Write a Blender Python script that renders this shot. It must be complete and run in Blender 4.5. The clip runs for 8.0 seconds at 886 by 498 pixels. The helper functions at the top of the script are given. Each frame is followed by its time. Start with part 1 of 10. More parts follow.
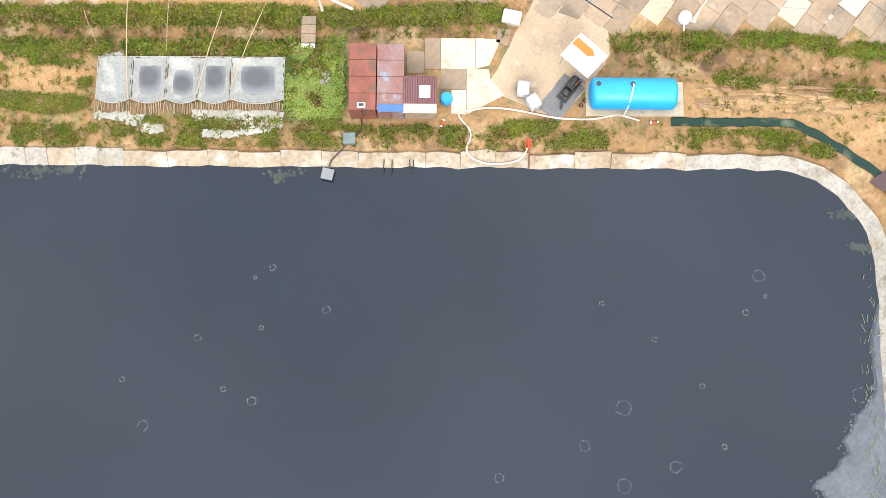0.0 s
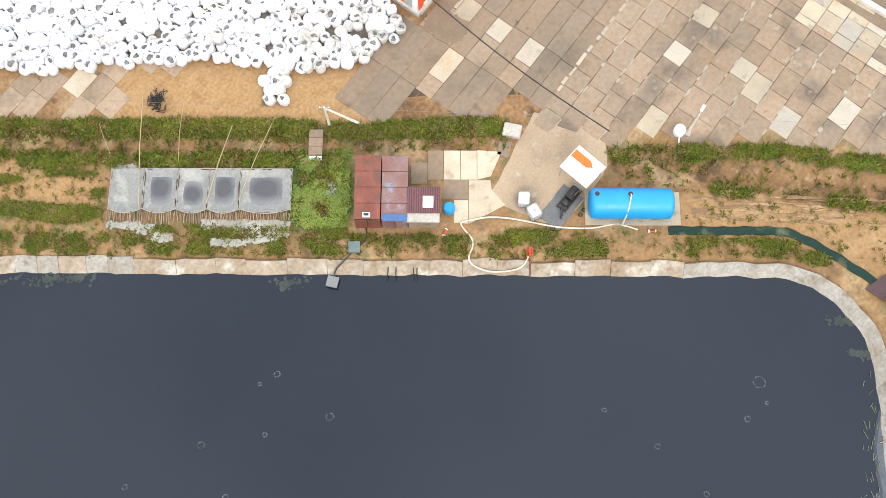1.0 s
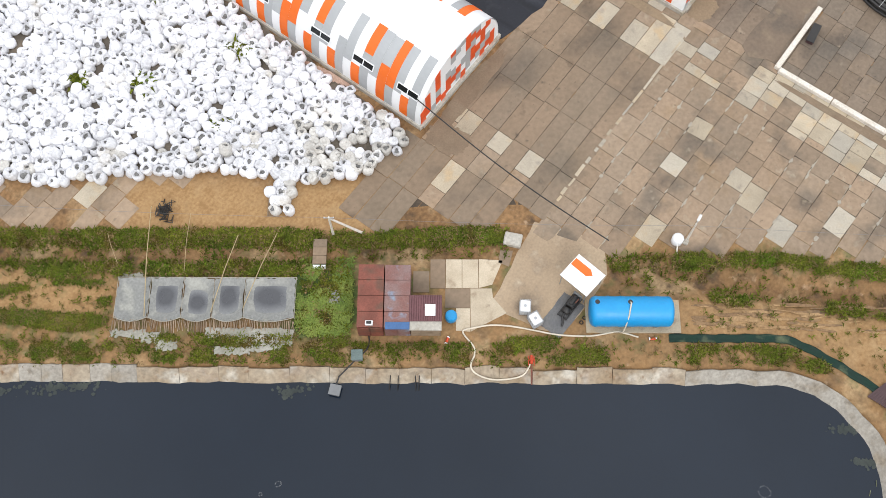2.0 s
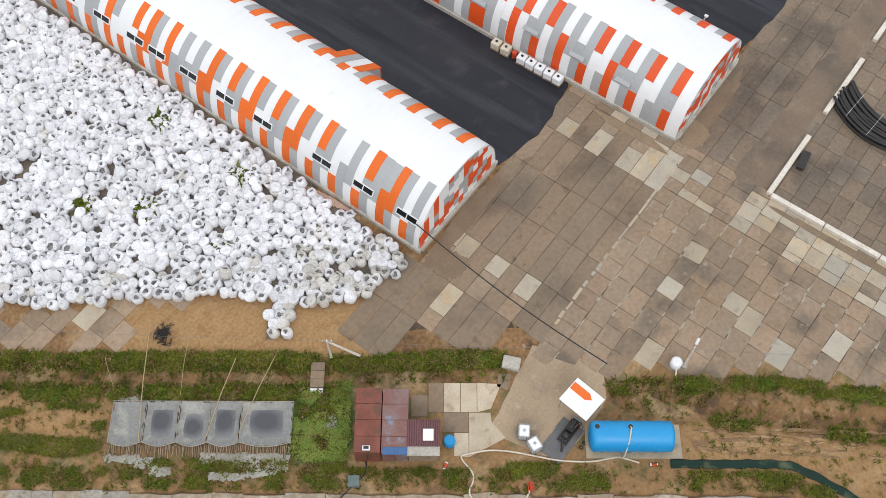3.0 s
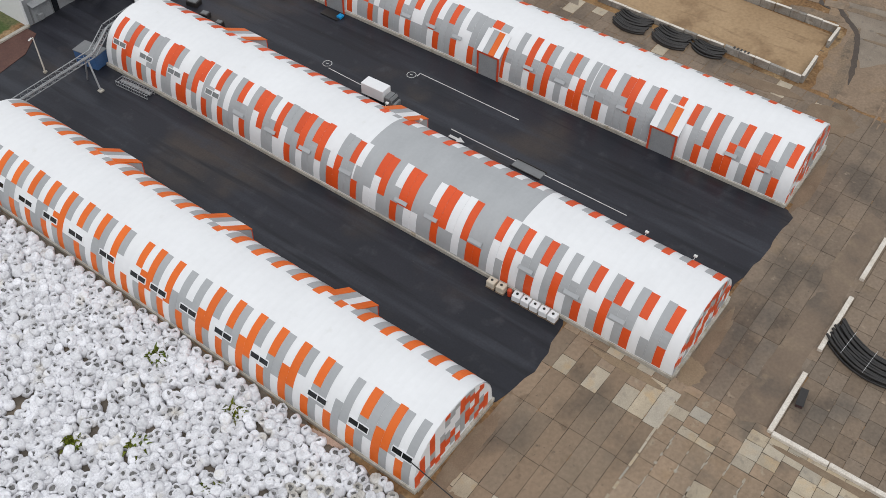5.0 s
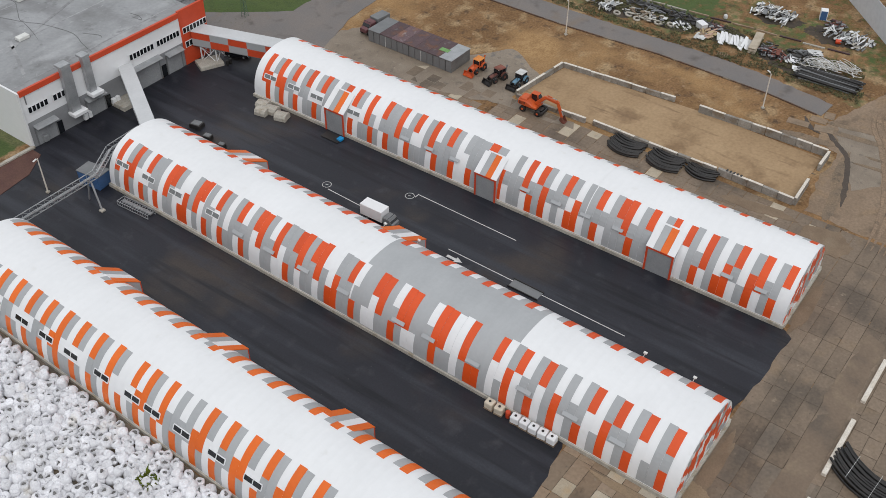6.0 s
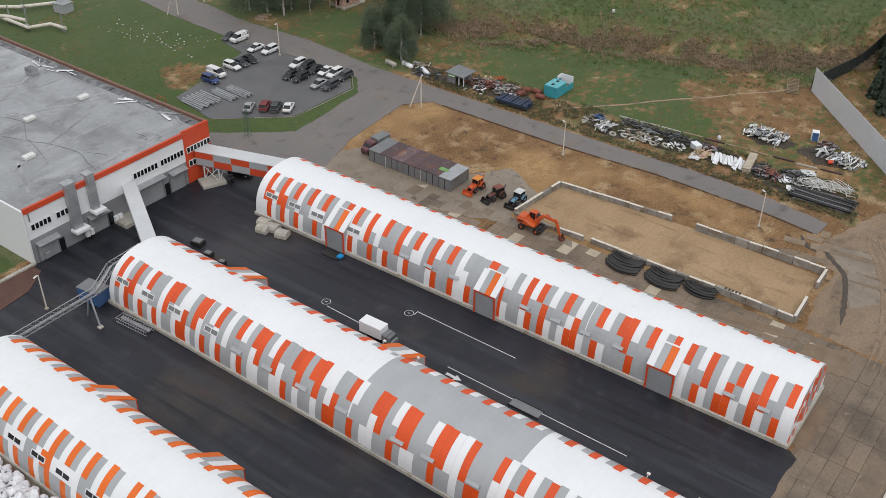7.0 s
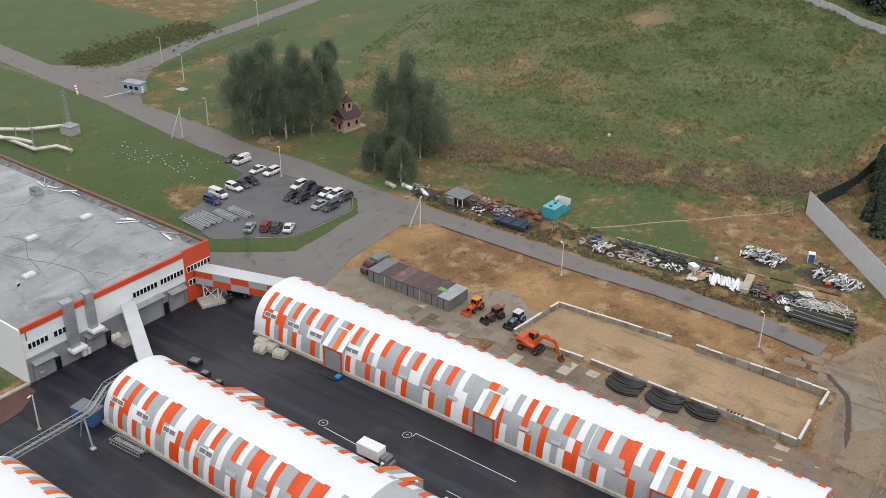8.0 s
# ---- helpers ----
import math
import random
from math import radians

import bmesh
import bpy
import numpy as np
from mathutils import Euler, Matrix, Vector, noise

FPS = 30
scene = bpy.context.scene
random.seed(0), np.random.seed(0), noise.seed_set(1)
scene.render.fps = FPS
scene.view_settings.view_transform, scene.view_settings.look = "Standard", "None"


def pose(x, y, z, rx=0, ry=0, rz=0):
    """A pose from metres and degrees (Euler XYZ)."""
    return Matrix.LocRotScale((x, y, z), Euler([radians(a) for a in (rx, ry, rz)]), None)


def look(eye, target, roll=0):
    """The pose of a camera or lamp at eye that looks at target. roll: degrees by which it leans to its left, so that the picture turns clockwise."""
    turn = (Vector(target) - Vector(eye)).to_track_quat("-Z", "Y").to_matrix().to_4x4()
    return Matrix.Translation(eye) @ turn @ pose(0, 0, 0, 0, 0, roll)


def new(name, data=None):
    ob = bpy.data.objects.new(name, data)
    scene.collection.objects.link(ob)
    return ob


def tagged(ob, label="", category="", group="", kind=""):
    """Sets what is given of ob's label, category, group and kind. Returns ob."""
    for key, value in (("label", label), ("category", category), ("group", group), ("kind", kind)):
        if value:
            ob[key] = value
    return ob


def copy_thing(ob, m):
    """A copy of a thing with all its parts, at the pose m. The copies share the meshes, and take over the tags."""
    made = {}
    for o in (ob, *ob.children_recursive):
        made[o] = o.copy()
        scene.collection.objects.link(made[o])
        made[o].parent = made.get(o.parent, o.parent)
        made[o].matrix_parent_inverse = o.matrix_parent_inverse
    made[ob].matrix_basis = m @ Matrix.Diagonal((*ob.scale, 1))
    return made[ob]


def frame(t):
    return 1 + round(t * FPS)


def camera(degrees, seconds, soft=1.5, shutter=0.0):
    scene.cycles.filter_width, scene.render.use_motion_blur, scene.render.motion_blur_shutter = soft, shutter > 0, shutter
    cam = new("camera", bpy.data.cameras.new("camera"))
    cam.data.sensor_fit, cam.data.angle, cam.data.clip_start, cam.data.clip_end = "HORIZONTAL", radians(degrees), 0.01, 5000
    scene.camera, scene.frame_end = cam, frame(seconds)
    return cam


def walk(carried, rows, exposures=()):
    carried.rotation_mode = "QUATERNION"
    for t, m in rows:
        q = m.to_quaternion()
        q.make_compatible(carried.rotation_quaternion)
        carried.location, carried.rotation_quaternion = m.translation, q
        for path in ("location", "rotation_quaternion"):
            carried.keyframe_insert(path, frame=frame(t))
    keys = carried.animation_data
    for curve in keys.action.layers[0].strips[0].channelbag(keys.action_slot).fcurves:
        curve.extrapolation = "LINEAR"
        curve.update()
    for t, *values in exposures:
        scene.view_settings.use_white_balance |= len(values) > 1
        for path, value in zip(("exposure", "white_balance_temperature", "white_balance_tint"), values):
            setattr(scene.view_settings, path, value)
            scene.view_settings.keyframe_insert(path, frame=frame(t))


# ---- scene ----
# Camera: a drone that hovers and tilts up. Rows: seconds, x, y, z, pitch, roll, yaw.
cam = camera(47.9, 8.0, soft=0.8)
ROWS = [
    (0.0, 0.48, -0.31, 85.53, -80.53, 0.31, -53.37),
    (0.5, 0.30, -0.43, 86.22, -77.65, -0.10, -52.95),
    (1.0, 0.17, -0.56, 86.92, -74.32, -0.48, -52.61),
    (2.5, 0.08, -0.70, 88.23, -64.93, -0.62, -52.54),
    (3.0, 0.05, -0.61, 88.34, -61.27, -0.28, -52.87),
    (3.5, 0.08, -0.55, 88.35, -58.05, -0.09, -53.05),
    (4.0, 0.06, -0.52, 88.40, -54.38, 0.01, -53.15),
    (4.5, 0.09, -0.66, 88.40, -51.15, -0.04, -53.13),
    (6.0, 0.23, -0.36, 88.67, -41.06, 0.41, -53.46),
    (6.5, 0.23, -0.35, 88.70, -37.93, 0.41, -53.47),
    (7.0, 0.16, -0.19, 88.73, -34.36, 0.55, -53.53),
    (7.5, 0.04, -0.06, 88.74, -31.16, 0.70, -53.60),
    (8.0, 0.00, -0.00, 88.70, -27.46, 0.78, -53.61),
]
EXPOSURES = [(0.0, 1.5), (0.5, 1.31), (1.0, 1.06), (2.5, 0.38), (3.5, 0.12), (4.5, -0.03), (6.0, -0.1), (6.5, -0.1), (7.0, -0.02), (8.0, 0.2)]
walk(cam, [(t, pose(x, y, z, 90 + pitch, 0, yaw) @ pose(0, 0, 0, 0, 0, roll)) for t, x, y, z, pitch, roll, yaw in ROWS], EXPOSURES)

# ---- light: an overcast sky ----
world = bpy.data.worlds.new("overcast")
scene.world = world
world.use_nodes = True
wn = world.node_tree
sky = wn.nodes.new("ShaderNodeTexSky")
sky.sky_type, sky.sun_disc = "NISHITA", False
sky.sun_elevation, sky.sun_rotation = radians(46), radians(219)
sky.air_density, sky.dust_density, sky.ozone_density = 1.0, 2.0, 1.0
# the cloud cover: grey, and brighter overhead than at the horizon
pale = wn.nodes.new("ShaderNodeHueSaturation")
pale.inputs["Saturation"].default_value = 0.3
wn.links.new(sky.outputs[0], pale.inputs["Color"])
coord, split, rise, cloud, blend = (wn.nodes.new("ShaderNode" + k) for k in ("TexCoord", "SeparateXYZ", "MapRange", "Mix", "Mix"))
wn.links.new(coord.outputs["Generated"], split.inputs[0])
wn.links.new(split.outputs["Z"], rise.inputs[0])
cloud.data_type = blend.data_type = "RGBA"
cloud.inputs[6].default_value, cloud.inputs[7].default_value = (3.6, 3.75, 3.95, 1), (10.4, 10.7, 11.1, 1)
wn.links.new(rise.outputs[0], cloud.inputs[0])
billow, swell = wn.nodes.new("ShaderNodeTexNoise"), wn.nodes.new("ShaderNodeMapRange")
billow.inputs["Scale"].default_value, billow.inputs["Detail"].default_value = 2.2, 3.0
wn.links.new(coord.outputs["Generated"], billow.inputs["Vector"])
wn.links.new(billow.outputs["Fac"], swell.inputs[0])
for i, v in ((1, 0.3), (2, 0.7), (3, 0.78), (4, 1.22)):
    swell.inputs[i].default_value = v
shade = wn.nodes.new("ShaderNodeVectorMath")
shade.operation = "SCALE"
wn.links.new(cloud.outputs[2], shade.inputs[0])
wn.links.new(swell.outputs[0], shade.inputs["Scale"])
blend.inputs[0].default_value = 0.85
wn.links.new(pale.outputs[0], blend.inputs[6])
wn.links.new(shade.outputs[0], blend.inputs[7])
wn.links.new(blend.outputs[2], wn.nodes["Background"].inputs["Color"])
wn.nodes["Background"].inputs["Strength"].default_value = 0.115
sun = bpy.data.lights.new("sun", "SUN")
sun.energy, sun.angle, sun.color = 0.7, radians(30), (1.0, 0.98, 0.95)
new("sun", sun).matrix_world = look((0, 0, 0), (0.45, 0.55, -0.75))


# ---- materials ----
def mat(name, a, b=None, scale=0.6, rough=0.8, bump=0.05, metal=0.0, rnd=0.0, island=0.0, stain=None, fine=9.0, grain=0.2, tint=None):
    """A surface of colours a to b at two scales of noise; stain: (colour, scale, share[, stretch]); rnd, island: spread of value from piece to piece; tint: (colour, share) towards which some pieces lean."""
    m = bpy.data.materials.new(name)
    m.use_nodes = True
    t = m.node_tree
    bsdf = t.nodes["Principled BSDF"]
    N = lambda kind: t.nodes.new("ShaderNode" + kind)
    L = t.links.new
    geo = N("NewGeometry")

    def noise_tex(s, detail=4.0, stretch=None):
        n = N("TexNoise")
        n.inputs["Scale"].default_value, n.inputs["Detail"].default_value = s, detail
        if stretch:
            v = N("VectorMath")
            v.operation = "MULTIPLY"
            v.inputs[1].default_value = stretch
            L(geo.outputs["Position"], v.inputs[0])
            L(v.outputs[0], n.inputs["Vector"])
        else:
            L(geo.outputs["Position"], n.inputs["Vector"])
        return n.outputs["Fac"]

    def span(fac, lo, hi, to0, to1):
        r = N("MapRange")
        for i, v in ((1, lo), (2, hi), (3, to0), (4, to1)):
            r.inputs[i].default_value = v
        L(fac, r.inputs[0])
        return r.outputs[0]

    def mix(fac, c1, c2, blend="MIX"):
        x = N("Mix")
        x.data_type, x.blend_type = "RGBA", blend
        for src, sock in ((fac, x.inputs[0]), (c1, x.inputs[6]), (c2, x.inputs[7])):
            if isinstance(src, (tuple, list)):
                sock.default_value = (*src, 1.0)
            elif isinstance(src, float):
                sock.default_value = src
            else:
                L(src, sock)
        return x.outputs[2]

    b = b or tuple(c * 0.82 for c in a)
    big, small = noise_tex(scale), noise_tex(scale * fine, 5.0)
    col = mix(span(big, 0.32, 0.68, 0.0, 1.0), a, b)
    for c, size, share, *stretch in [stain] if stain and not isinstance(stain, list) else stain or []:
        col = mix(span(noise_tex(size, 6.0, *stretch), 1.0 - share - 0.08, 1.0 - share + 0.05, 0.0, 0.85), col, c)
    value = span(small, 0.25, 0.75, 1.0 - grain, 1.0 + grain)
    for spread, node, out in ((rnd, "ObjectInfo", "Random"), (island, "NewGeometry", "Random Per Island")):
        if spread:
            mul = N("Math")
            mul.operation = "MULTIPLY"
            L(value, mul.inputs[0])
            L(span(N(node).outputs[out], 0.0, 1.0, 1.0 - spread, 1.0 + spread), mul.inputs[1])
            value = mul.outputs[0]
    if tint:
        node, out = ("NewGeometry", "Random Per Island") if island and not rnd else ("ObjectInfo", "Random")
        far, part_ = N("Math"), N("Math")
        far.operation, part_.operation = "MULTIPLY", "FRACT"
        far.inputs[1].default_value = 17.3
        L(N(node).outputs[out], far.inputs[0])
        L(far.outputs[0], part_.inputs[0])
        col = mix(span(part_.outputs[0], 0.3, 1.0, 0.0, tint[1]), col, tint[0])
    comb = N("CombineColor")
    for i in range(3):
        L(value, comb.inputs[i])
    col = mix(1.0, col, comb.outputs[0], "MULTIPLY")
    L(col, bsdf.inputs["Base Color"])
    L(span(big, 0.3, 0.7, max(rough - 0.1, 0.03), min(rough + 0.1, 1.0)), bsdf.inputs["Roughness"])
    bsdf.inputs["Metallic"].default_value = metal
    if bump:
        bm = N("Bump")
        bm.inputs["Strength"].default_value, bm.inputs["Distance"].default_value = 0.6, bump
        L(small, bm.inputs["Height"])
        L(bm.outputs[0], bsdf.inputs["Normal"])
    return m


def ground_mat():
    """Grass, weeds, earth and sand, shared out by the sheet's own map of cover."""
    m = mat("ground", (0.262, 0.150, 0.070), (0.165, 0.094, 0.045), 0.13, 0.9, 0.1, fine=20.0, grain=0.38, stain=[((0.37, 0.26, 0.145), 0.22, 0.40), ((0.08, 0.053, 0.034), 0.5, 0.36), ((0.36, 0.255, 0.165), 1.1, 0.30), ((0.12, 0.075, 0.045), 1.6, 0.28)])
    t = m.node_tree
    bsdf = t.nodes["Principled BSDF"]
    N, L = lambda kind: t.nodes.new("ShaderNode" + kind), t.links.new
    dirt = bsdf.inputs["Base Color"].links[0].from_socket
    att = N("Attribute")
    att.attribute_name = "cover"
    sep = N("SeparateColor")
    L(att.outputs["Color"], sep.inputs[0])
    geo = N("NewGeometry")

    def noise_tex(s, detail):
        n = N("TexNoise")
        n.inputs["Scale"].default_value, n.inputs["Detail"].default_value = s, detail
        L(geo.outputs["Position"], n.inputs["Vector"])
        return n.outputs["Fac"]

    def edge(mask, fac, soft):
        add = N("Math")
        add.operation = "ADD"
        L(mask, add.inputs[0])
        L(fac, add.inputs[1])
        r = N("MapRange")
        for i, v in ((1, 1.0 - soft), (2, 1.0 + soft), (3, 0.0), (4, 1.0)):
            r.inputs[i].default_value = v
        L(add.outputs[0], r.inputs[0])
        return r.outputs[0]

    def mix(fac, c1, c2):
        x = N("Mix")
        x.data_type = "RGBA"
        for src, sock in ((fac, x.inputs[0]), (c1, x.inputs[6]), (c2, x.inputs[7])):
            if isinstance(src, tuple):
                sock.default_value = (*src, 1.0)
            else:
                L(src, sock)
        return x.outputs[2]

    patch, tuft, blade = noise_tex(0.09, 6.0), noise_tex(0.7, 6.0), noise_tex(3.2, 4.0)
    dry = mix(edge(patch, tuft, 0.3), (0.128, 0.150, 0.052), (0.178, 0.150, 0.072))
    dry = mix(edge(tuft, blade, 0.25), dry, (0.068, 0.086, 0.030))
    lush = mix(edge(patch, tuft, 0.3), (0.058, 0.100, 0.020), (0.098, 0.124, 0.033))
    lush = mix(edge(tuft, blade, 0.25), lush, (0.047, 0.076, 0.020))
    grass = mix(edge(sep.outputs[2], tuft, 0.15), dry, lush)
    sand = mix(edge(tuft, blade, 0.2), (0.41, 0.258, 0.122), (0.28, 0.162, 0.072))
    earth = mix(edge(sep.outputs[1], tuft, 0.3), dirt, sand)
    bare = edge(sep.outputs[0], tuft, 0.14)
    L(mix(bare, grass, earth), bsdf.inputs["Base Color"])
    # sheen on grass only: lightens the far field in place of distance haze
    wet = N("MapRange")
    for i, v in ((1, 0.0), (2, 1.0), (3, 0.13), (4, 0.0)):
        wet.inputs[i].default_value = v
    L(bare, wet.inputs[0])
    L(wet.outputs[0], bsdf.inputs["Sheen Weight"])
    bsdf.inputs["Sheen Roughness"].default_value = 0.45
    return m


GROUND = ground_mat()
SLAB = mat("slab_concrete", (0.262, 0.189, 0.129), (0.21, 0.153, 0.105), 0.10, 0.75, 0.02, rnd=0.08, tint=((0.188, 0.157, 0.122), 0.4), stain=[((0.057, 0.046, 0.0377), 2.6, 0.25), ((0.101, 0.069, 0.046), 0.45, 0.31), ((0.207, 0.152, 0.101), 0.2, 0.36), ((0.115, 0.092, 0.0727), 0.1, 0.38), ((0.285, 0.239, 0.175), 0.9, 0.26), ((0.092, 0.0735, 0.057), 1.2, 0.27)], fine=22.0, grain=0.13)
SLAB_WARM = mat("light_slab_concrete", (0.322, 0.233, 0.159), (0.256, 0.186, 0.128), 0.10, 0.78, 0.02, rnd=0.13, island=0.13, tint=((0.21, 0.174, 0.135), 0.4), stain=[((0.0767, 0.0614, 0.0491), 2.4, 0.26), ((0.338, 0.286, 0.215), 1.9, 0.27), ((0.266, 0.184, 0.113), 0.25, 0.37), ((0.133, 0.106, 0.0818), 0.2, 0.38), ((0.358, 0.297, 0.215), 0.8, 0.31), ((0.113, 0.089, 0.0685), 1.1, 0.28)], fine=22.0, grain=0.15)
SLAB_PALE = mat("pale_slab_concrete", (0.46, 0.385, 0.282), (0.356, 0.297, 0.218), 0.4, 0.7, 0.03, rnd=0.14, tint=((0.38, 0.368, 0.333), 0.6), stain=[((0.184, 0.149, 0.115), 2.2, 0.27), ((0.437, 0.322, 0.196), 0.5, 0.38), ((0.253, 0.207, 0.161), 0.9, 0.33)], fine=22.0, grain=0.12)
SLAB_DAMP = mat("damp_slab_concrete", (0.2178, 0.1628, 0.1166), (0.1705, 0.1287, 0.0935), 0.12, 0.6, 0.02, rnd=0.11, island=0.11, tint=((0.165, 0.143, 0.1188), 0.45), stain=[((0.055, 0.0451, 0.0374), 2.4, 0.26), ((0.209, 0.1485, 0.0935), 0.2, 0.36), ((0.0968, 0.077, 0.0605), 0.12, 0.38), ((0.297, 0.2365, 0.1705), 0.9, 0.28), ((0.0825, 0.066, 0.0517), 1.2, 0.28)], fine=22.0, grain=0.16)
for m_ in (SLAB, SLAB_WARM, SLAB_DAMP, SLAB_PALE, GROUND):
    m_.node_tree.nodes["Principled BSDF"].inputs["Specular IOR Level"].default_value = 0.25
APRON_MAT = mat("apron_concrete", (0.4, 0.299, 0.198), (0.319, 0.235, 0.156), 0.2, 0.8, 0.02, stain=[((0.232, 0.177, 0.127), 0.3, 0.36), ((0.441, 0.353, 0.253), 0.6, 0.33)], fine=22.0, grain=0.14)
CONCRETE = mat("concrete", (0.46, 0.43, 0.375), (0.36, 0.335, 0.29), 0.5, 0.85, 0.03, stain=((0.30, 0.25, 0.18), 0.7, 0.36))
WHITE_CONC = mat("whitewashed_concrete", (0.72, 0.67, 0.6), (0.6, 0.54, 0.46), 0.8, 0.85, 0.03)
# the paler patches and streaks paint sky reflections into the asphalt's colour
ASPHALT = mat("wet_asphalt", (0.01281, 0.01403, 0.02013), (0.02196, 0.02257, 0.02989), 0.1, 0.46, 0.008, stain=[((0.05124, 0.04026, 0.03416), 0.055, 0.38), ((0.03782, 0.03782, 0.04514), 0.35, 0.34), ((0.03416, 0.0366, 0.04636), 0.3, 0.42, (1.22, 0.1098, 1.22)), ((0.00854, 0.00915, 0.01281), 0.6, 0.38, (1.22, 0.0732, 1.22)), ((0.061, 0.05734, 0.05856), 2.2, 0.24)], fine=40.0, grain=0.15)
ASPHALT.node_tree.nodes["Principled BSDF"].inputs["Specular IOR Level"].default_value = 0.32
ROAD = mat("road_asphalt", (0.161, 0.148, 0.143), (0.197, 0.172, 0.157), 0.2, 0.7, 0.01, stain=[((0.188, 0.144, 0.11), 0.16, 0.33), ((0.103, 0.0882, 0.0803), 0.3, 0.33)], fine=24.0, grain=0.12)
LOT = mat("lot_asphalt", (0.10, 0.10, 0.105), (0.135, 0.13, 0.13), 0.2, 0.5, 0.01, fine=24.0, grain=0.12)
WHITE = mat("white_cladding", (0.82, 0.825, 0.835), (0.78, 0.785, 0.795), 0.15, 0.45, 0.0, grain=0.02, stain=((0.74, 0.74, 0.73), 0.6, 0.27))
ORANGE = mat("orange_cladding", (0.80, 0.150, 0.010), (0.74, 0.130, 0.009), 0.3, 0.45, 0.0, rnd=0.05, grain=0.03)
ORANGE_DEEP = mat("deep_orange_cladding", (0.74, 0.088, 0.012), (0.68, 0.076, 0.011), 0.3, 0.45, 0.0, rnd=0.07, grain=0.03)
BAND = mat("factory_orange", (0.64, 0.075, 0.024), (0.57, 0.066, 0.022), 0.3, 0.5, 0.0, grain=0.05)
RED = mat("red_cladding", (0.66, 0.072, 0.022), None, 0.3, 0.45, 0.0, grain=0.03)
GREY = mat("grey_cladding", (0.40, 0.41, 0.42), (0.37, 0.38, 0.39), 0.3, 0.45, 0.0, rnd=0.04, grain=0.03)
DGREY = mat("dark_grey_metal", (0.19, 0.195, 0.2), (0.16, 0.165, 0.17), 0.4, 0.5, 0.0, grain=0.06)
# the pale stretched stain (0.43) paints a sheen patch into the membrane's colour
ROOF = mat("roof_membrane", (0.33, 0.335, 0.345), (0.25, 0.255, 0.26), 0.09, 0.45, 0.01, stain=[((0.17, 0.17, 0.17), 0.13, 0.36), ((0.2, 0.2, 0.205), 0.25, 0.4, (1.0, 0.2, 1.0)), ((0.43, 0.435, 0.445), 0.16, 0.34, (0.35, 1.0, 1.0)), ((0.15, 0.15, 0.152), 0.5, 0.31), ((0.40, 0.405, 0.41), 1.2, 0.28)], fine=20.0, grain=0.1)
GLASS = mat("dark_glass", (0.012, 0.014, 0.017), None, 0.4, 0.12, 0.0, grain=0.02)
BLACK = mat("black_plastic", (0.016, 0.015, 0.015), (0.03, 0.026, 0.024), 0.9, 0.45, 0.0, grain=0.2)
RUBBER = mat("rubber", (0.018, 0.018, 0.018), None, 2.0, 0.8, 0.0)
STEEL = mat("galvanised_steel", (0.45, 0.46, 0.47), (0.35, 0.36, 0.37), 0.7, 0.42, 0.0, metal=0.5, grain=0.1)
CHALK = mat("white_paint", (0.66, 0.66, 0.65), (0.5, 0.5, 0.49), 0.8, 0.7, 0.0, grain=0.12)
BAG = mat("woven_bag", (0.75, 0.75, 0.775), (0.635, 0.63, 0.65), 0.9, 0.85, 0.13, rnd=0.12, island=0.13, stain=[((0.60, 0.565, 0.51), 0.35, 0.33), ((0.50, 0.475, 0.44), 1.6, 0.26)], fine=5.0, grain=0.1)
BAG_OLD = mat("weathered_bag", (0.60, 0.58, 0.55), (0.48, 0.455, 0.42), 0.9, 0.8, 0.02, rnd=0.14, fine=6.0, grain=0.16)
FILL = mat("bag_contents", (0.28, 0.275, 0.27), (0.12, 0.115, 0.11), 3.0, 0.95, 0.02, grain=0.3)
RUST = mat("rusty_red_sheet", (0.235, 0.07, 0.045), (0.165, 0.055, 0.038), 0.8, 0.7, 0.01, stain=((0.12, 0.06, 0.04), 0.9, 0.4))
RUST_BLUE = mat("rust_and_blue_sheet", (0.20, 0.085, 0.07), (0.23, 0.15, 0.14), 0.9, 0.7, 0.01, stain=((0.21, 0.31, 0.42), 0.75, 0.34))
MAROON = mat("maroon_sheet", (0.15, 0.06, 0.065), (0.12, 0.05, 0.055), 0.6, 0.5, 0.0)
BLUE = mat("blue_plastic", (0.008, 0.27, 0.60), (0.012, 0.30, 0.63), 0.4, 0.4, 0.0, grain=0.04)
BLUE_METAL = mat("blue_metal", (0.05, 0.13, 0.30), (0.045, 0.10, 0.22), 0.6, 0.5, 0.0, grain=0.12)
TEAL = mat("teal_paint", (0.04, 0.36, 0.42), (0.05, 0.30, 0.36), 0.6, 0.55, 0.0, grain=0.1)
LINER = mat("green_liner", (0.003, 0.020, 0.013), (0.006, 0.030, 0.019), 0.9, 0.85, 0.02, stain=((0.11, 0.13, 0.07), 0.5, 0.36))
WOOD = mat("weathered_wood", (0.30, 0.225, 0.155), (0.20, 0.14, 0.09), 1.2, 0.85, 0.01, rnd=0.2, island=0.2)
BAMBOO = mat("pale_pole_wood", (0.48, 0.37, 0.20), (0.40, 0.30, 0.17), 1.2, 0.7, 0.0)
HOSE = mat("cream_hose", (0.68, 0.60, 0.48), None, 1.5, 0.6, 0.0, grain=0.06)
FILM = mat("dusty_plastic_film", (0.25, 0.25, 0.235), (0.19, 0.19, 0.18), 0.5, 0.3, 0.04, stain=((0.33, 0.325, 0.29), 0.5, 0.4))
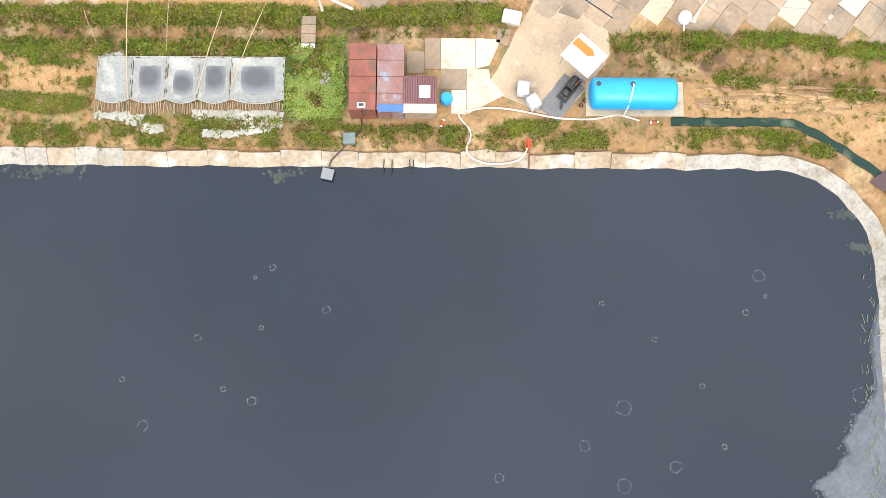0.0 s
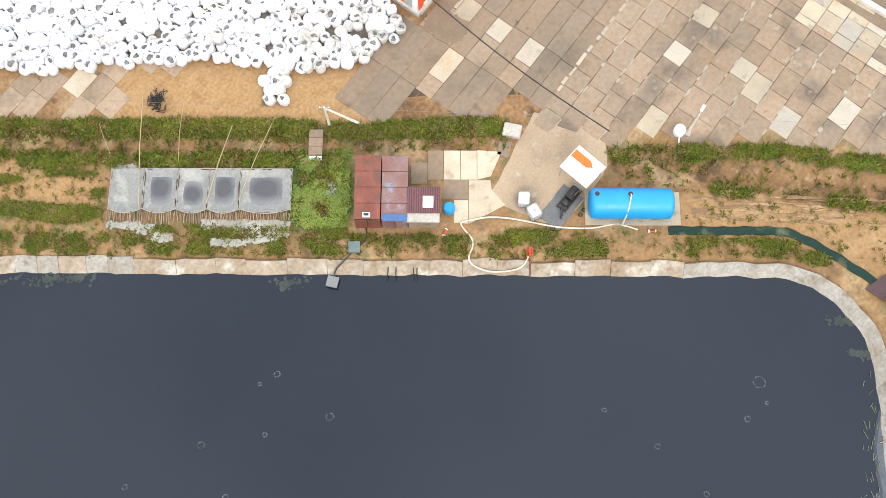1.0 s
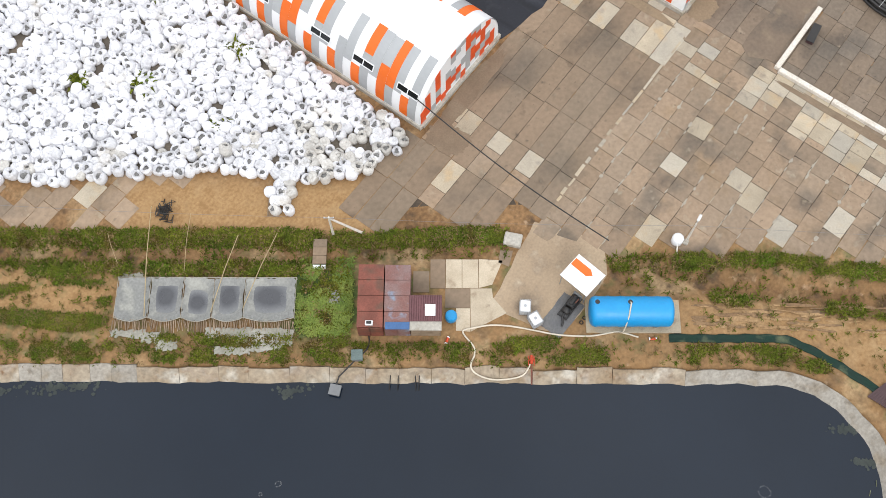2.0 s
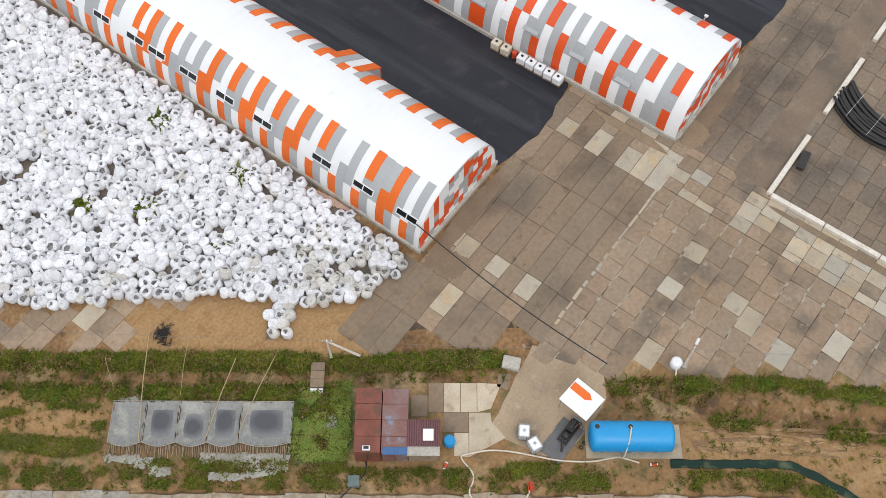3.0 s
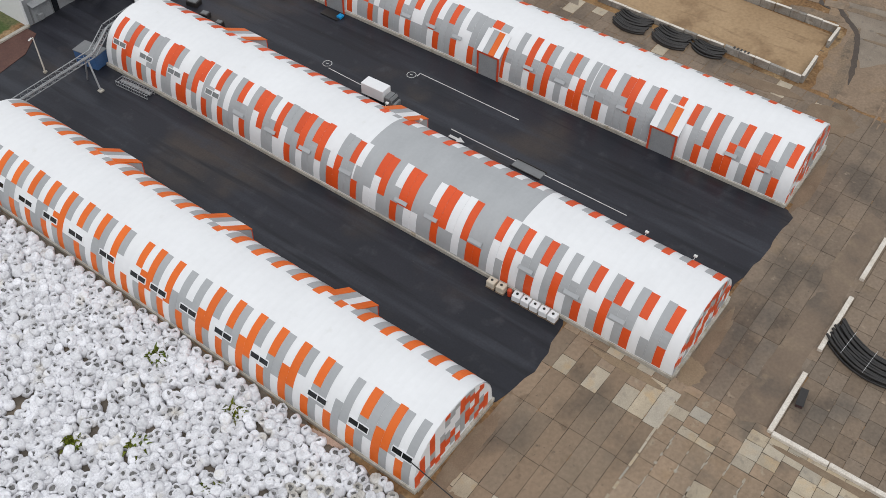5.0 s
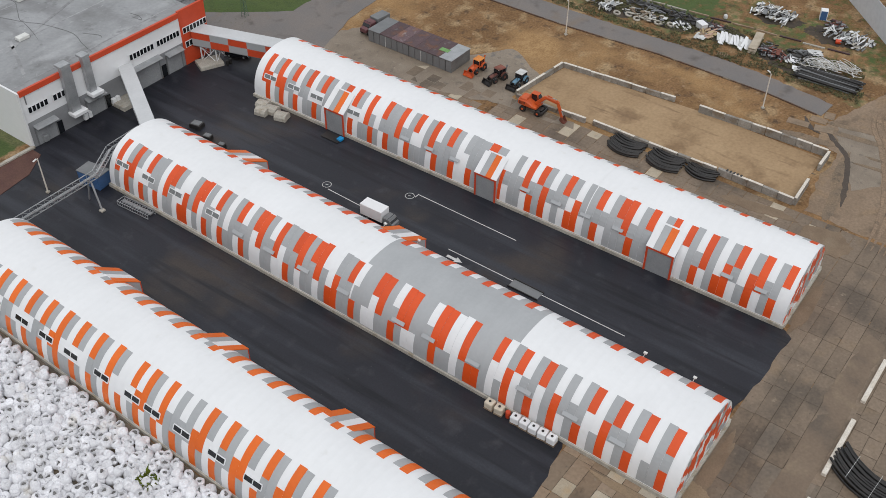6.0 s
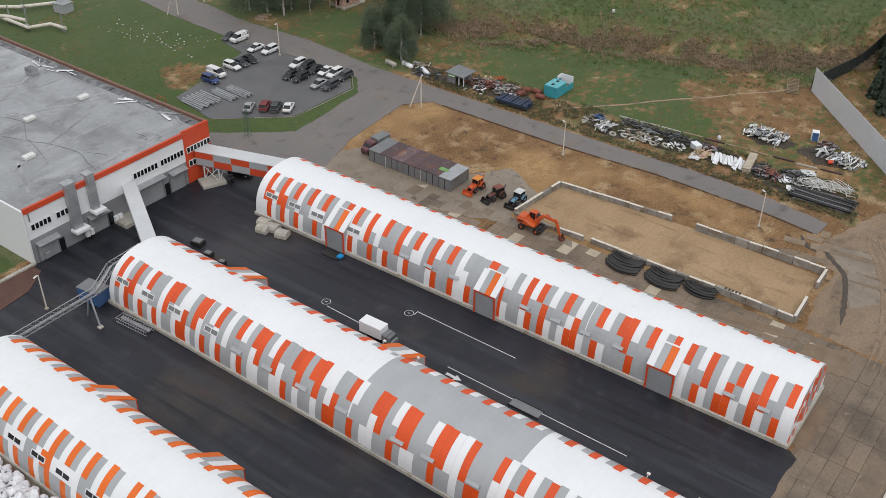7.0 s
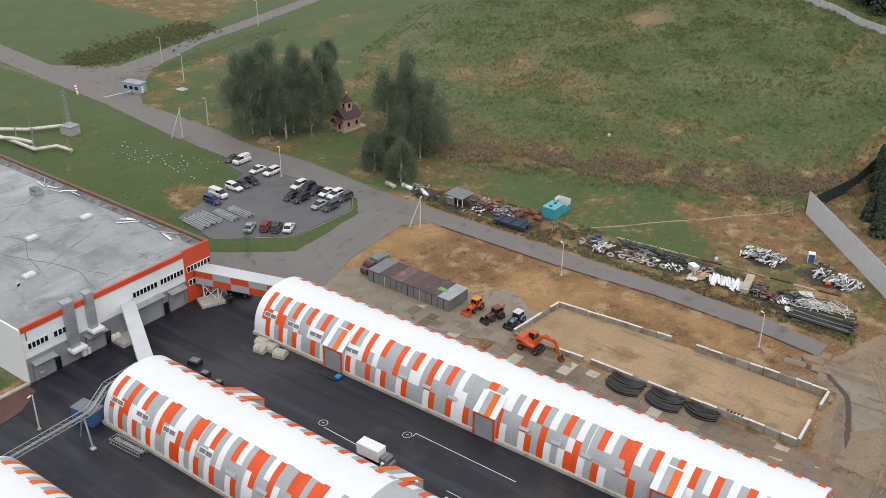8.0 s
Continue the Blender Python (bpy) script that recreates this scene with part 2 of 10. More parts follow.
TYRE_ORANGE = mat("machine_orange", (0.62, 0.105, 0.02), (0.5, 0.08, 0.02), 0.9, 0.5, 0.0, grain=0.12)
SAND = mat("pit_sand", (0.389, 0.266, 0.151), (0.304, 0.201, 0.111), 0.1, 0.95, 0.05, fine=20.0, grain=0.14, stain=[((0.21, 0.13, 0.0686), 0.14, 0.39), ((0.2, 0.125, 0.0686), 0.8, 0.34, (1, 0.14, 1.1)), ((0.378, 0.261, 0.151), 0.5, 0.3, (0.3, 1, 1.1))])
BARK = mat("birch_bark", (0.56, 0.54, 0.50), (0.24, 0.22, 0.20), 1.6, 0.9, 0.02)
LEAF = mat("leaves", (0.160, 0.205, 0.138), (0.21, 0.255, 0.172), 0.35, 0.8, 0.0, island=0.06)


def leafy(m, k=0.5):
    """Thin leaves: part of the light goes through."""
    t = m.node_tree
    thin, both = t.nodes.new("ShaderNodeBsdfTranslucent"), t.nodes.new("ShaderNodeMixShader")
    shade = t.nodes["Principled BSDF"]
    t.links.new(shade.inputs["Base Color"].links[0].from_socket, thin.inputs["Color"])
    t.links.new(shade.outputs[0], both.inputs[1])
    t.links.new(thin.outputs[0], both.inputs[2])
    both.inputs[0].default_value = k
    shade.inputs["Specular IOR Level"].default_value = 0.15
    t.links.new(both.outputs[0], t.nodes["Material Output"].inputs["Surface"])
    return m


leafy(LEAF)
NEEDLE = mat("conifer_leaves", (0.018, 0.032, 0.016), (0.028, 0.044, 0.02), 0.3, 0.75, 0.0, island=0.3)
WEED = leafy(mat("weeds", (0.0747, 0.109, 0.0109), (0.165, 0.175, 0.0237), 0.35, 0.8, 0.0, island=0.42, stain=[((0.12, 0.08, 0.021), 0.5, 0.38), ((0.129, 0.203, 0.0182), 0.8, 0.33)]), 0.3)
DRYWEED = mat("dry_weeds", (0.225, 0.145, 0.06), (0.16, 0.115, 0.04), 0.2, 0.85, 0.0, island=0.25)
WATER = mat("dark_water", (0.0055, 0.0105, 0.0195), (0.0075, 0.0135, 0.0245), 0.05, 0.06, 0.0, grain=0.03)
WATER.node_tree.nodes["Principled BSDF"].inputs["Specular IOR Level"].default_value = 0.33
SCUM = mat("floating_scum", (0.09, 0.098, 0.115), (0.06, 0.068, 0.084), 0.3, 0.5, 0.0, grain=0.25)
SCUM_THIN = mat("thin_scum", (0.035, 0.042, 0.055), (0.02, 0.027, 0.042), 0.5, 0.4, 0.0, grain=0.25)
FOAM = mat("foam_bubbles", (0.14, 0.145, 0.155), None, 1.0, 0.6, 0.0)
ALGAE = mat("floating_algae", (0.034, 0.042, 0.034), (0.018, 0.025, 0.024), 0.6, 0.6, 0.02, grain=0.3)
BROWN = mat("brown_roof", (0.07, 0.036, 0.038), None, 0.6, 0.6, 0.0, grain=0.1)
LOG = mat("pine_logs", (0.54, 0.37, 0.285), (0.45, 0.30, 0.23), 1.0, 0.7, 0.0)
GOLD = mat("gilded_metal", (0.6, 0.42, 0.1), None, 1.0, 0.3, 0.0, metal=0.8)
FENCE = mat("fence_sheet", (0.681, 0.699, 0.726), (0.627, 0.641, 0.663), 0.15, 0.5, 0.0, grain=0.06)
LAMPGLASS = mat("lamp_glass", (0.75, 0.75, 0.72), None, 1.0, 0.3, 0.0, grain=0.02)


# ---- mesh helpers ----
class Build:
    """Collects vertices and faces; every shape can carry a material slot and smooth shading."""

    def __init__(self):
        self.v, self.f, self.slot, self.smooth = [], [], [], []

    def add(self, verts, faces, slot=0, smooth=False):
        n = len(self.v)
        self.v += [tuple(p) for p in verts]
        self.f += [tuple(i + n for i in f) for f in faces]
        self.slot += [slot] * len(faces)
        self.smooth += [smooth] * len(faces)
        return self

    def box(self, c, size, rz=0.0, bev=0.0, slot=0, m=None):
        hx, hy, hz = (s / 2 for s in size)
        bev = min(bev, hx * 0.9, hy * 0.9, hz * 0.9)
        m = m or pose(*c, 0, 0, rz)
        if bev <= 0:
            vs = [(x * hx, y * hy, z * hz) for z in (-1, 1) for x, y in ((-1, -1), (1, -1), (1, 1), (-1, 1))]
            fs = [(3, 2, 1, 0), (4, 5, 6, 7), (0, 1, 5, 4), (1, 2, 6, 5), (2, 3, 7, 6), (3, 0, 4, 7)]
        else:
            vs, fs = [], []
            ix = {}
            for z in (-1, 1):
                for y in (-1, 1):
                    for x in (-1, 1):
                        for ax in range(3):
                            d = [hx - bev, hy - bev, hz - bev]
                            d[ax] = (hx, hy, hz)[ax]
                            ix[x, y, z, ax] = len(vs)
                            vs.append((x * d[0], y * d[1], z * d[2]))
            r = ((-1, -1), (1, -1), (1, 1), (-1, 1))
            for s in (-1, 1):
                for ax in range(3):
                    q = []
                    for a, b in r:
                        k = [a, b]
                        k.insert(ax, s)
                        q.append(ix[k[0], k[1], k[2], ax])
                    fs.append(tuple(q if (s > 0) == (ax != 1) else q[::-1]))
            for ax in range(3):
                o = [i for i in range(3) if i != ax]
                for a, b in r:
                    q = []
                    for s, which in ((-1, o[0]), (1, o[0]), (1, o[1]), (-1, o[1])):
                        k = [0, 0, 0]
                        k[ax], k[o[0]], k[o[1]] = s, a, b
                        q.append(ix[k[0], k[1], k[2], which])
                    fs.append(tuple(q))
            for z in (-1, 1):
                for y in (-1, 1):
                    for x in (-1, 1):
                        fs.append(tuple(ix[x, y, z, ax] for ax in range(3)))
        return self.add([m @ Vector(p) for p in vs], fs, slot)

    def beam(self, p, q, w, h, slot=0, bev=0.0):
        p, q = Vector(p), Vector(q)
        d = q - p
        m = Matrix.Translation((p + q) / 2) @ d.to_track_quat("Y", "Z").to_matrix().to_4x4()
        return self.box((0, 0, 0), (w, d.length, h), 0, bev, slot, m)

    def tube(self, pts, r, n=8, slot=0, caps=True):
        pts = [Vector(p) for p in pts]
        rs = r if isinstance(r, (list, tuple)) else [r] * len(pts)
        vs, fs = [], []
        for i, p in enumerate(pts):
            d = pts[min(i + 1, len(pts) - 1)] - pts[max(i - 1, 0)]
            m = d.to_track_quat("Z", "Y").to_matrix()
            for k in range(n):
                a = 2 * math.pi * k / n
                vs.append(p + m @ Vector((rs[i] * math.cos(a), rs[i] * math.sin(a), 0)))
        for i in range(len(pts) - 1):
            for k in range(n):
                j = (k + 1) % n
                fs.append((i * n + k, i * n + j, i * n + n + j, i * n + n + k))
        self.add(vs, fs, slot, True)
        if caps:
            k = len(pts) - 1
            self.add(vs[:n], [tuple(range(n))[::-1]], slot)
            self.add(vs[k * n:], [tuple(range(n))], slot)
        return self

    def plate(self, poly, z0, z1, slot=0):
        n = len(poly)
        vs = [(x, y, z0) for x, y in poly] + [(x, y, z1) for x, y in poly]
        fs = [tuple(range(n))[::-1], tuple(range(n, 2 * n))] + [(i, (i + 1) % n, n + (i + 1) % n, n + i) for i in range(n)]
        return self.add(vs, fs, slot)

    def mesh(self, name, mats):
        me = bpy.data.meshes.new(name)
        me.from_pydata(self.v, [], self.f)
        for m in mats if isinstance(mats, (list, tuple)) else [mats]:
            me.materials.append(m)
        me.polygons.foreach_set("material_index", self.slot)
        me.polygons.foreach_set("use_smooth", self.smooth)
        bm = bmesh.new()
        bm.from_mesh(me)
        bmesh.ops.recalc_face_normals(bm, faces=bm.faces)
        bm.to_mesh(me)
        bm.free()
        me.update()
        return me


def part(name, b, mats, parent, label="", at=None):
    """Links a Build (or a ready mesh) as ONE mesh object under a thing or part."""
    ob = new(name, b.mesh(name, mats) if isinstance(b, Build) else b)
    ob.parent = parent
    if at is not None:
        ob.matrix_basis = at
    return tagged(ob, label)


def thing(name, m, label, category, group="", kind=""):
    ob = new(name)
    ob.empty_display_size = 0.2
    ob.matrix_basis = m if isinstance(m, Matrix) else pose(*m)
    return tagged(ob, label, category, group, kind)


def single(name, b, mats, label, category="", group="", kind="", m=None):
    ob = new(name, b.mesh(name, mats) if isinstance(b, Build) else b)
    if m is not None:
        ob.matrix_basis = m
    return tagged(ob, label, category, group, kind)


# The strip by the pond runs at a slant to the yard: s along the shore, q away from the water.
SLANT = -53.4
E1 = Vector((math.cos(radians(SLANT)), math.sin(radians(SLANT))))
E2 = Vector((-E1.y, E1.x))


def W(s, q):
    p = E1 * s + E2 * q
    return p.x, p.y


def SQ(x, y):
    return x * E1.x + y * E1.y, x * E2.x + y * E2.y


def strip(s, q, z=0.0, rz=0.0):
    """A pose in the strip by the pond."""
    return pose(*W(s, q), z, 0, 0, SLANT + rz)


def inside(x, y, poly):
    hit = False
    for (x0, y0), (x1, y1) in zip(poly, poly[1:] + poly[:1]):
        if (y0 > y) != (y1 > y) and x < (x1 - x0) * (y - y0) / (y1 - y0) + x0:
            hit = not hit
    return hit


def lerp(pairs, x):
    return float(np.interp(x, [p[0] for p in pairs], [p[1] for p in pairs]))

# ---- land ----
WATER_Z = -1.0
YARD_EDGE = [(-90, 36.6), (-30, 36.7), (-16, 36.8), (-7, 36.3), (0, 37.0), (8, 37.0), (10, 35.6), (15, 34.3), (26, 34.4), (31, 34.6), (36, 33.9), (42, 33.2), (90, 29.5)]
BAG_EDGE = [(-90, 40.9), (-37, 40.9), (-26, 42.0), (-17, 41.4), (-13.5, 40.8), (-8, 42.0), (-4, 45.0)]
APRON = [(8.7, 37.6), (4.6, 29.7), (5.8, 28.3), (8.9, 26.8), (11.0, 26.5), (13.5, 29.4), (15.4, 32.2), (15.2, 35.5)]


def pond_sd(s, q):
    """Distance from the pond's edge, negative over the water (arrays)."""
    cx, cy, hx, hy, r = -61.0, -38.0, 99.6, 60.1, 9.2
    dx, dy = np.abs(s - cx) - hx + r, np.abs(q - cy) - hy + r
    return np.hypot(np.maximum(dx, 0), np.maximum(dy, 0)) + np.minimum(np.maximum(dx, dy), 0) - r


def sstep(a, b, x):
    t = np.clip((x - a) / (b - a), 0, 1)
    return t * t * (3 - 2 * t)


def ditch_mid(s):
    return np.interp(s, [-90, -12, 5, 16, 25, 41, 90], [34.4, 34.3, 34.6, 32.6, 31.5, 29.9, 26.0])


def bank_x(y):
    """Foot of the tip's bank."""
    return np.interp(y, [20, 55, 68, 105, 118, 135, 165, 200, 235, 260, 330], [232, 209, 200, 188, 179, 179, 196, 240, 330, 420, 600])


def land_z(x, y):
    s, q = x * E1.x + y * E1.y, x * E2.x + y * E2.y
    sd = pond_sd(s, q)
    z = np.interp(sd, [-4.0, 0.0, 1.35, 1.7], [-2.6, -1.25, -0.3, 0.0])
    away = np.clip(np.abs(s - 10.0) - 5.5, 0, 3) / 3
    d = np.abs(q - ditch_mid(s))
    z = z - 0.8 * sstep(2.0, 0.5, d) * away * sstep(120, 90, np.abs(s))
    rise = x - bank_x(y)
    z = z + 3.2 * sstep(0, 14, rise) + 0.035 * np.clip(rise - 10, 0, 500)
    z = z + 0.25 * np.sin(x * 0.21 + y * 0.13) * sstep(4, 30, rise)
    return z


def lumps(x, y, size, seed):
    """Smooth random values from 0 to 1, about size metres across (arrays)."""
    table = np.random.default_rng(seed).random((256, 256))
    u, v = x / size, y / size
    i, j = np.floor(u).astype(int), np.floor(v).astype(int)
    a, b = u - i, v - j
    a, b = a * a * (3 - 2 * a), b * b * (3 - 2 * b)
    g = lambda p, q: table[p % 256, q % 256]
    return (g(i, j) * (1 - a) + g(i + 1, j) * a) * (1 - b) + (g(i, j + 1) * (1 - a) + g(i + 1, j + 1) * a) * b


def build_ground():
    def axis(lo, hi, step, far):
        a = list(np.arange(lo, hi, step))
        d = step
        while a[-1] < far:
            d *= 1.25
            a.append(a[-1] + d)
        d = step
        while a[0] > -far:
            d *= 1.25
            a.insert(0, a[0] - d)
        return np.array(a)

    xs, ys = axis(-45, 235, 0.85, 3500), axis(-75, 245, 0.85, 3500)
    X, Y = np.meshgrid(xs, ys, indexing="ij")
    S, Q = X * E1.x + Y * E1.y, X * E2.x + Y * E2.y
    Z = land_z(X, Y)
    rng = np.random.default_rng(3)
    Z = Z + rng.normal(0, 0.006, Z.shape)
    nx, ny = X.shape
    sd = pond_sd(S, Q)
    dirt, sandy, lush = np.zeros_like(X), np.zeros_like(X), np.zeros_like(X)

    def paint(layer, mask, v):
        np.copyto(layer, np.where(mask, v, layer))

    strip_zone = (sd > 0) & (Q < 38) & (S > -130) & (S < 130)
    paint(dirt, strip_zone, 0.58)
    paint(sandy, strip_zone, 0.42)
    paint(lush, strip_zone, 0.4)
    paint(dirt, (sd > -1) & (sd < 1.6), 0.95)
    paint(dirt, strip_zone & (np.abs(Q - ditch_mid(S)) < 0.75), 0.8)
    paint(sandy, strip_zone & (np.abs(Q - ditch_mid(S)) < 0.75), 0.1)
    beds = strip_zone & (S < -31) & (Q > 27.5) & (Q < 33)
    paint(dirt, beds, 0.72)
    paint(sandy, beds, 0.75)
    bare = strip_zone & (S > 21.5) & (Q > 26.2 - np.clip(S - 31, 0, 60) * 0.45) & (Q < 30.2 - np.clip(S - 25, 0, 60) * 0.06)
    paint(dirt, bare, 0.95)
    paint(sandy, bare, 0.62)
    track = strip_zone & (S > 15) & (np.abs(Q - ditch_mid(S)) < 1.1)
    paint(dirt, track, 0.85)
    paint(dirt, strip_zone & (S > -8) & (S < 21) & (Q > 24.6) & (Q < 29), 0.68)
    thick = strip_zone & (S > -14) & (S < -8.2) & (Q > 26.5) & (Q < 33)
    paint(dirt, thick, 0.15)
    paint(lush, thick, 0.95)
    yard = (Q >= 36.5) & (X < 170) & (Y < 126)
    paint(dirt, yard, 1.0)
    paint(sandy, yard, 0.15)
    paint(sandy, (Q >= 36) & (Q < 42) & (S < -6) & (S > -31), 0.8)
    back = (X > 119) & (X < 144) & (Y > 24) & (Y < 113)
    paint(dirt, back, 0.84)
    np.copyto(sandy, np.where(back, np.clip(0.46 + 1.5 * (lumps(X, Y, 9, 7) - 0.5) + 0.7 * (lumps(X, Y, 3, 17) - 0.5), 0, 1), sandy))
    muddy = (X > 119) & (Y < 30) & (X < 160) & (Q > 40)
    paint(dirt, muddy, 1.0)
    paint(sandy, muddy, 0.2)
    verge = (X > 150) & (X < 162) & (Y > 26) & (Y < 120)
    np.copyto(dirt, np.where(verge, 0.45 + 0.45 * lumps(X, Y, 4, 8), dirt))
    paint(sandy, verge, 0.02)
    tip = (X > 162) & (X - bank_x(Y) < 0) & (Y < 120)
    np.copyto(dirt, np.where(tip, 0.1 + 0.24 * lumps(X, Y, 8, 9) + 0.24 * lumps(X, Y, 2.5, 29), dirt))
    np.copyto(lush, np.where(tip, 0.55 + 0.5 * lumps(X, Y, 4, 30), lush))
    corner = (X > 163) & (Y + 0.55 * (172 - X) < 48 + 24 * lumps(X, Y, 8, 27)) & (X < 200)
    np.copyto(dirt, np.where(corner, 0.44 + 0.4 * lumps(X, Y, 5, 18), dirt))
    paint(lush, corner, 0.8)
    paint(sandy, corner, 0.0)
    outside = (X > 160) & ((X - 197.2) * 41.7 > (Y - 51.2) * 47.2) & (Y < 51)
    rise = X - bank_x(Y)
    slope = (rise > -4) & (rise < 10)
    np.copyto(dirt, np.where(slope, 0.2 + 0.42 * lumps(X, Y, 6, 19), dirt))
    paint(sandy, slope, 0.04)
    hill = rise >= 11
    mix_ = 0.6 * lumps(X, Y, 22, 4) + 0.4 * lumps(X, Y, 7, 5)
    np.copyto(dirt, np.where(hill, 0.72 * mix_ ** 1.5, dirt))
    np.copyto(lush, np.where(hill, 0.95 - 0.95 * (0.6 * lumps(X, Y, 26, 6) + 0.4 * lumps(X, Y, 6, 20)), lush))
    paint(sandy, hill, 0.12)
    paint(dirt, outside, 0.6)
    for cx, cy, r in ((301, 143, 6), (298, 130, 5), (293, 137, 4), (312, 74, 5)):
        spot = np.hypot(X - cx, (Y - cy)) < r
        paint(dirt, spot, 0.95)
        paint(sandy, spot, 1.0)
    green = (X > 100) & (Y > 124) & (X < 150) & (rise < 0)
    np.copyto(dirt, np.where(green, 0.02 + 0.42 * lumps(X, Y, 9, 10), dirt))
    paint(lush, green, 0.86)
    for cx, cy, r in ((124, 160, 5), (128, 157, 3), (120, 156, 3), (163, 150, 5), (160, 146, 4), (170, 148, 4), (166, 186, 5)):
        spot = np.hypot(X - cx, Y - cy) < r
        paint(dirt, spot, 0.62)
    wedge = (X > 105) & (X < 146) & (Y > 121) & (Y < 140) & (X < 150)
    paint(dirt, wedge, 0.03)
    paint(lush, wedge, 0.97)
    grove = (X > 152) & (Y > 120) & (rise < 0)
    np.copyto(dirt, np.where(grove, 0.12 + 0.5 * lumps(X, Y, 6, 24), dirt))
    np.copyto(lush, np.where(grove, 0.5 + 0.5 * lumps(X, Y, 9, 25), lush))
    rough = (X > 155) & (Y > 236)
    paint(lush, rough, 0.8)
    paint(dirt, rough, 0.1)
    bald = (Y > 262 + (X - 200) * 0.1) & (X > 215)
    paint(dirt, bald, 0.55)
    west = (X < 62) & (Y > 124)
    paint(lush, west, 0.75)
    blur = lambda a: (a + np.roll(a, 1, 0) + np.roll(a, -1, 0) + np.roll(a, 1, 1) + np.roll(a, -1, 1)) / 5
    dirt, sandy, lush = blur(blur(dirt)), blur(blur(sandy)), blur(lush)
    me = bpy.data.meshes.new("ground")
    i = np.arange(nx * ny).reshape(nx, ny)
    quads = np.stack([i[:-1, :-1], i[1:, :-1], i[1:, 1:], i[:-1, 1:]], -1).reshape(-1, 4)
    me.vertices.add(nx * ny)
    me.vertices.foreach_set("co", np.stack([X, Y, Z], -1).astype(np.float32).ravel())
    me.loops.add(quads.size)
    me.loops.foreach_set("vertex_index", quads.ravel().astype(np.int32))
    me.polygons.add(len(quads))
    me.polygons.foreach_set("loop_start", np.arange(0, quads.size, 4, dtype=np.int32))
    me.polygons.foreach_set("use_smooth", np.ones(len(quads), bool))
    me.update(calc_edges=True)
    cover = me.color_attributes.new("cover", "FLOAT_COLOR", "POINT")
    cover.data.foreach_set("color", np.stack([dirt, sandy, lush, np.ones_like(X)], -1).astype(np.float32).ravel())
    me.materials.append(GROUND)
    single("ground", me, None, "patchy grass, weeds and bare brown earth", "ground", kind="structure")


build_ground()


def flat(name, polys, z, thick, material, label, ragged=0.0, seed=1):
    """Paving in one piece: prisms whose edges may be ragged."""
    b = Build()
    rng = random.Random(seed)
    for poly in polys:
        pts = []
        for (x0, y0), (x1, y1) in zip(poly, poly[1:] + poly[:1]):
            n = max(1, int(math.hypot(x1 - x0, y1 - y0) / 1.2)) if ragged else 1
            for k in range(n):
                j = ragged if 0 < k else 0.0
                pts.append((x0 + (x1 - x0) * k / n + rng.uniform(-j, j), y0 + (y1 - y0) * k / n + rng.uniform(-j, j)))
        b.plate(pts, z - thick, z)
    return single(name, b, material, label, name.split("_")[0], kind="structure")


def water_sheet():
    outline = [(-159, -97)] + [(38.2, -97)]
    for k in range(13):
        a = math.pi / 2 * k / 12
        outline.append((29.4 + 9.2 * math.cos(a), 12.9 + 9.2 * math.sin(a)))
    outline += [(-159, 22.1)]
    b = Build().plate([W(s, q) for s, q in outline], WATER_Z - 0.06, WATER_Z)
    single("water", b, WATER, "dark grey still pond water with faint bubbles", "water", kind="structure")


water_sheet()

flat("yard_asphalt", [[(50.2, 30.0), (56, 28.8), (61.8, 29.6), (64.4, 30.4), (64.4, 104), (77.8, 104), (77.8, 17.2), (83.0, 16.6), (94.4, 16.0), (95.6, 18.2), (95.6, 107.5),
      (109, 107.5), (110, 113), (109, 124.0), (63.0, 124.0), (40, 122), (24, 108), (36.5, 104.3), (50.2, 104.3)]], 0.05, 0.2, ASPHALT, "wet black asphalt yard between the hangars", 0.22)
flat("road_back", [[(144.6, 31.4), (148.9, 31.0), (151.2, 45), (151.5, 56), (151.0, 69), (150.8, 80), (151.0, 130), (153.2, 151), (152.2, 170), (154.4, 187), (155.2, 214), (162, 224), (176, 236), (203, 246), (232, 249.5),
      (276, 257), (330, 268), (330, 274), (272, 263), (228, 255.5), (198, 251), (172, 246), (160, 262), (163, 292), (168, 340), (160, 340), (154, 290), (148.6, 219), (144.2, 187),
      (143.4, 168), (144.6, 147), (144.5, 129.4), (139.4, 124.6), (127.8, 123.3), (119.1, 122.8), (114, 128.7), (109, 135.2), (100, 139), (100, 124), (109.5, 108.4), (123.4, 112.6), (140.5, 114), (145.2, 110), (145.2, 80), (146.4, 61), (146.1, 49.5), (145.8, 40)]],
     0.065, 0.2, ROAD, "grey worn asphalt road with muddy edges", 0.18)
flat("car_park", [[(112.9, 139.6), (123.7, 127.5), (140.0, 127.0), (144.9, 131.6), (144.4, 145.8), (143.6, 167), (140.6, 166), (139, 158), (121.3, 153.2), (115.0, 152)]],
     0.085, 0.2, LOT, "dark damp asphalt car park", 0.1)
flat("apron", [[W(*p) for p in APRON]], 0.03, 0.3, APRON_MAT, "grey brown concrete access apron", 0.12)
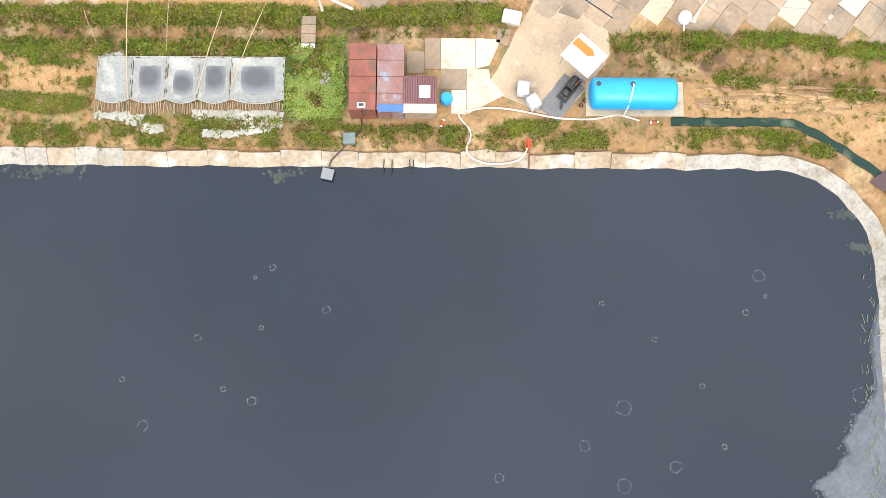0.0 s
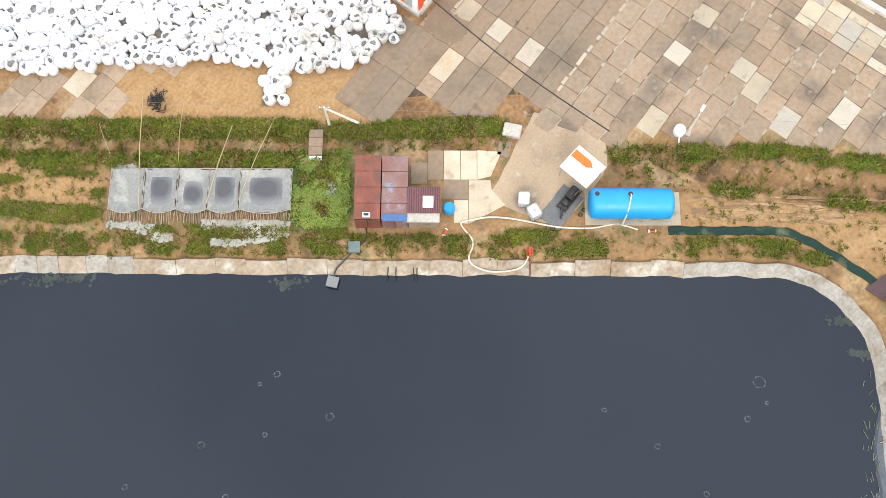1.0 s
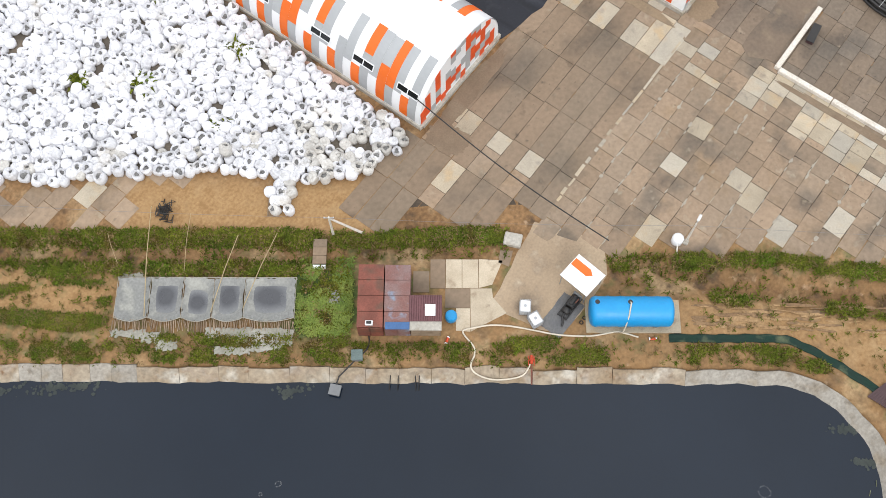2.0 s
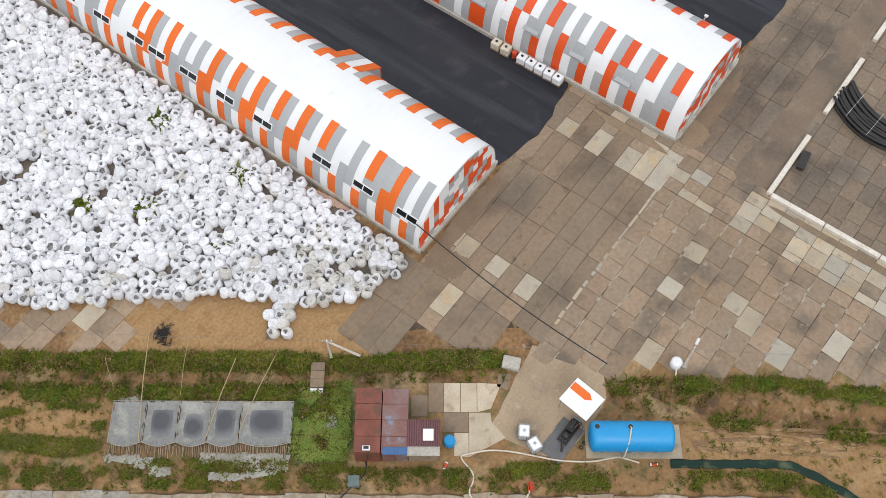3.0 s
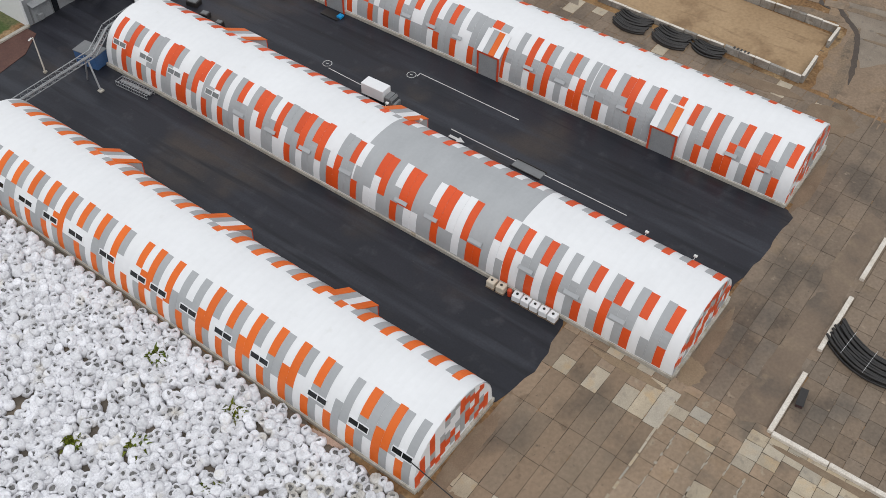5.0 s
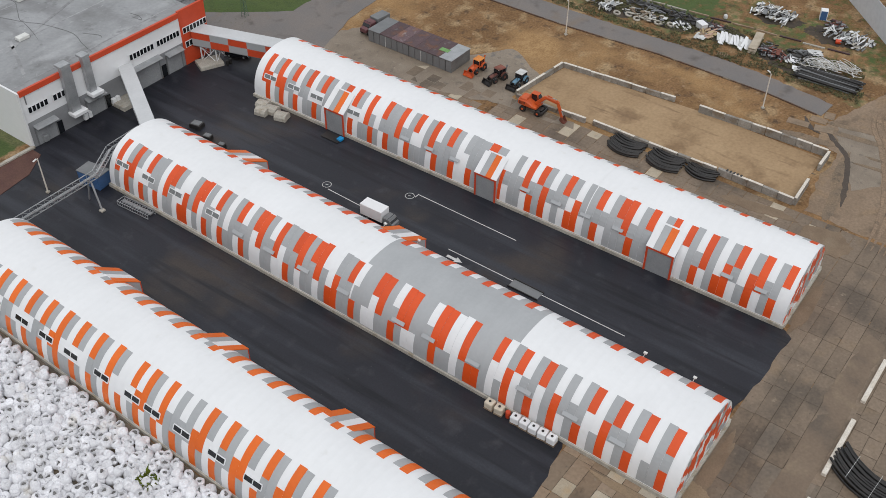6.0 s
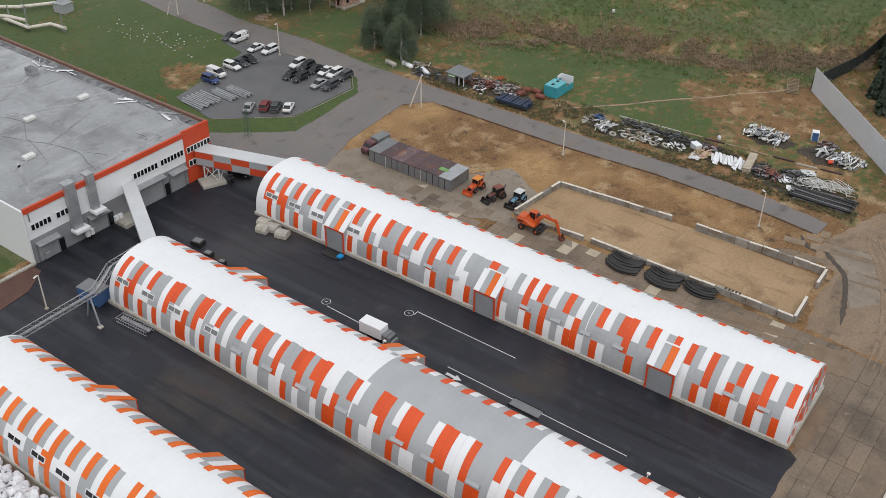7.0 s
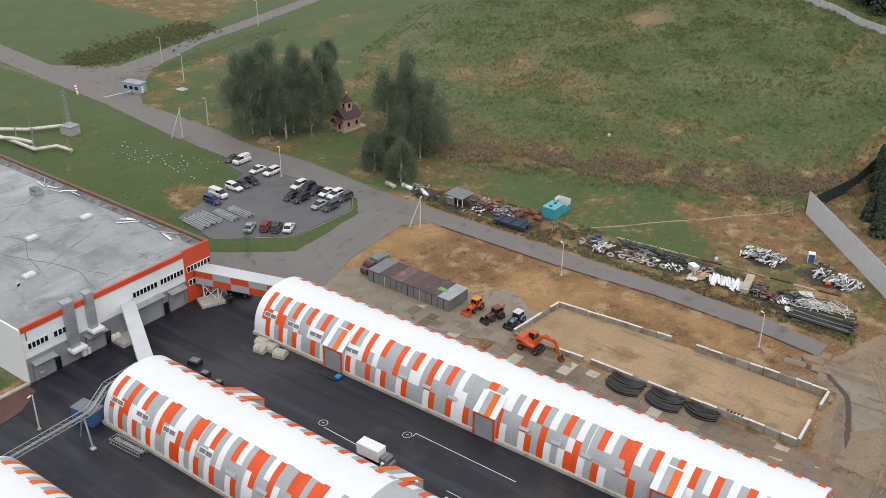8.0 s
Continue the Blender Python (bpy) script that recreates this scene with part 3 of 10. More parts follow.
flat("mud_film", [[(64.4, 9.6), (63.6, 8.4), (64.8, 6.2), (70.5, 6.0), (75.5, 6.1), (80.0, 6.0), (88.0, 6.2), (100.0, 6.3), (101.0, 8.6), (89.5, 9.3), (80.0, 9.0), (72.4, 9.4)]], 0.064, 0.1,
     mat("dried_mud", (0.20, 0.147, 0.103), (0.165, 0.122, 0.088), 0.15, 0.8, 0.01, stain=[((0.125, 0.1, 0.078), 0.15, 0.37), ((0.225, 0.17, 0.115), 0.4, 0.36)], fine=20.0, grain=0.12), "smooth brown dried mud over the slabs", 0.25)


def film(x, y, rx, ry, seed, material, label, turn=0.0):
    """A thin ragged patch on slabs or ground: washed dirt, mud, or soil darkened as shade."""
    pts = []
    for k in range(64):
        a = 6.2832 * k / 64
        r = 1 + 0.3 * noise.noise((math.cos(a) * 1.5, math.sin(a) * 1.5, seed)) + 0.22 * noise.noise((math.cos(a) * 6, math.sin(a) * 6, seed + 9))
        u, v = rx * r * math.cos(a), ry * r * math.sin(a)
        pts.append((x + u * math.cos(turn) - v * math.sin(turn), y + u * math.sin(turn) + v * math.cos(turn)))
    single("dirt_film", Build().plate(pts, 0.0, 0.067 + 0.0007 * seed if seed < 20 else 0.012 + 0.0022 * (seed - 20)), material, label, "dirt", "washed dirt", kind="structure")


WASH = mat("washed_dirt", (0.225, 0.16, 0.105), (0.18, 0.128, 0.085), 0.35, 0.85, 0.01, stain=((0.225, 0.17, 0.115), 0.5, 0.38), fine=20.0, grain=0.14)
WASH_PALE = mat("washed_sand", (0.29, 0.212, 0.135), (0.24, 0.175, 0.112), 0.35, 0.9, 0.01, stain=((0.2, 0.15, 0.105), 0.5, 0.38), fine=20.0, grain=0.14)
for i, (x, y, rx, ry, turn, m_) in enumerate(((43.5, 28.9, 6.8, 0.9, 0.0, WASH), (37.6, 27.4, 1.6, 2.2, 0.3, WASH), (71.0, 15.3, 5.4, 0.8, 0.0, WASH), (66.0, 15.4, 1.9, 1.3, 0.2, WASH_PALE), (62.3, 21.0, 0.5, 5.0, 0.0, WASH_PALE),
     (62.9, -5.0, 0.45, 9.0, 0.0, WASH), (101.0, 16.6, 6.0, 0.8, 0.0, WASH), (114.5, 20.0, 3.0, 4.0, 0.2, WASH), (112.0, 26.0, 1.6, 3.4, 0.1, WASH), (111.2, 60.0, 1.0, 14.0, 0.0, WASH), (116.2, 30.0, 1.2, 5.0, 0.1, WASH))):
    film(x, y, rx, ry, i, m_, "brown dirt washed over the slabs" if m_ is WASH else "pale sand washed over the slabs", turn)
# dark soil whose colour also paints the heaps' shade onto the ground
HEAP_BASE = mat("shaded_heap_soil", (0.075, 0.055, 0.038), (0.045, 0.036, 0.028), 0.4, 0.9, 0.03, stain=((0.13, 0.095, 0.06), 0.5, 0.38), grain=0.3)
for i, (x, y, rx, ry) in enumerate(((157.0, 75.5, 3.2, 5.0), (158.4, 66.0, 3.0, 6.0), (159.4, 56.0, 3.4, 6.0), (158.4, 46.5, 2.8, 5.0), (156.8, 38.0, 3.6, 7.0), (171.6, 50.0, 3.0, 4.6), (171.0, 39.0, 3.2, 5.0), (157.4, 102.0, 3.2, 7.0), (155.6, 112.0, 2.4, 4.6), (156.0, 120.0, 2.4, 4.0))):
    film(x, y, rx, ry, i + 20, HEAP_BASE, "dark soil with painted shade beneath the scrap", -0.06)
CONC_WET = mat("wet_concrete", (0.256, 0.206, 0.156), (0.194, 0.155, 0.117), 0.25, 0.55, 0.01, stain=[((0.25, 0.206, 0.156), 0.4, 0.36), ((0.106, 0.0875, 0.07), 0.7, 0.32), ((0.312, 0.269, 0.213), 0.9, 0.3)], fine=22.0, grain=0.14)
flat("garage_apron", [[(110.2, 110.5), (119.0, 111.0), (125.2, 106.5), (125.4, 92.0), (126.0, 86.0), (129.6, 80.6), (127.4, 74.6), (119.2, 74.0), (118.8, 70.0), (119.0, 62.0), (117.2, 61.0), (116.4, 74.0), (113.4, 84.0), (111.4, 97.0)]], 0.0475, 0.2, CONC_WET, "wet grey concrete before the garage row", 0.35, 5)
flat("mud_yard", [[(119.6, 24.4), (128.0, 25.4), (136.2, 25.6), (137.6, 29.4), (141.4, 30.2), (148.6, 28.0), (158.0, 25.0), (156.0, 14.0), (146.0, 4.0), (128.6, 5.4), (119.0, 8.2)]], 0.02, 0.15,
     mat("churned_mud", (0.268, 0.192, 0.13), (0.21, 0.15, 0.102), 0.16, 0.85, 0.04, stain=[((0.26, 0.178, 0.108), 0.3, 0.38), ((0.135, 0.098, 0.068), 0.35, 0.35)], fine=16.0, grain=0.2), "smooth brown churned mud past the slabs", 0.4, 7)
flat("turning_slab", [[(143.6, 28.4), (144.2, 22.0), (139.0, 19.4), (131.6, 17.6), (128.2, 20.6), (134.8, 23.8), (138.4, 26.4)]], 0.03, 0.2, CONC_WET, "worn grey slab at the road's end", 0.3, 6)


def ribbon(pts, width, seed, z, deep=0.06, b=None):
    """A ragged flat band along a curve."""
    fine_, side_a, side_b = [], [], []
    for k in range(len(pts) - 1):
        p = [Vector(pts[max(k - 1, 0)]), Vector(pts[k]), Vector(pts[k + 1]), Vector(pts[min(k + 2, len(pts) - 1)])]
        for j in range(8):
            t = j / 8
            fine_.append(0.5 * (2 * p[1] + (p[2] - p[0]) * t + (2 * p[0] - 5 * p[1] + 4 * p[2] - p[3]) * t * t + (3 * p[1] - p[0] - 3 * p[2] + p[3]) * t ** 3))
    for k in range(len(fine_)):
        d = (fine_[min(k + 1, len(fine_) - 1)] - fine_[max(k - 1, 0)]).normalized()
        o = Vector((-d.y, d.x))
        taper = min(1.0, 0.15 + k / 6, 0.15 + (len(fine_) - 1 - k) / 6)
        side_a.append(fine_[k] + o * width * taper * (0.5 + 0.3 * noise.noise((k * 0.6, seed, 0.0))))
        side_b.append(fine_[k] - o * width * taper * (0.5 + 0.3 * noise.noise((k * 0.6, seed, 9.0))))
    ring_ = side_a + side_b[::-1]
    n = len(side_a)
    b = b or Build()
    vs = [(p.x, p.y, z) for p in ring_] + [(p.x, p.y, z - deep) for p in ring_]
    m = len(ring_)
    b.add(vs, [(k, k + 1, m - 2 - k, m - 1 - k) for k in range(n - 1)] + [(i, m + i, m + (i + 1) % m, (i + 1) % m) for i in range(m)])
    return b


def rut(pts, width, seed, material, z, label):
    return single("mud_rut", ribbon(pts, width, seed, z), material, label, "mud", "muddy ruts", kind="structure")


RUT = mat("rut_mud", (0.215, 0.151, 0.102), (0.277, 0.194, 0.127), 0.4, 0.8, 0.03, stain=((0.111, 0.0841, 0.0619), 0.8, 0.36), grain=0.28)
BLACK_MUD = mat("black_wet_mud", (0.05, 0.036, 0.027), (0.08, 0.058, 0.042), 0.6, 0.6, 0.02, stain=((0.12, 0.09, 0.062), 0.9, 0.34), grain=0.25)
rut([(141.6, 29.6), (138.6, 26.6), (136.2, 24.2), (132.0, 22.6), (127.6, 21.4), (123.2, 20.4)], 0.8, 1, BLACK_MUD, 0.05, "black wet mud in a narrow strip")
rut([(143.0, 33.4), (140.6, 31.6), (139.6, 29.4)], 0.8, 2, BLACK_MUD, 0.052, "black wet mud beside the kerb")
for k, o in enumerate((0.0, 1.9, 4.2, 6.0, 8.6)):
    rut([(152.0 - 0.2 * k, 24.6 + 0.1 * k - 0.35 * o), (147.0, 23.8 - 0.5 * o), (141.0, 20.6 - 0.62 * o), (133.0, 17.4 - 0.7 * o), (124.0, 15.2 - 0.5 * o), (116.0, 14.6 - 0.42 * o)], 0.55 + 0.12 * (k % 2), 10 + k, RUT, 0.072 + 0.004 * k, "brown wheel rut curving past the pit")
FURROW = mat("furrow_soil", (0.26, 0.16, 0.08), (0.19, 0.115, 0.06), 0.5, 0.9, 0.05, stain=((0.10, 0.068, 0.042), 0.9, 0.36), grain=0.3)
rng = random.Random(44)
furrows = [Build(), Build()]
for k in range(150):
    s0, q0, l = rng.uniform(22.5, 56), rng.uniform(27.3, 29.9), rng.uniform(0.8, 3.6)
    ribbon([W(s0 + l * t, q0 - 0.04 * (s0 - 22) + 0.3 * noise.noise((0.6 * (s0 + l * t), k * 3.0, 1.0)) - 0.04 * l * t) for t in (0, 0.33, 0.67, 1)], rng.uniform(0.1, 0.3), 30 + k, 0.035 + 0.0003 * k, 0.03, furrows[k % 2])
single("soil_furrows", furrows[0], FURROW, "shallow furrows in bare brown soil", "soil", kind="stuff")
single("soil_ridges", furrows[1], mat("ridge_soil", (0.37, 0.235, 0.115), (0.27, 0.165, 0.08), 0.5, 0.9, 0.05, grain=0.3), "low pale ridges in bare brown soil", "soil", kind="stuff")
WET = mat("wet_mud", (0.168, 0.12, 0.0784), (0.224, 0.157, 0.098), 0.4, 0.6, 0.03, stain=((0.105, 0.0784, 0.0532), 0.7, 0.38), grain=0.28)
for i, (x, y, rx, ry) in enumerate(((137.2, 31.0, 0.9, 4.5), (132.0, 23.6, 5.0, 0.8), (124.0, 21.8, 4.5, 0.9), (141.8, 24.0, 0.7, 5.5), (138.6, 14.0, 0.6, 7.0), (128.6, 30.0, 0.5, 3.4), (143.8, 27.5, 0.5, 3.0), (136.0, 16.0, 0.5, 6.0))):
    film(x, y, rx, ry, i + 32, WET, "dark wet mud by the pit's corner", 0.12)
for i, (x, y, l, w, a) in enumerate(((140.6, 33.6, 1.6, 3.4, 8), (141.2, 29.6, 1.8, 3.0, 14), (143.2, 31.2, 1.6, 2.6, 4), (145.4, 30.2, 2.0, 1.6, 10))):
    single("concrete_pad", Build().box((0, 0, 0.0), (l, w, 0.14), 0, 0.03), SLAB_WARM, "stained pale slab at the road's end", "slab", "loose slabs", m=pose(x, y, 0.03, 0, 0, a))
flat("joint_bed", [[W(s, lerp(YARD_EDGE, s) + 2.4) for s in range(-4, 63, 3)] + [(118.2, -40), (118.2, 16.0), (78, 16.0), (64.6, 15.8), (63.0, 28.6), (50, 28.8), (36.8, 28.8), (36.4, 24.0)]], 0.008, 0.05,
     mat("joint_earth", (0.085, 0.06, 0.04), (0.055, 0.042, 0.03), 0.4, 0.9, 0.02, stain=((0.18, 0.13, 0.085), 0.5, 0.36)), "dark earth in the joints of the slabs", 0.0)


# concrete slabs of the bank
def bank_point(u, d):
    """A point at distance d outside the pond's edge, u metres along it from the west."""
    straight, r = 29.4 + 70.0, 9.2
    if u <= straight:
        return W(-70.0 + u, 22.1 + d)
    a = (u - straight) / r
    if a < math.pi / 2:
        return W(29.4 + (r + d) * math.sin(a), 12.9 + (r + d) * math.cos(a))
    return W(38.6 + d, 12.9 - (u - straight - r * math.pi / 2))


def pond_bank():
    rng = random.Random(8)
    root = thing("pond_bank", (0, 0, 0), "pale sloping concrete slabs along the pond's edge", "bank", kind="structure")
    u = 0.0
    while u < 150:
        west, east = u < 42, u > 92
        step = rng.uniform(1.9, 2.6) if west else rng.uniform(2.6, 4.0)
        up = 1.3 if west else 0.95 if east else 1.05 + 0.35 * noise.noise((u * 0.3, 0.0, 0.0))
        gap = rng.choice((0.0, 0.01, 0.03)) if not east else 0.0
        b = Build()
        rows = []
        n = 4
        for k in range(n + 1):
            w = u + gap + (step - 2 * gap) * k / n
            wob = 0.22 * noise.noise((w * 0.45, 2.0, 0.0)) + 0.08 * noise.noise((w * 1.7, 5.0, 0.0))
            for d, z in ((-0.35 + wob, WATER_Z - 0.18), (up * 0.45 + wob, -0.55), (up + wob, -0.1), (up + 0.12 + wob, -0.3), (-0.4 + wob, WATER_Z - 0.4)):
                rows.append((*bank_point(w, d), z + rng.uniform(-0.02, 0.02)))
        fs = []
        for k in range(n):
            for j in range(5):
                fs.append((k * 5 + j, k * 5 + (j + 1) % 5, k * 5 + 5 + (j + 1) % 5, k * 5 + 5 + j))
        fs += [(4, 3, 2, 1, 0), tuple(n * 5 + j for j in range(5))]
        b.add(rows, fs)
        part("slab", b, BANKPALE if west and rng.random() < 0.75 else BANKMAT if not east else BANKPALE, root)
        u += step


BANKMAT = mat("stained_bank_concrete", (0.36, 0.30, 0.225), (0.27, 0.20, 0.13), 0.3, 0.9, 0.06, rnd=0.05, stain=[((0.52, 0.48, 0.41), 0.35, 0.36), ((0.20, 0.105, 0.05), 1.3, 0.3), ((0.25, 0.16, 0.095), 0.5, 0.40), ((0.37, 0.33, 0.275), 0.5, 0.38), ((0.2, 0.14, 0.09), 0.9, 0.3)], grain=0.28)
BANKPALE = mat("pale_bank_concrete", (0.36, 0.33, 0.285), (0.29, 0.26, 0.22), 0.4, 0.9, 0.05, rnd=0.08, stain=[((0.26, 0.215, 0.16), 0.5, 0.4), ((0.17, 0.14, 0.105), 0.8, 0.33)], grain=0.25)
pond_bank()

# ---- hangars ----
class Arch:
    """The cross-section of a hangar: f runs from 0 (west foot) over the ridge to 1 (east foot)."""

    def __init__(self, x0, x1, height, foot=0.45, n=2.35):
        cx, w = (x0 + x1) / 2, (x1 - x0) / 2
        a = np.linspace(-math.pi / 2, math.pi / 2, 400)
        x = cx + w * np.sign(np.sin(a)) * np.abs(np.sin(a)) ** (2 / n)
        z = foot + height * np.abs(np.cos(a)) ** (2 / n)
        d = np.concatenate([[0], np.cumsum(np.hypot(np.diff(x), np.diff(z)))])
        self.x, self.z, self.d, self.length = x, z, d / d[-1], d[-1]

    def at(self, f, out=0.0):
        x, z = np.interp(f, self.d, self.x), np.interp(f, self.d, self.z)
        if out:
            e = 0.004
            tx = np.interp(f + e, self.d, self.x) - np.interp(f - e, self.d, self.x)
            tz = np.interp(f + e, self.d, self.z) - np.interp(f - e, self.d, self.z)
            l = math.hypot(tx, tz)
            x, z = x - tz / l * out, z + tx / l * out
        return float(x), float(z)


COL = 1.05
ZONES = {"L": (0.012, 0.14), "M": (0.14, 0.23), "U": (0.23, 0.372)}
# Colours of the west flank, column by column from the south: lower, middle and upper third (W white, G grey, O orange).
FLANK_1 = ("GGG OWW WGG GOO OOG WGG GGO OWW WGG GGW OWW WGG GGO OWW WWG GOO OOW WGG GGO OWW WWG GOO OOW WGG GGO OWW WWG GOO OOW WGG GGW OGG GGW WOO OWW GGG WOO OOW GWO WWW OWW WWG OOO WWW GGG OGO WWW GWG OWO GWW GWG OOO "
           "GOW WWG OGO GGW GWG OWO WWW GWG OGO GGW GWG OOO GOW WWG OGO GGW GWG OWO WWW GWG OGO GGW GWG").split()
FLANK_2 = ("WWW OGO GGG GWW WWO OGG GGW WGO OOG GWW WWO OGG GGW WGG OOW GGG WWO OGG GGW WWO OOG GWW WWO GGG OGG OGG GOO WWW GWW GOO OOO GGW GGG WGG WOO GOO OGW GGG GOO WWO WGG GGG OGW GGO GGG OOG OWW GGW WOO GGO GGG "
           "WOO GGO OGG WWG WOO GGW GGG WOO WWO GGG OGW WGO GGG GWW OGG WWO GGW OGG WWO GOO WGG OOW OWW WWG GGO GOO WWW OGG WGG GWO OWW WWG GOO OOG WWW GOO").split()
FLANK_3 = ("WWO OGG GGW WOO OOG GWW WGO OOG OWW GGG WOO OGW GGG WWO WWW OOO GGG WWW GGO GGG OGW GOO GGO GGG WGW OGO GGG WGG OOW OWG WGO GGG WGW OOG GGO OGW WOO GGW GGG WGW OOW WWG WWO GGG OGG WWG WWW OGG GGO GGG OGW WOO "
           "GGG GWW GWO OGG WGW GOO GGG OGG WGO GWW OGW GOO GWW WWG OWO WWW WWO WGG WWW WGG GWO OWG GWW GGO WGG OWW GGO WGG OOW GOO WWG OOW WOO").split()
# Where those columns begin: (column, metres), evenly spaced between.
EDGES_1 = ((0, 31.0), (1, 31.99), (4, 34.88), (8, 39.17), (13, 44.23), (18, 49.45), (24, 55.54), (28, 59.54), (33, 64.71), (39, 70.59), (45, 76.74), (54, 85.72), (60, 91.74), (72, 103.8))
EDGES_2 = ((0, 17.1), (1, 18.12), (4, 21.21), (10, 27.52), (16, 33.73), (22, 39.96), (23, 40.95), (27, 45.05), (29, 47.15), (34, 52.3), (38, 56.45), (42, 60.66), (46, 64.55), (50, 68.7), (55, 73.83), (60, 78.8), (66, 84.83), (71, 89.9), (77, 95.82), (81, 99.76), (87, 105.9))
EDGES_3 = ((0, 18.37), (3, 21.39), (6, 24.64), (9, 27.82), (13, 31.8), (14, 32.76), (15, 34.05), (16, 34.9), (20, 39.1), (23, 42.29), (28, 47.52), (35, 54.73), (41, 60.8), (44, 65.0), (49, 70.07), (55, 76.16), (61, 82.11), (67, 88.01), (70, 91.2), (71, 92.3), (75, 96.3), (79, 100.26), (85, 106.1))


def shell(root, arch, y0, y1, material, name="skin", inset=0.0):
    """The curved skin, with thickness and a faint seam at each sheet."""
    fs_ = [i / 40 for i in range(41)]
    ys = [y0]
    k = math.floor((y0 + 0.001) / COL) + 1
    while k * COL < y1 - 0.05:
        ys += [k * COL - 0.03, k * COL, k * COL + 0.03]
        k += 1
    ys.append(y1)
    b = Build()
    for out, flip in ((-inset, False), (-inset - 0.2, True)):
        vs, faces = [], []
        for j, y in enumerate(ys):
            seam = 0.004 if (j - 1) % 3 == 1 and not flip and 0 < j < len(ys) - 1 else 0.0
            for f in fs_:
                x, z = arch.at(min(max(f, 0.005), 0.995), out + seam)
                vs.append((x, y, z))
        n = len(fs_)
        for j in range(len(ys) - 1):
            for i in range(n - 1):
                faces.append((j * n + i, j * n + i + 1, j * n + n + i + 1, j * n + n + i))
        b.add(vs, faces, 0, True)
    return part(name, b, material, root)


PANELS = {}


def panel_mesh(arch, key, f0, f1, colour, cols=1):
    """A curved sheet one column wide, sharing its mesh with those that look alike."""
    k = (key, round(f0, 3), round(f1, 3), colour.name, cols)
    if k not in PANELS:
        n = max(2, int((f1 - f0) * 40))
        vs, faces = [], []
        w = COL * cols
        for i in range(n + 1):
            f = f0 + (f1 - f0) * i / n
            for out in (-0.03, 0.03):
                x, z = arch.at(f, out)
                vs += [(x, 0.012, z), (x, w - 0.012, z)]
        for i in range(n):
            a, c = i * 4, i * 4 + 4
            faces += [(a + 2, a + 3, c + 3, c + 2), (a, c, c + 1, a + 1), (a, a + 2, c + 2, c), (a + 1, c + 1, c + 3, a + 3)]
        faces += [(0, 1, 3, 2), (n * 4, n * 4 + 2, n * 4 + 3, n * 4 + 1)]
        PANELS[k] = Build().add(vs, faces).mesh("panel", colour)
    return PANELS[k]


def column_edge(edges, c):
    return float(np.interp(c, [e[0] for e in edges], [e[1] for e in edges]))


def sheets(root, arch, key, y0, y1, code, own, east=False, low=0.0, lift=0.0, paint_=None):
    """One column of coloured sheets; neighbours of one colour run on as one sheet."""
    runs = []
    for zone in "LMU":
        f0, f1 = ZONES[zone]
        f1 = f1 + lift if zone == "U" else f1
        col = code["LMU".index(zone)]
        if f1 <= low:
            continue
        if runs and runs[-1][2] == col:
            runs[-1][1] = f1
        else:
            runs.append([max(f0, low), f1, col])
    for f0, f1, col in runs:
        if col == own:
            continue
        if east:
            f0, f1 = 1 - f1, 1 - f0
        m = {"O": paint_ or ORANGE, "G": GREY, "W": WHITE}[col]
        part("panel", panel_mesh(arch, key, f0, f1, m), None, root, at=pose(0, y0, 0) @ Matrix.Diagonal((1, (y1 - y0) / COL, 1, 1)))


def cladding(root, arch, key, codes, edges, span, paint_=None, gates=(), grey=None, phase=0):
    """Coloured sheets on both flanks between the ends of span; over a gate only their upper ends show."""
    for c, code in enumerate(codes):
        y0, y1 = column_edge(edges, c), column_edge(edges, c + 1)
        mid = (y0 + y1) / 2
        if not span[0] <= mid < span[1] or y1 - y0 < 0.3:
            continue
        own = "G" if grey and grey[0] < mid < grey[1] else "W"
        over = any(a <= mid <= b for a, b in gates)
        sheets(root, arch, key, y0, y1, code, own, False, 0.315 if over else 0.0, (0.004, -0.004, 0.0)[c % 3], paint_)
        turn = (c + phase) % 3
        east = ("OOO", "GGG", "WWW")[turn] if own == "W" else ("OOO", "GGG", "WWW")[(turn + 1) % 3]
        sheets(root, arch, key, y0, y1, east, own, True, 0.0, (-0.01, -0.022, 0.0)[turn], paint_)


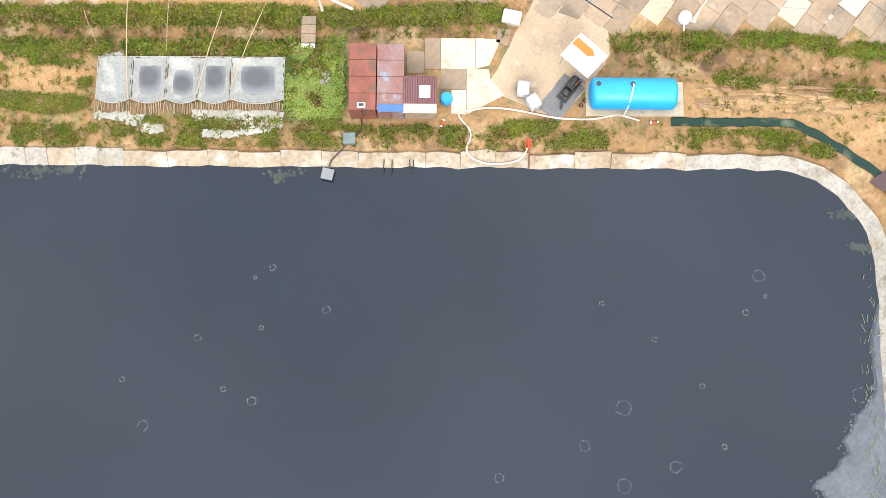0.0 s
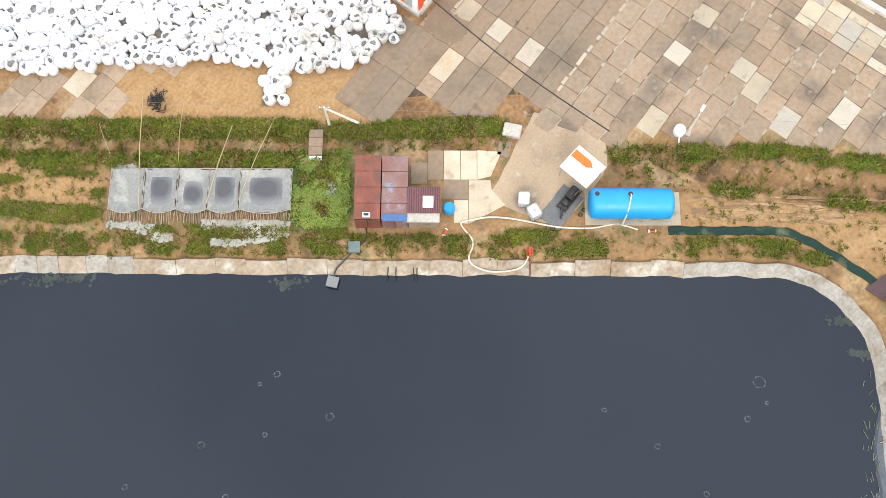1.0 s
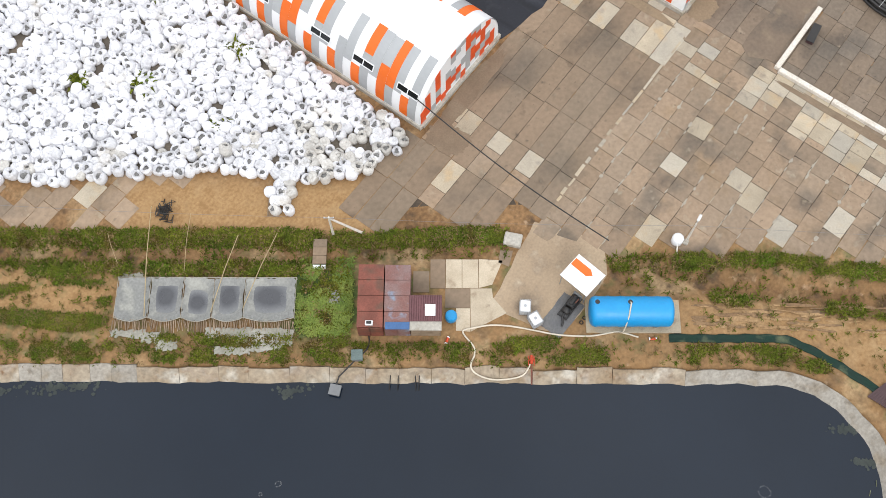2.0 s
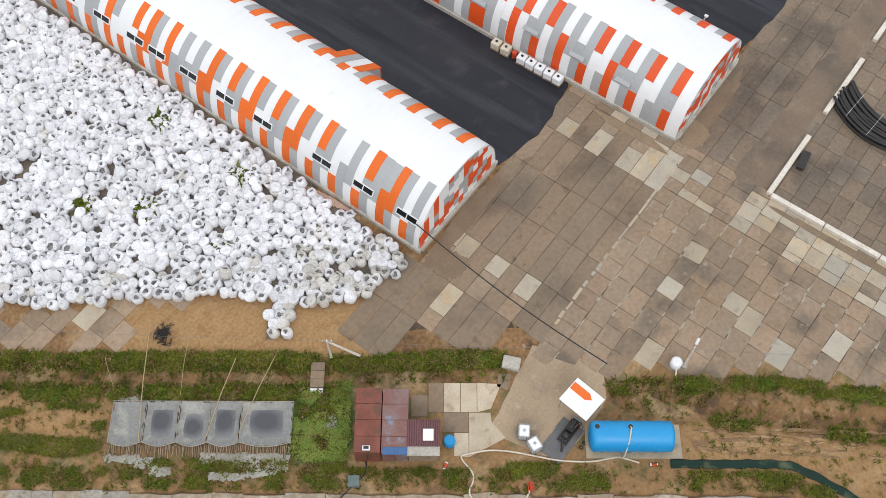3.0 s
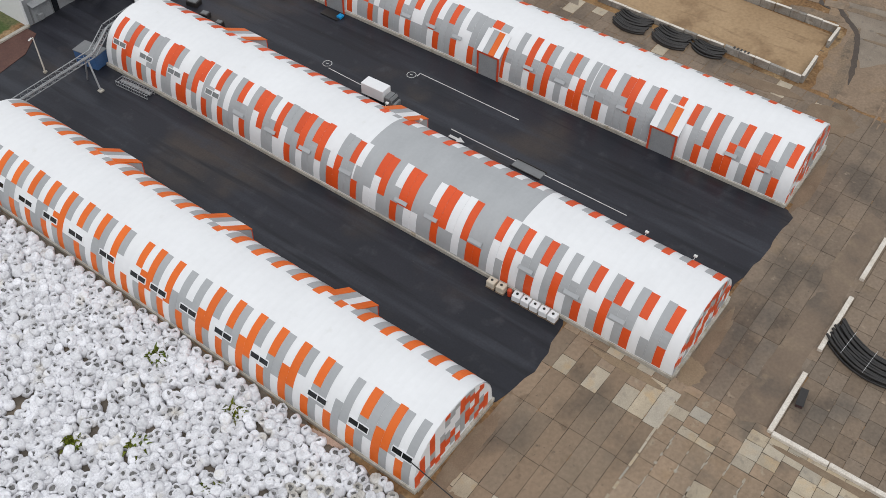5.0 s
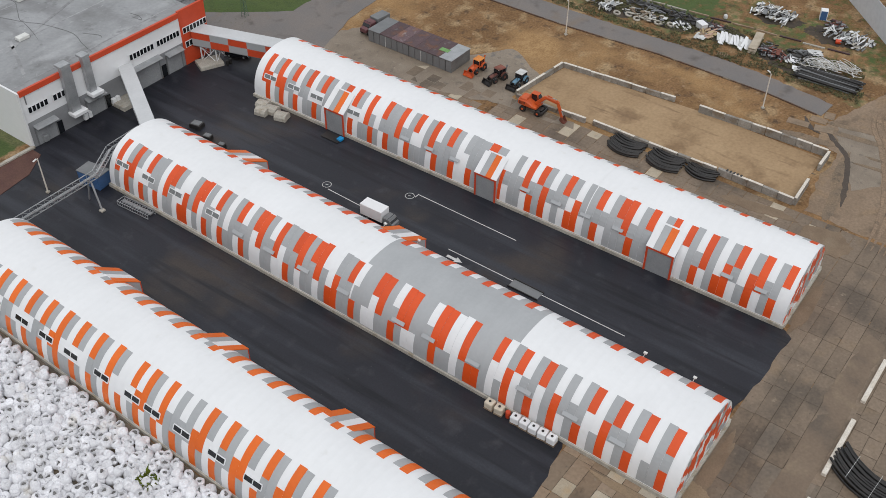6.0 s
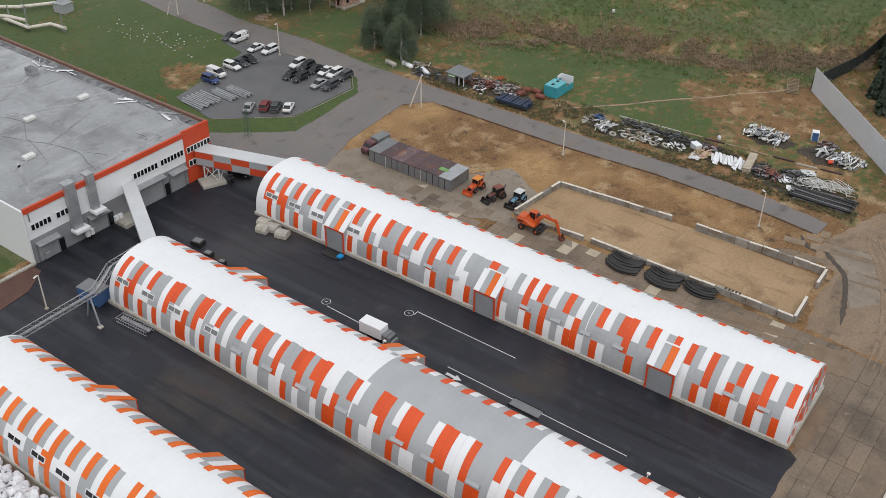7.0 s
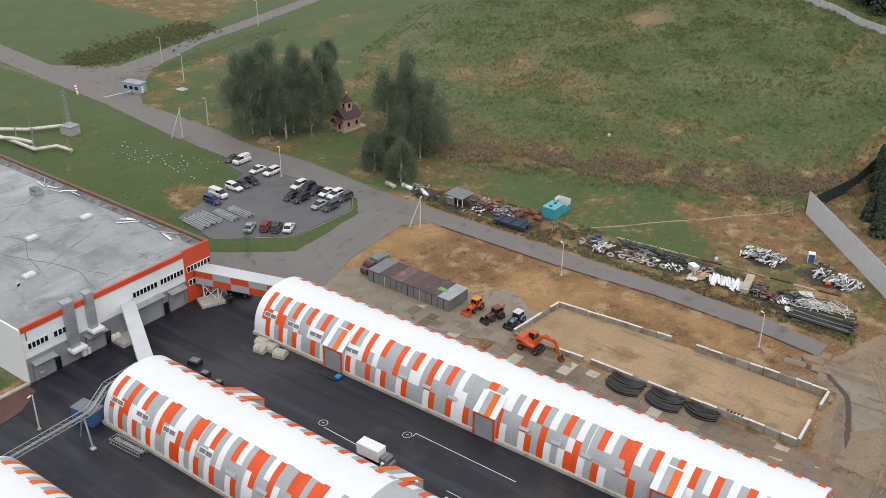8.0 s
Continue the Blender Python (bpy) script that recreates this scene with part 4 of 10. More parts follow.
def end_wall(root, arch, y, face, checker, seed):
    """A gable closed by sheets; face: -1 looks south, 1 north."""
    rng = random.Random(seed)
    b = Build()
    rim = [arch.at(0.005 + 0.99 * i / 40, -0.08) for i in range(41)]
    pts = [(rim[0][0], 0.0)] + rim + [(rim[-1][0], 0.0)]
    n = len(pts)
    vs = [(x, y, z) for x, z in pts] + [(x, y - face * 0.2, z) for x, z in pts]
    b.add(vs, [tuple(range(n)), tuple(range(n, 2 * n))] + [(i, (i + 1) % n, n + (i + 1) % n, n + i) for i in range(n)])
    part("gable_wall", b, WHITE if checker else GREY, root)
    if not checker:
        return
    x0, x1 = rim[0][0], rim[-1][0]
    w = 0.82
    xs = np.arange(x0 + 0.1, x1 - 0.3, w)
    prof = lambda x: float(np.interp(x, arch.x, arch.z)) - 0.12
    for i, x in enumerate(xs):
        z = 0.5 + (0.55 if i % 2 else 0.0)
        while True:
            h = 1.15
            top = min(prof(x + 0.02), prof(x + w - 0.02))
            if z + 0.3 > top:
                break
            r = rng.random()
            if r < 0.66:
                za, zb = min(z + h, prof(x + 0.02)), min(z + h, prof(x + w - 0.02))
                q = Build()
                yy, yb = y + face * 0.035, y - face * 0.02
                q.add([(x, yy, z), (x + w - 0.03, yy, z), (x + w - 0.03, yy, zb), (x, yy, za), (x, yb, z), (x + w - 0.03, yb, z), (x + w - 0.03, yb, zb), (x, yb, za)],
                      [(0, 1, 2, 3), (7, 6, 5, 4), (0, 4, 5, 1), (1, 5, 6, 2), (2, 6, 7, 3), (3, 7, 4, 0)])
                part("panel", q, ORANGE_DEEP if r < 0.4 else GREY, root)
            z += h


def plinth(root, x0, x1, y0, y1):
    b = Build()
    for x in (x0 + 0.05, x1 - 0.05):
        b.box((x, (y0 + y1) / 2, 0.2), (0.5, y1 - y0 + 0.5, 0.72), 0, 0.04)
    for y in (y0 - 0.1, y1 + 0.1):
        b.box(((x0 + x1) / 2, y, 0.2), (x1 - x0 - 0.46, 0.5, 0.72), 0, 0.04)
    part("plinth", b, CONCRETE, root, "stained concrete plinth")


def flank_window(root, arch, y, f, pane):
    """A twin window lying on the curved flank: frame, mullion and two panes."""
    x0, z0 = arch.at(f - 0.0165, 0.06)
    x1, z1 = arch.at(f + 0.0165, 0.06)
    up = Vector((x1 - x0, 0, z1 - z0))
    mid = Vector(((x0 + x1) / 2, y, (z0 + z1) / 2))
    nrm = Vector((-up.z, 0, up.x)).normalized()
    m = Matrix.Translation(mid) @ Matrix((Vector((0, 1, 0)), up.normalized(), nrm)).transposed().to_4x4()
    h, w = up.length, 2.5
    win = thing("window", m, "twin window with a white frame", "")
    win.parent = root
    b = Build()
    for c, s in (((0, h / 2, 0), (w, 0.09, 0.12)), ((0, -h / 2, 0), (w, 0.09, 0.12)), ((w / 2, 0, 0), (0.09, h - 0.1, 0.12)), ((-w / 2, 0, 0), (0.09, h - 0.1, 0.12)), ((0, 0, 0), (0.09, h - 0.1, 0.11))):
        b.box(c, s)
    part("frame", b, WHITE, win)
    for s in (-1, 1):
        part("pane", Build().box((s * w / 4, 0, -0.01), (w / 2 - 0.1, h - 0.1, 0.04)), pane, win)


def vestibule(root, arch, y0, y1, side, height, reach, shut):
    """A gate house that stands out of the flank: cheeks, a sloping roof with stripes and a shutter."""
    gate = thing("gate_house", (0, 0, 0), "projecting gate house with a roller shutter", "")
    gate.parent = root
    foot = arch.x[0] if side < 0 else arch.x[-1]
    x_out = foot + side * reach
    inner = 0.30 if side < 0 else 0.70
    xi, zi = arch.at(inner, -0.05)
    for y in (y0, y1):
        s = 0.06 if y == y0 else -0.06
        part("cheek", Build().add([(x_out, y, 0), (xi, y, 0), (xi, y, zi), (x_out, y, height), (x_out, y + s, 0), (xi, y + s, 0), (xi, y + s, zi), (x_out, y + s, height)],
             [(0, 1, 2, 3), (7, 6, 5, 4), (0, 4, 5, 1), (1, 5, 6, 2), (2, 6, 7, 3), (3, 7, 4, 0)]), WHITE if y == y1 else GREY, gate)
    n = 4
    w = (y1 - y0 + 0.2) / n
    for k in range(n):
        ya = y0 - 0.1 + k * w
        p, q = Vector((x_out + side * 0.12, ya + w / 2, height + 0.04)), Vector((xi, ya + w / 2, zi + 0.09))
        part("roof_sheet", Build().beam(p, q, w - 0.02, 0.1), (ORANGE, WHITE, GREY, ORANGE)[k] if side > 0 else (WHITE, ORANGE, GREY, WHITE)[k], gate)
    xs = x_out + side * 0.01
    part("shutter", Build().box((xs, (y0 + y1) / 2, height / 2 - 0.1), (0.06, y1 - y0 - 0.5, height - 0.3)), shut, gate, "grey ribbed roller shutter")
    b = Build()
    for y in (y0 + 0.12, y1 - 0.12):
        b.box((xs + side * 0.05, y, height / 2), (0.14, 0.26, height))
    b.box((xs + side * 0.05, (y0 + y1) / 2, height - 0.12), (0.14, y1 - y0 - 0.5, 0.24))
    part("gate_frame", b, RED, gate, "red steel gate frame")


def flood_lamp(root, x, y, z, dx):
    b = Build().tube([(x, y, z), (x + dx * 0.4, y, z + 0.25)], 0.04, 6).box((x + dx * 0.5, y, z + 0.3), (0.32, 0.42, 0.2), 0, 0.03)
    part("flood_lamp", b, LAMPGLASS, root, "small white flood lamp")


def hangar(name, x0, x1, y0, y1, height, label):
    root = thing(name, (0, 0, 0), label, "hangar", "striped hangars")
    return root, Arch(x0, x1, height)


H = 6.6
SHUT = mat("shutter_grey", (0.30, 0.31, 0.32), (0.26, 0.27, 0.28), 0.5, 0.5, 0.0, grain=0.08)
PANE_PALE = mat("dusty_glass", (0.22, 0.23, 0.23), (0.16, 0.17, 0.17), 0.6, 0.25, 0.0)

# the hangar beside the bags
X0, X1, Y0, Y1 = 36.9, 50.2, 30.4, 104.2
root, arch = hangar("hangar", X0, X1, Y0, Y1, H, "long white arched hangar with orange and grey stripes and dark windows")
shell(root, arch, Y0, Y1, WHITE)
cladding(root, arch, "a", FLANK_1, EDGES_1, (Y0, Y1), ORANGE, phase=2)
plinth(root, X0, X1, Y0, Y1)
end_wall(root, arch, Y0 - 0.02, -1, True, 4)
end_wall(root, arch, Y1 + 0.02, 1, False, 4)
for y in (32.3, 37.8, 43.2, 51.2, 56.5, 61.8, 66.5, 69.8, 75.0, 80.4, 85.0, 89.6, 95.0, 100.0):
    flank_window(root, arch, y, 0.178, GLASS)
for y in (46.2, 65.3, 84.2):
    vestibule(root, arch, y, y + 4.1, 1, 3.5, 0.6, SHUT)

# the hangar in the middle, with a grey stretch of skin
X0, X1, Y0, Y1 = 64.0, 77.6, 16.7, 107.0
root, arch = hangar("hangar", X0, X1, Y0, Y1, H, "long white arched hangar with a grey middle bay and orange stripes")
low = Arch(X0 + 0.12, X1 - 0.12, H - 0.12)
shell(root, arch, Y0, 39.0, WHITE)
shell(root, arch, 39.0, 61.4, GREY, "skin")
shell(root, arch, 61.4, 88.0, WHITE)
shell(root, low, 88.0, Y1, WHITE)
cladding(root, arch, "b", FLANK_2, EDGES_2, (Y0, 88.0), ORANGE_DEEP, grey=(39.0, 61.4))
cladding(root, low, "c", FLANK_2, EDGES_2, (88.0, Y1), ORANGE_DEEP)
plinth(root, X0, X1, Y0, Y1)
end_wall(root, arch, Y0 - 0.02, -1, True, 9)
end_wall(root, low, Y1 + 0.02, 1, False, 9)
for y in (86.0, 93.4, 99.0, 104.4):
    flank_window(root, low if y > 88 else arch, y, 0.195, PANE_PALE)
for y in (24.2, 30.0, 36.0, 43.0, 49.4, 53.9, 62.6, 69.3, 75.3, 80.9):
    x, z = arch.at(0.165, 0.12)
    part("awning", Build().box((0, 0, 0), (0.5, 1.9, 0.1), 0, 0.02, 0, pose(x - 0.05, y, z, 0, -38, 0)), GREY, root, "small grey vent awning")
vestibule(root, arch, 60.6, 65.0, 1, 3.8, 1.0, SHUT)
vestibule(root, low, 89.2, 93.6, 1, 3.8, 1.0, SHUT)
for y in (21.4, 27.6, 60.4, 66.0):
    flood_lamp(root, arch.at(0.80)[0], y, arch.at(0.80)[1], 1)

# the hangar by the machines
X0, X1, Y0, Y1 = 95.4, 108.8, 17.8, 107.6
root, arch = hangar("hangar", X0, X1, Y0, Y1, H, "long white arched hangar with orange stripes and three gate houses")
low = Arch(X0 + 0.08, X1 - 0.08, H - 0.1)
gates = ((32.9, 36.8), (60.3, 63.9), (88.3, 92.1))
root.matrix_basis = pose(95.2, 17.8, 0, 0, 0, 0.95) @ pose(-95.2, -17.8, 0)
shell(root, arch, Y0, 46.6, WHITE)
shell(root, low, 46.6, Y1, WHITE)
cladding(root, arch, "d", FLANK_3, EDGES_3, (Y0, 46.6), ORANGE_DEEP, gates)
cladding(root, low, "e", FLANK_3, EDGES_3, (46.6, Y1), ORANGE_DEEP, gates)
plinth(root, X0, X1, Y0, Y1)
end_wall(root, arch, Y0 - 0.02, -1, True, 14)
end_wall(root, low, Y1 + 0.02, 1, False, 14)
for a, b_ in gates:
    vestibule(root, arch, a, b_, -1, 4.0, 0.2, SHUT)
for y in (87.2, 94.6, 99.4, 104.4):
    flank_window(root, low, y, 0.185, PANE_PALE)
for y in (21.5, 26.0, 41.5, 46.4, 51.0, 56.0, 68.0, 72.6, 77.0):
    x, z = arch.at(0.165, 0.12)
    part("awning", Build().box((0, 0, 0), (0.5, 1.6, 0.1), 0, 0.02, 0, pose(x - 0.05, y, z, 0, -38, 0)), GREY, root, "small grey vent awning")


# ---- factory building ----
def factory():
    root = thing("factory_building", (0, 0, 0), "flat-roofed white and grey factory with orange bands", "building")
    x0, x1, y0, y1, h = 63.3, 99.6, 124.0, 215.0, 9.1
    part("wall", Build().box(((x0 + x1) / 2, y0 + 0.15, 2.15), (x1 - x0, 0.3, 4.3)), mat("lower_wall_grey", (0.27, 0.275, 0.285), (0.235, 0.24, 0.25), 0.4, 0.5, 0.0, grain=0.05), root, "grey lower wall")
    part("wall", Build().box(((x0 + 93.9) / 2, y0 + 0.15, 6.7), (93.9 - x0, 0.3, 4.8)), WHITE, root, "white upper wall")
    part("wall", Build().box(((93.9 + x1) / 2, y0 + 0.1, 5.0), (x1 - 93.9, 0.4, 10.0)), BAND, root, "orange corner wall")
    part("wall", Build().box((x0 - 0.1, (y0 + y1) / 2, 4.75), (0.3, y1 - y0, 9.5)), WHITE, root, "white side wall")
    part("wall", Build().box((x1 + 0.1, (y0 + y1) / 2 + 0.2, 4.75), (0.3, y1 - y0, 9.5)), mat("brick_parapet", (0.25, 0.13, 0.085), (0.2, 0.11, 0.075), 0.7, 0.9, 0.02), root, "brown brick side wall")
    part("wall", Build().box(((x0 + x1) / 2, y1, 4.7), (x1 - x0 - 0.6, 0.3, 9.4)), WHITE, root)
    part("roof", Build().box(((x0 + x1) / 2, (y0 + y1) / 2, h - 0.15), (x1 - x0 - 0.2, y1 - y0 - 0.3, 0.3)), ROOF, root, "grey patched roof membrane")
    b = Build()
    b.box(((x0 + 93.9) / 2, y0 + 0.0, 9.35), (93.9 - x0, 0.42, 0.9), 0, 0.02)
    part("parapet", b, BAND, root, "orange parapet band")
    part("parapet", Build().box((x1 + 0.1, (y0 + y1) / 2, 9.62), (0.5, y1 - y0, 0.24)), mat("parapet_cap", (0.22, 0.12, 0.09), None, 0.8, 0.7, 0.0), root)
    seam = Build()
    rng = random.Random(2)
    for k in range(8):
        y = y0 + 3 + k * 11
        seam.box(((x0 + x1) / 2, y, h + 0.012), (x1 - x0 - 1, 0.25, 0.02), rng.uniform(-2, 2))
    for x, y, l, a in ((80, 140, 22, 20), (88, 150, 18, -25), (72, 150, 20, 40), (92, 165, 20, 30), (78, 170, 26, -30), (70, 134, 12, 65)):
        seam.box((x, y, h + 0.022), (l, 0.5, 0.02), a)
    part("roof_seam", seam, mat("roof_patch", (0.20, 0.20, 0.205), (0.40, 0.40, 0.41), 0.2, 0.4, 0.0), root, "dark tarred roof seams")
    for x, y, s in ((93.0, 149.4, (2.0, 1.2, 0.6)), (82.0, 149.5, (2.0, 1.2, 0.6)), (88, 172, (2.2, 1.3, 0.6)), (78, 166, (2.0, 1.2, 0.6)), (74, 138, (2.0, 1.2, 0.6))):
        part("skylight", Build().box((x, y, h + s[2] / 2), s, 0, 0.08), LAMPGLASS, root, "pale roof light")
    vent = thing("roof_vent", pose(93.6, 165.7, h), "pale louvred roof vent", "")
    vent.parent = root
    part("base", Build().box((0, 0, 0.3), (1.6, 2.2, 0.6), 0, 0.03), STEEL, vent)
    for k in range(6):
        part("louvre", Build().box((0, -1.0 + 0.4 * k, 0.95), (1.5, 0.12, 0.75)), STEEL, vent)
    part("gutter", Build().box((x1 - 1.2, (y0 + y1) / 2, h + 0.012), (1.5, y1 - y0 - 1.0, 0.02)), mat("tarred_gutter", (0.085, 0.085, 0.09), (0.19, 0.19, 0.195), 0.4, 0.6, 0.0, stain=((0.28, 0.28, 0.285), 0.7, 0.4), grain=0.2), root, "dark tarred gutter strip")
    rng = random.Random(12)
    for k in range(16):
        y = rng.choice((rng.uniform(126, 133), rng.uniform(136, 150), rng.uniform(160, 170)))
        x = x1 - rng.uniform(1.0, 3.4)
        a = rng.gauss(0, 0.35)
        l = rng.uniform(1.2, 4.4)
        part("torn_sheet", Build().beam((x - math.sin(a) * l / 2, y - math.cos(a) * l / 2, h + 0.06 + 0.012 * k), (x + math.sin(a) * l / 2, y + math.cos(a) * l / 2, h + 0.09 + 0.012 * k), rng.uniform(0.15, 0.5), 0.03), WHITE if k % 3 else STEEL, root, "torn pale roof sheet")
    tar = mat("roof_tar", (0.12, 0.12, 0.122), (0.17, 0.17, 0.172), 0.8, 0.6, 0.0)
    seams = (((79.6, 154.8), (80.8, 150.2), (79.1, 146.6), (77.4, 143.1), (78.8, 139.6), (79.9, 133.3), (78.8, 129.4), (77.9, 125.5)),
             ((75.5, 148.4), (76.6, 145.2), (77.3, 142.9)), ((77.3, 142.6), (76.6, 139.7), (75.1, 135.2)), ((80.8, 132.1), (82.1, 129.3), (81.7, 128.2)),
             ((89.9, 131.4), (90.2, 129.4), (89.6, 127.9), (89.3, 129.9)))
    for k, pts in enumerate(seams):
        part("tar_seam", ribbon(pts, 0.11, 60 + k, h + 0.035, 0.02), tar, root, "dark tar line on the membrane")
    for ax, bx, z in ((63.9, 67.4, 6.3), (68.3, 70.6, 6.3), (83.0, 88.0, 6.4), (88.6, 93.5, 6.4), (94.3, 99.5, 6.3), (94.4, 96.8, 3.7)):
        win = thing("window", (0, 0, 0), "band of small dark windows", "")
        win.parent = root
        n = max(3, round((bx - ax) / 0.74))
        part("frame", Build().box(((ax + bx) / 2, y0 - 0.13, z), (bx - ax, 0.08, 1.15)), WHITE, win)
        for k in range(n):
            c = ax + (k + 0.5) * (bx - ax) / n
            part("pane", Build().box((c, y0 - 0.185, z), ((bx - ax) / n - 0.2, 0.04, 0.9)), GLASS, win)
    for ax, bx, hh in ((64.2, 67.6, 3.0), (73.6, 76.8, 3.0), (83.2, 88.4, 3.9), (90.1, 93.1, 3.4)):
        door = thing("loading_door", (0, 0, 0), "roller loading door with a grey canopy", "")
        door.parent = root
        k = 0.0
        while k < hh - 0.1:
            part("slat", Build().box(((ax + bx) / 2, y0 - 0.06, k + 0.1), (bx - ax, 0.12, 0.185), 0, 0.02), SHUT, door)
            k += 0.2
        part("canopy", Build().beam(((ax + bx) / 2, y0, hh + 0.55), ((ax + bx) / 2, y0 - 1.2, hh + 0.25), bx - ax + 0.5, 0.07), STEEL, door)
        part("door_frame", Build().box((ax - 0.1, y0 - 0.05, hh / 2), (0.2, 0.16, hh)).box((bx + 0.1, y0 - 0.05, hh / 2), (0.2, 0.16, hh)).box(((ax + bx) / 2, y0 - 0.06, hh + 0.1), (bx - ax + 0.4, 0.2, 0.2)), DGREY, door)
    for x in (68.3, 77.6, 89.3):
        part("door", Build().box((x, y0 - 0.05, 1.1), (1.0, 0.1, 2.2), 0, 0.02), GLASS, root, "dark personnel door")
    for x, w, z0, z1 in ((71.2, 1.7, 2.9, 10.6), (74.9, 1.3, 4.6, 10.6)):
        duct = thing("duct", (0, 0, 0), "grey steel air duct", "")
        duct.parent = root
        part("riser", Build().box((x, y0 - 0.55, (z0 + z1) / 2), (w, 0.9, z1 - z0), 0, 0.05), STEEL, duct)
        part("cowl", Build().box((x, y0 - 0.2, z1 + 0.15), (w + 0.1, 1.6, 0.4), 0, 0.05), STEEL, duct)
        part("hood", Build().box((x + 0.2, y0 - 0.9, z0 - 0.3), (w + 0.9, 1.7, 0.6), 0, 0.08), WHITE, duct, "white duct hood")
    for x, w in ((72.6, 0.9), (73.4, 0.8), (78.2, 0.9), (79.0, 0.9), (65.2, 1.0)):
        part("wall_unit", Build().box((x, y0 - 0.5, 0.95), (w * 0.8, 0.6, 1.1), 0, 0.08), WHITE if x > 70 else STEEL, root, "pale wall unit")
    part("dock", Build().box((79.5, y0 - 1.6, 0.4), (3.2, 3.2, 0.75), 0, 0.05), CONCRETE, root)
    part("downpipe", Build().tube([(64.0, y0 - 0.1, 9), (64.0, y0 - 0.1, 7.4)], 0.1, 8), DGREY, root)
    part("kerb", Build().box((x0 - 6.6, 124.0, 0.2), (13, 0.6, 0.4), 0, 0.05), CONCRETE, root)


factory()


PALE = mat("pale_grey_sheet", (0.58, 0.59, 0.6), (0.53, 0.54, 0.55), 0.3, 0.45, 0.0, grain=0.04)


def gallery(name, p, q, w, h, label, bands):
    """A covered conveyor bridge between two buildings."""
    root = thing(name, (0, 0, 0), label, "bridge")
    p, q = Vector(p), Vector(q)
    part("roof", Build().beam(p + Vector((0, 0, h)), q + Vector((0, 0, h)), w + 0.2, 0.15, 0, 0.03), PALE, root)
    part("floor", Build().beam(p, q, w, 0.2), DGREY, root)
    d = (q - p)
    side = Vector((d.y, -d.x, 0)).normalized() * (w / 2)
    n = len(bands)
    for s in (-1, 1):
        for k, c in enumerate(bands):
            a, b_ = p + d * (k / n), p + d * ((k + 1) / n)
            for j in range(2):
                z = h * (0.25 + 0.5 * j)
                col = {"O": BAND, "G": GREY, "W": PALE}[c[j]]
                part("panel", Build().beam(a + side * s + Vector((0, 0, z)), b_ + side * s + Vector((0, 0, z)), 0.08, h / 2 - 0.02), col, root)
    return root


gal = gallery("conveyor_gallery", (97.0, 124.0, 3.2), (102.4, 107.6, 3.0), 2.8, 2.6, "covered gallery with orange and grey panels on steel legs", ["GO", "OG", "GO", "OG", "GO"])
win = thing("window", (0, 0, 0), "small gallery window band", "")
win.parent = gal
part("frame", Build().beam((98.35, 116.2, 5.15), (99.5, 113.4, 5.15), 0.12, 0.75), WHITE, win)
part("pane", Build().beam((98.36, 115.95, 5.15), (99.35, 113.6, 5.15), 0.18, 0.45), GLASS, win)
legs = Build()
for x, y in ((96.2, 122.4), (98.8, 123.2), (97.2, 119.8), (99.9, 120.9)):
    legs.beam((x, y, 0), (x, y, 3.2), 0.16, 0.16)
for a, b_ in (((96.2, 122.4), (97.2, 119.8)), ((98.8, 123.2), (99.9, 120.9)), ((96.2, 122.4), (98.8, 123.2)), ((97.2, 119.8), (99.9, 120.9))):
    legs.beam((*a, 0.3), (*b_, 3.0), 0.09, 0.09).beam((*a, 3.0), (*b_, 0.3), 0.09, 0.09)
part("leg_frame", legs, WHITE, gal, "white braced steel legs")
gal = gallery("conveyor_gallery", (82.0, 124.0, 4.2), (72.6, 107.2, 4.2), 2.1, 1.5, "plain white covered gallery above the asphalt", ["WW", "WW", "WW"])
single("concrete_plinth", Build().box((96.4, 120.9, 0.35), (4.2, 3.2, 0.7), -24, 0.08), CONCRETE, "pale concrete block under the gallery legs", "plinth")

# ---- things on the strip by the pond ----
def container(name, s, q, l, w, h, roof, wall, label, rz=0.0):
    """A steel box store: ribbed sides, corner posts, a lid with seams and a door end."""
    root = thing(name, strip(s, q, 0, rz), label, "container", "old containers")
    b = Build().box((0, 0, h / 2), (w - 0.12, l - 0.12, h - 0.1))
    n = int(l / 0.3)
    for k in range(n):
        y = -l / 2 + 0.2 + k * (l - 0.4) / (n - 1)
        for x in (-w / 2 + 0.04, w / 2 - 0.04):
            b.box((x, y, h / 2), (0.06, 0.14, h - 0.24))
    part("body", b, wall, root)
    b = Build()
    for x in (-1, 1):
        for y in (-1, 1):
            b.box((x * (w / 2 - 0.06), y * (l / 2 - 0.06), h / 2), (0.14, 0.14, h), 0, 0.02)
    part("corner_post", b, wall, root)
    m = 4
    for k in range(m):
        part("roof_sheet", Build().box((0, -l / 2 + (k + 0.5) * l / m, h + 0.015), (w + 0.04, l / m - 0.04, 0.07), 0, 0.015), roof, root)
    b = Build().box((-w / 4, -l / 2 - 0.02, h / 2), (w / 2 - 0.1, 0.06, h - 0.3)).box((w / 4, -l / 2 - 0.02, h / 2), (w / 2 - 0.1, 0.06, h - 0.3))
    part("door", b, wall, root)
    return root


box = container("storage_container", -6.55, 29.2, 6.06, 2.3, 2.55, RUST, RUST, "rusty red storage container beside a second one")
part("vent_box", Build().box((-0.05, -2.65, 2.72), (0.7, 0.42, 0.3), 0, 0.04), WHITE, box, "white vent box")
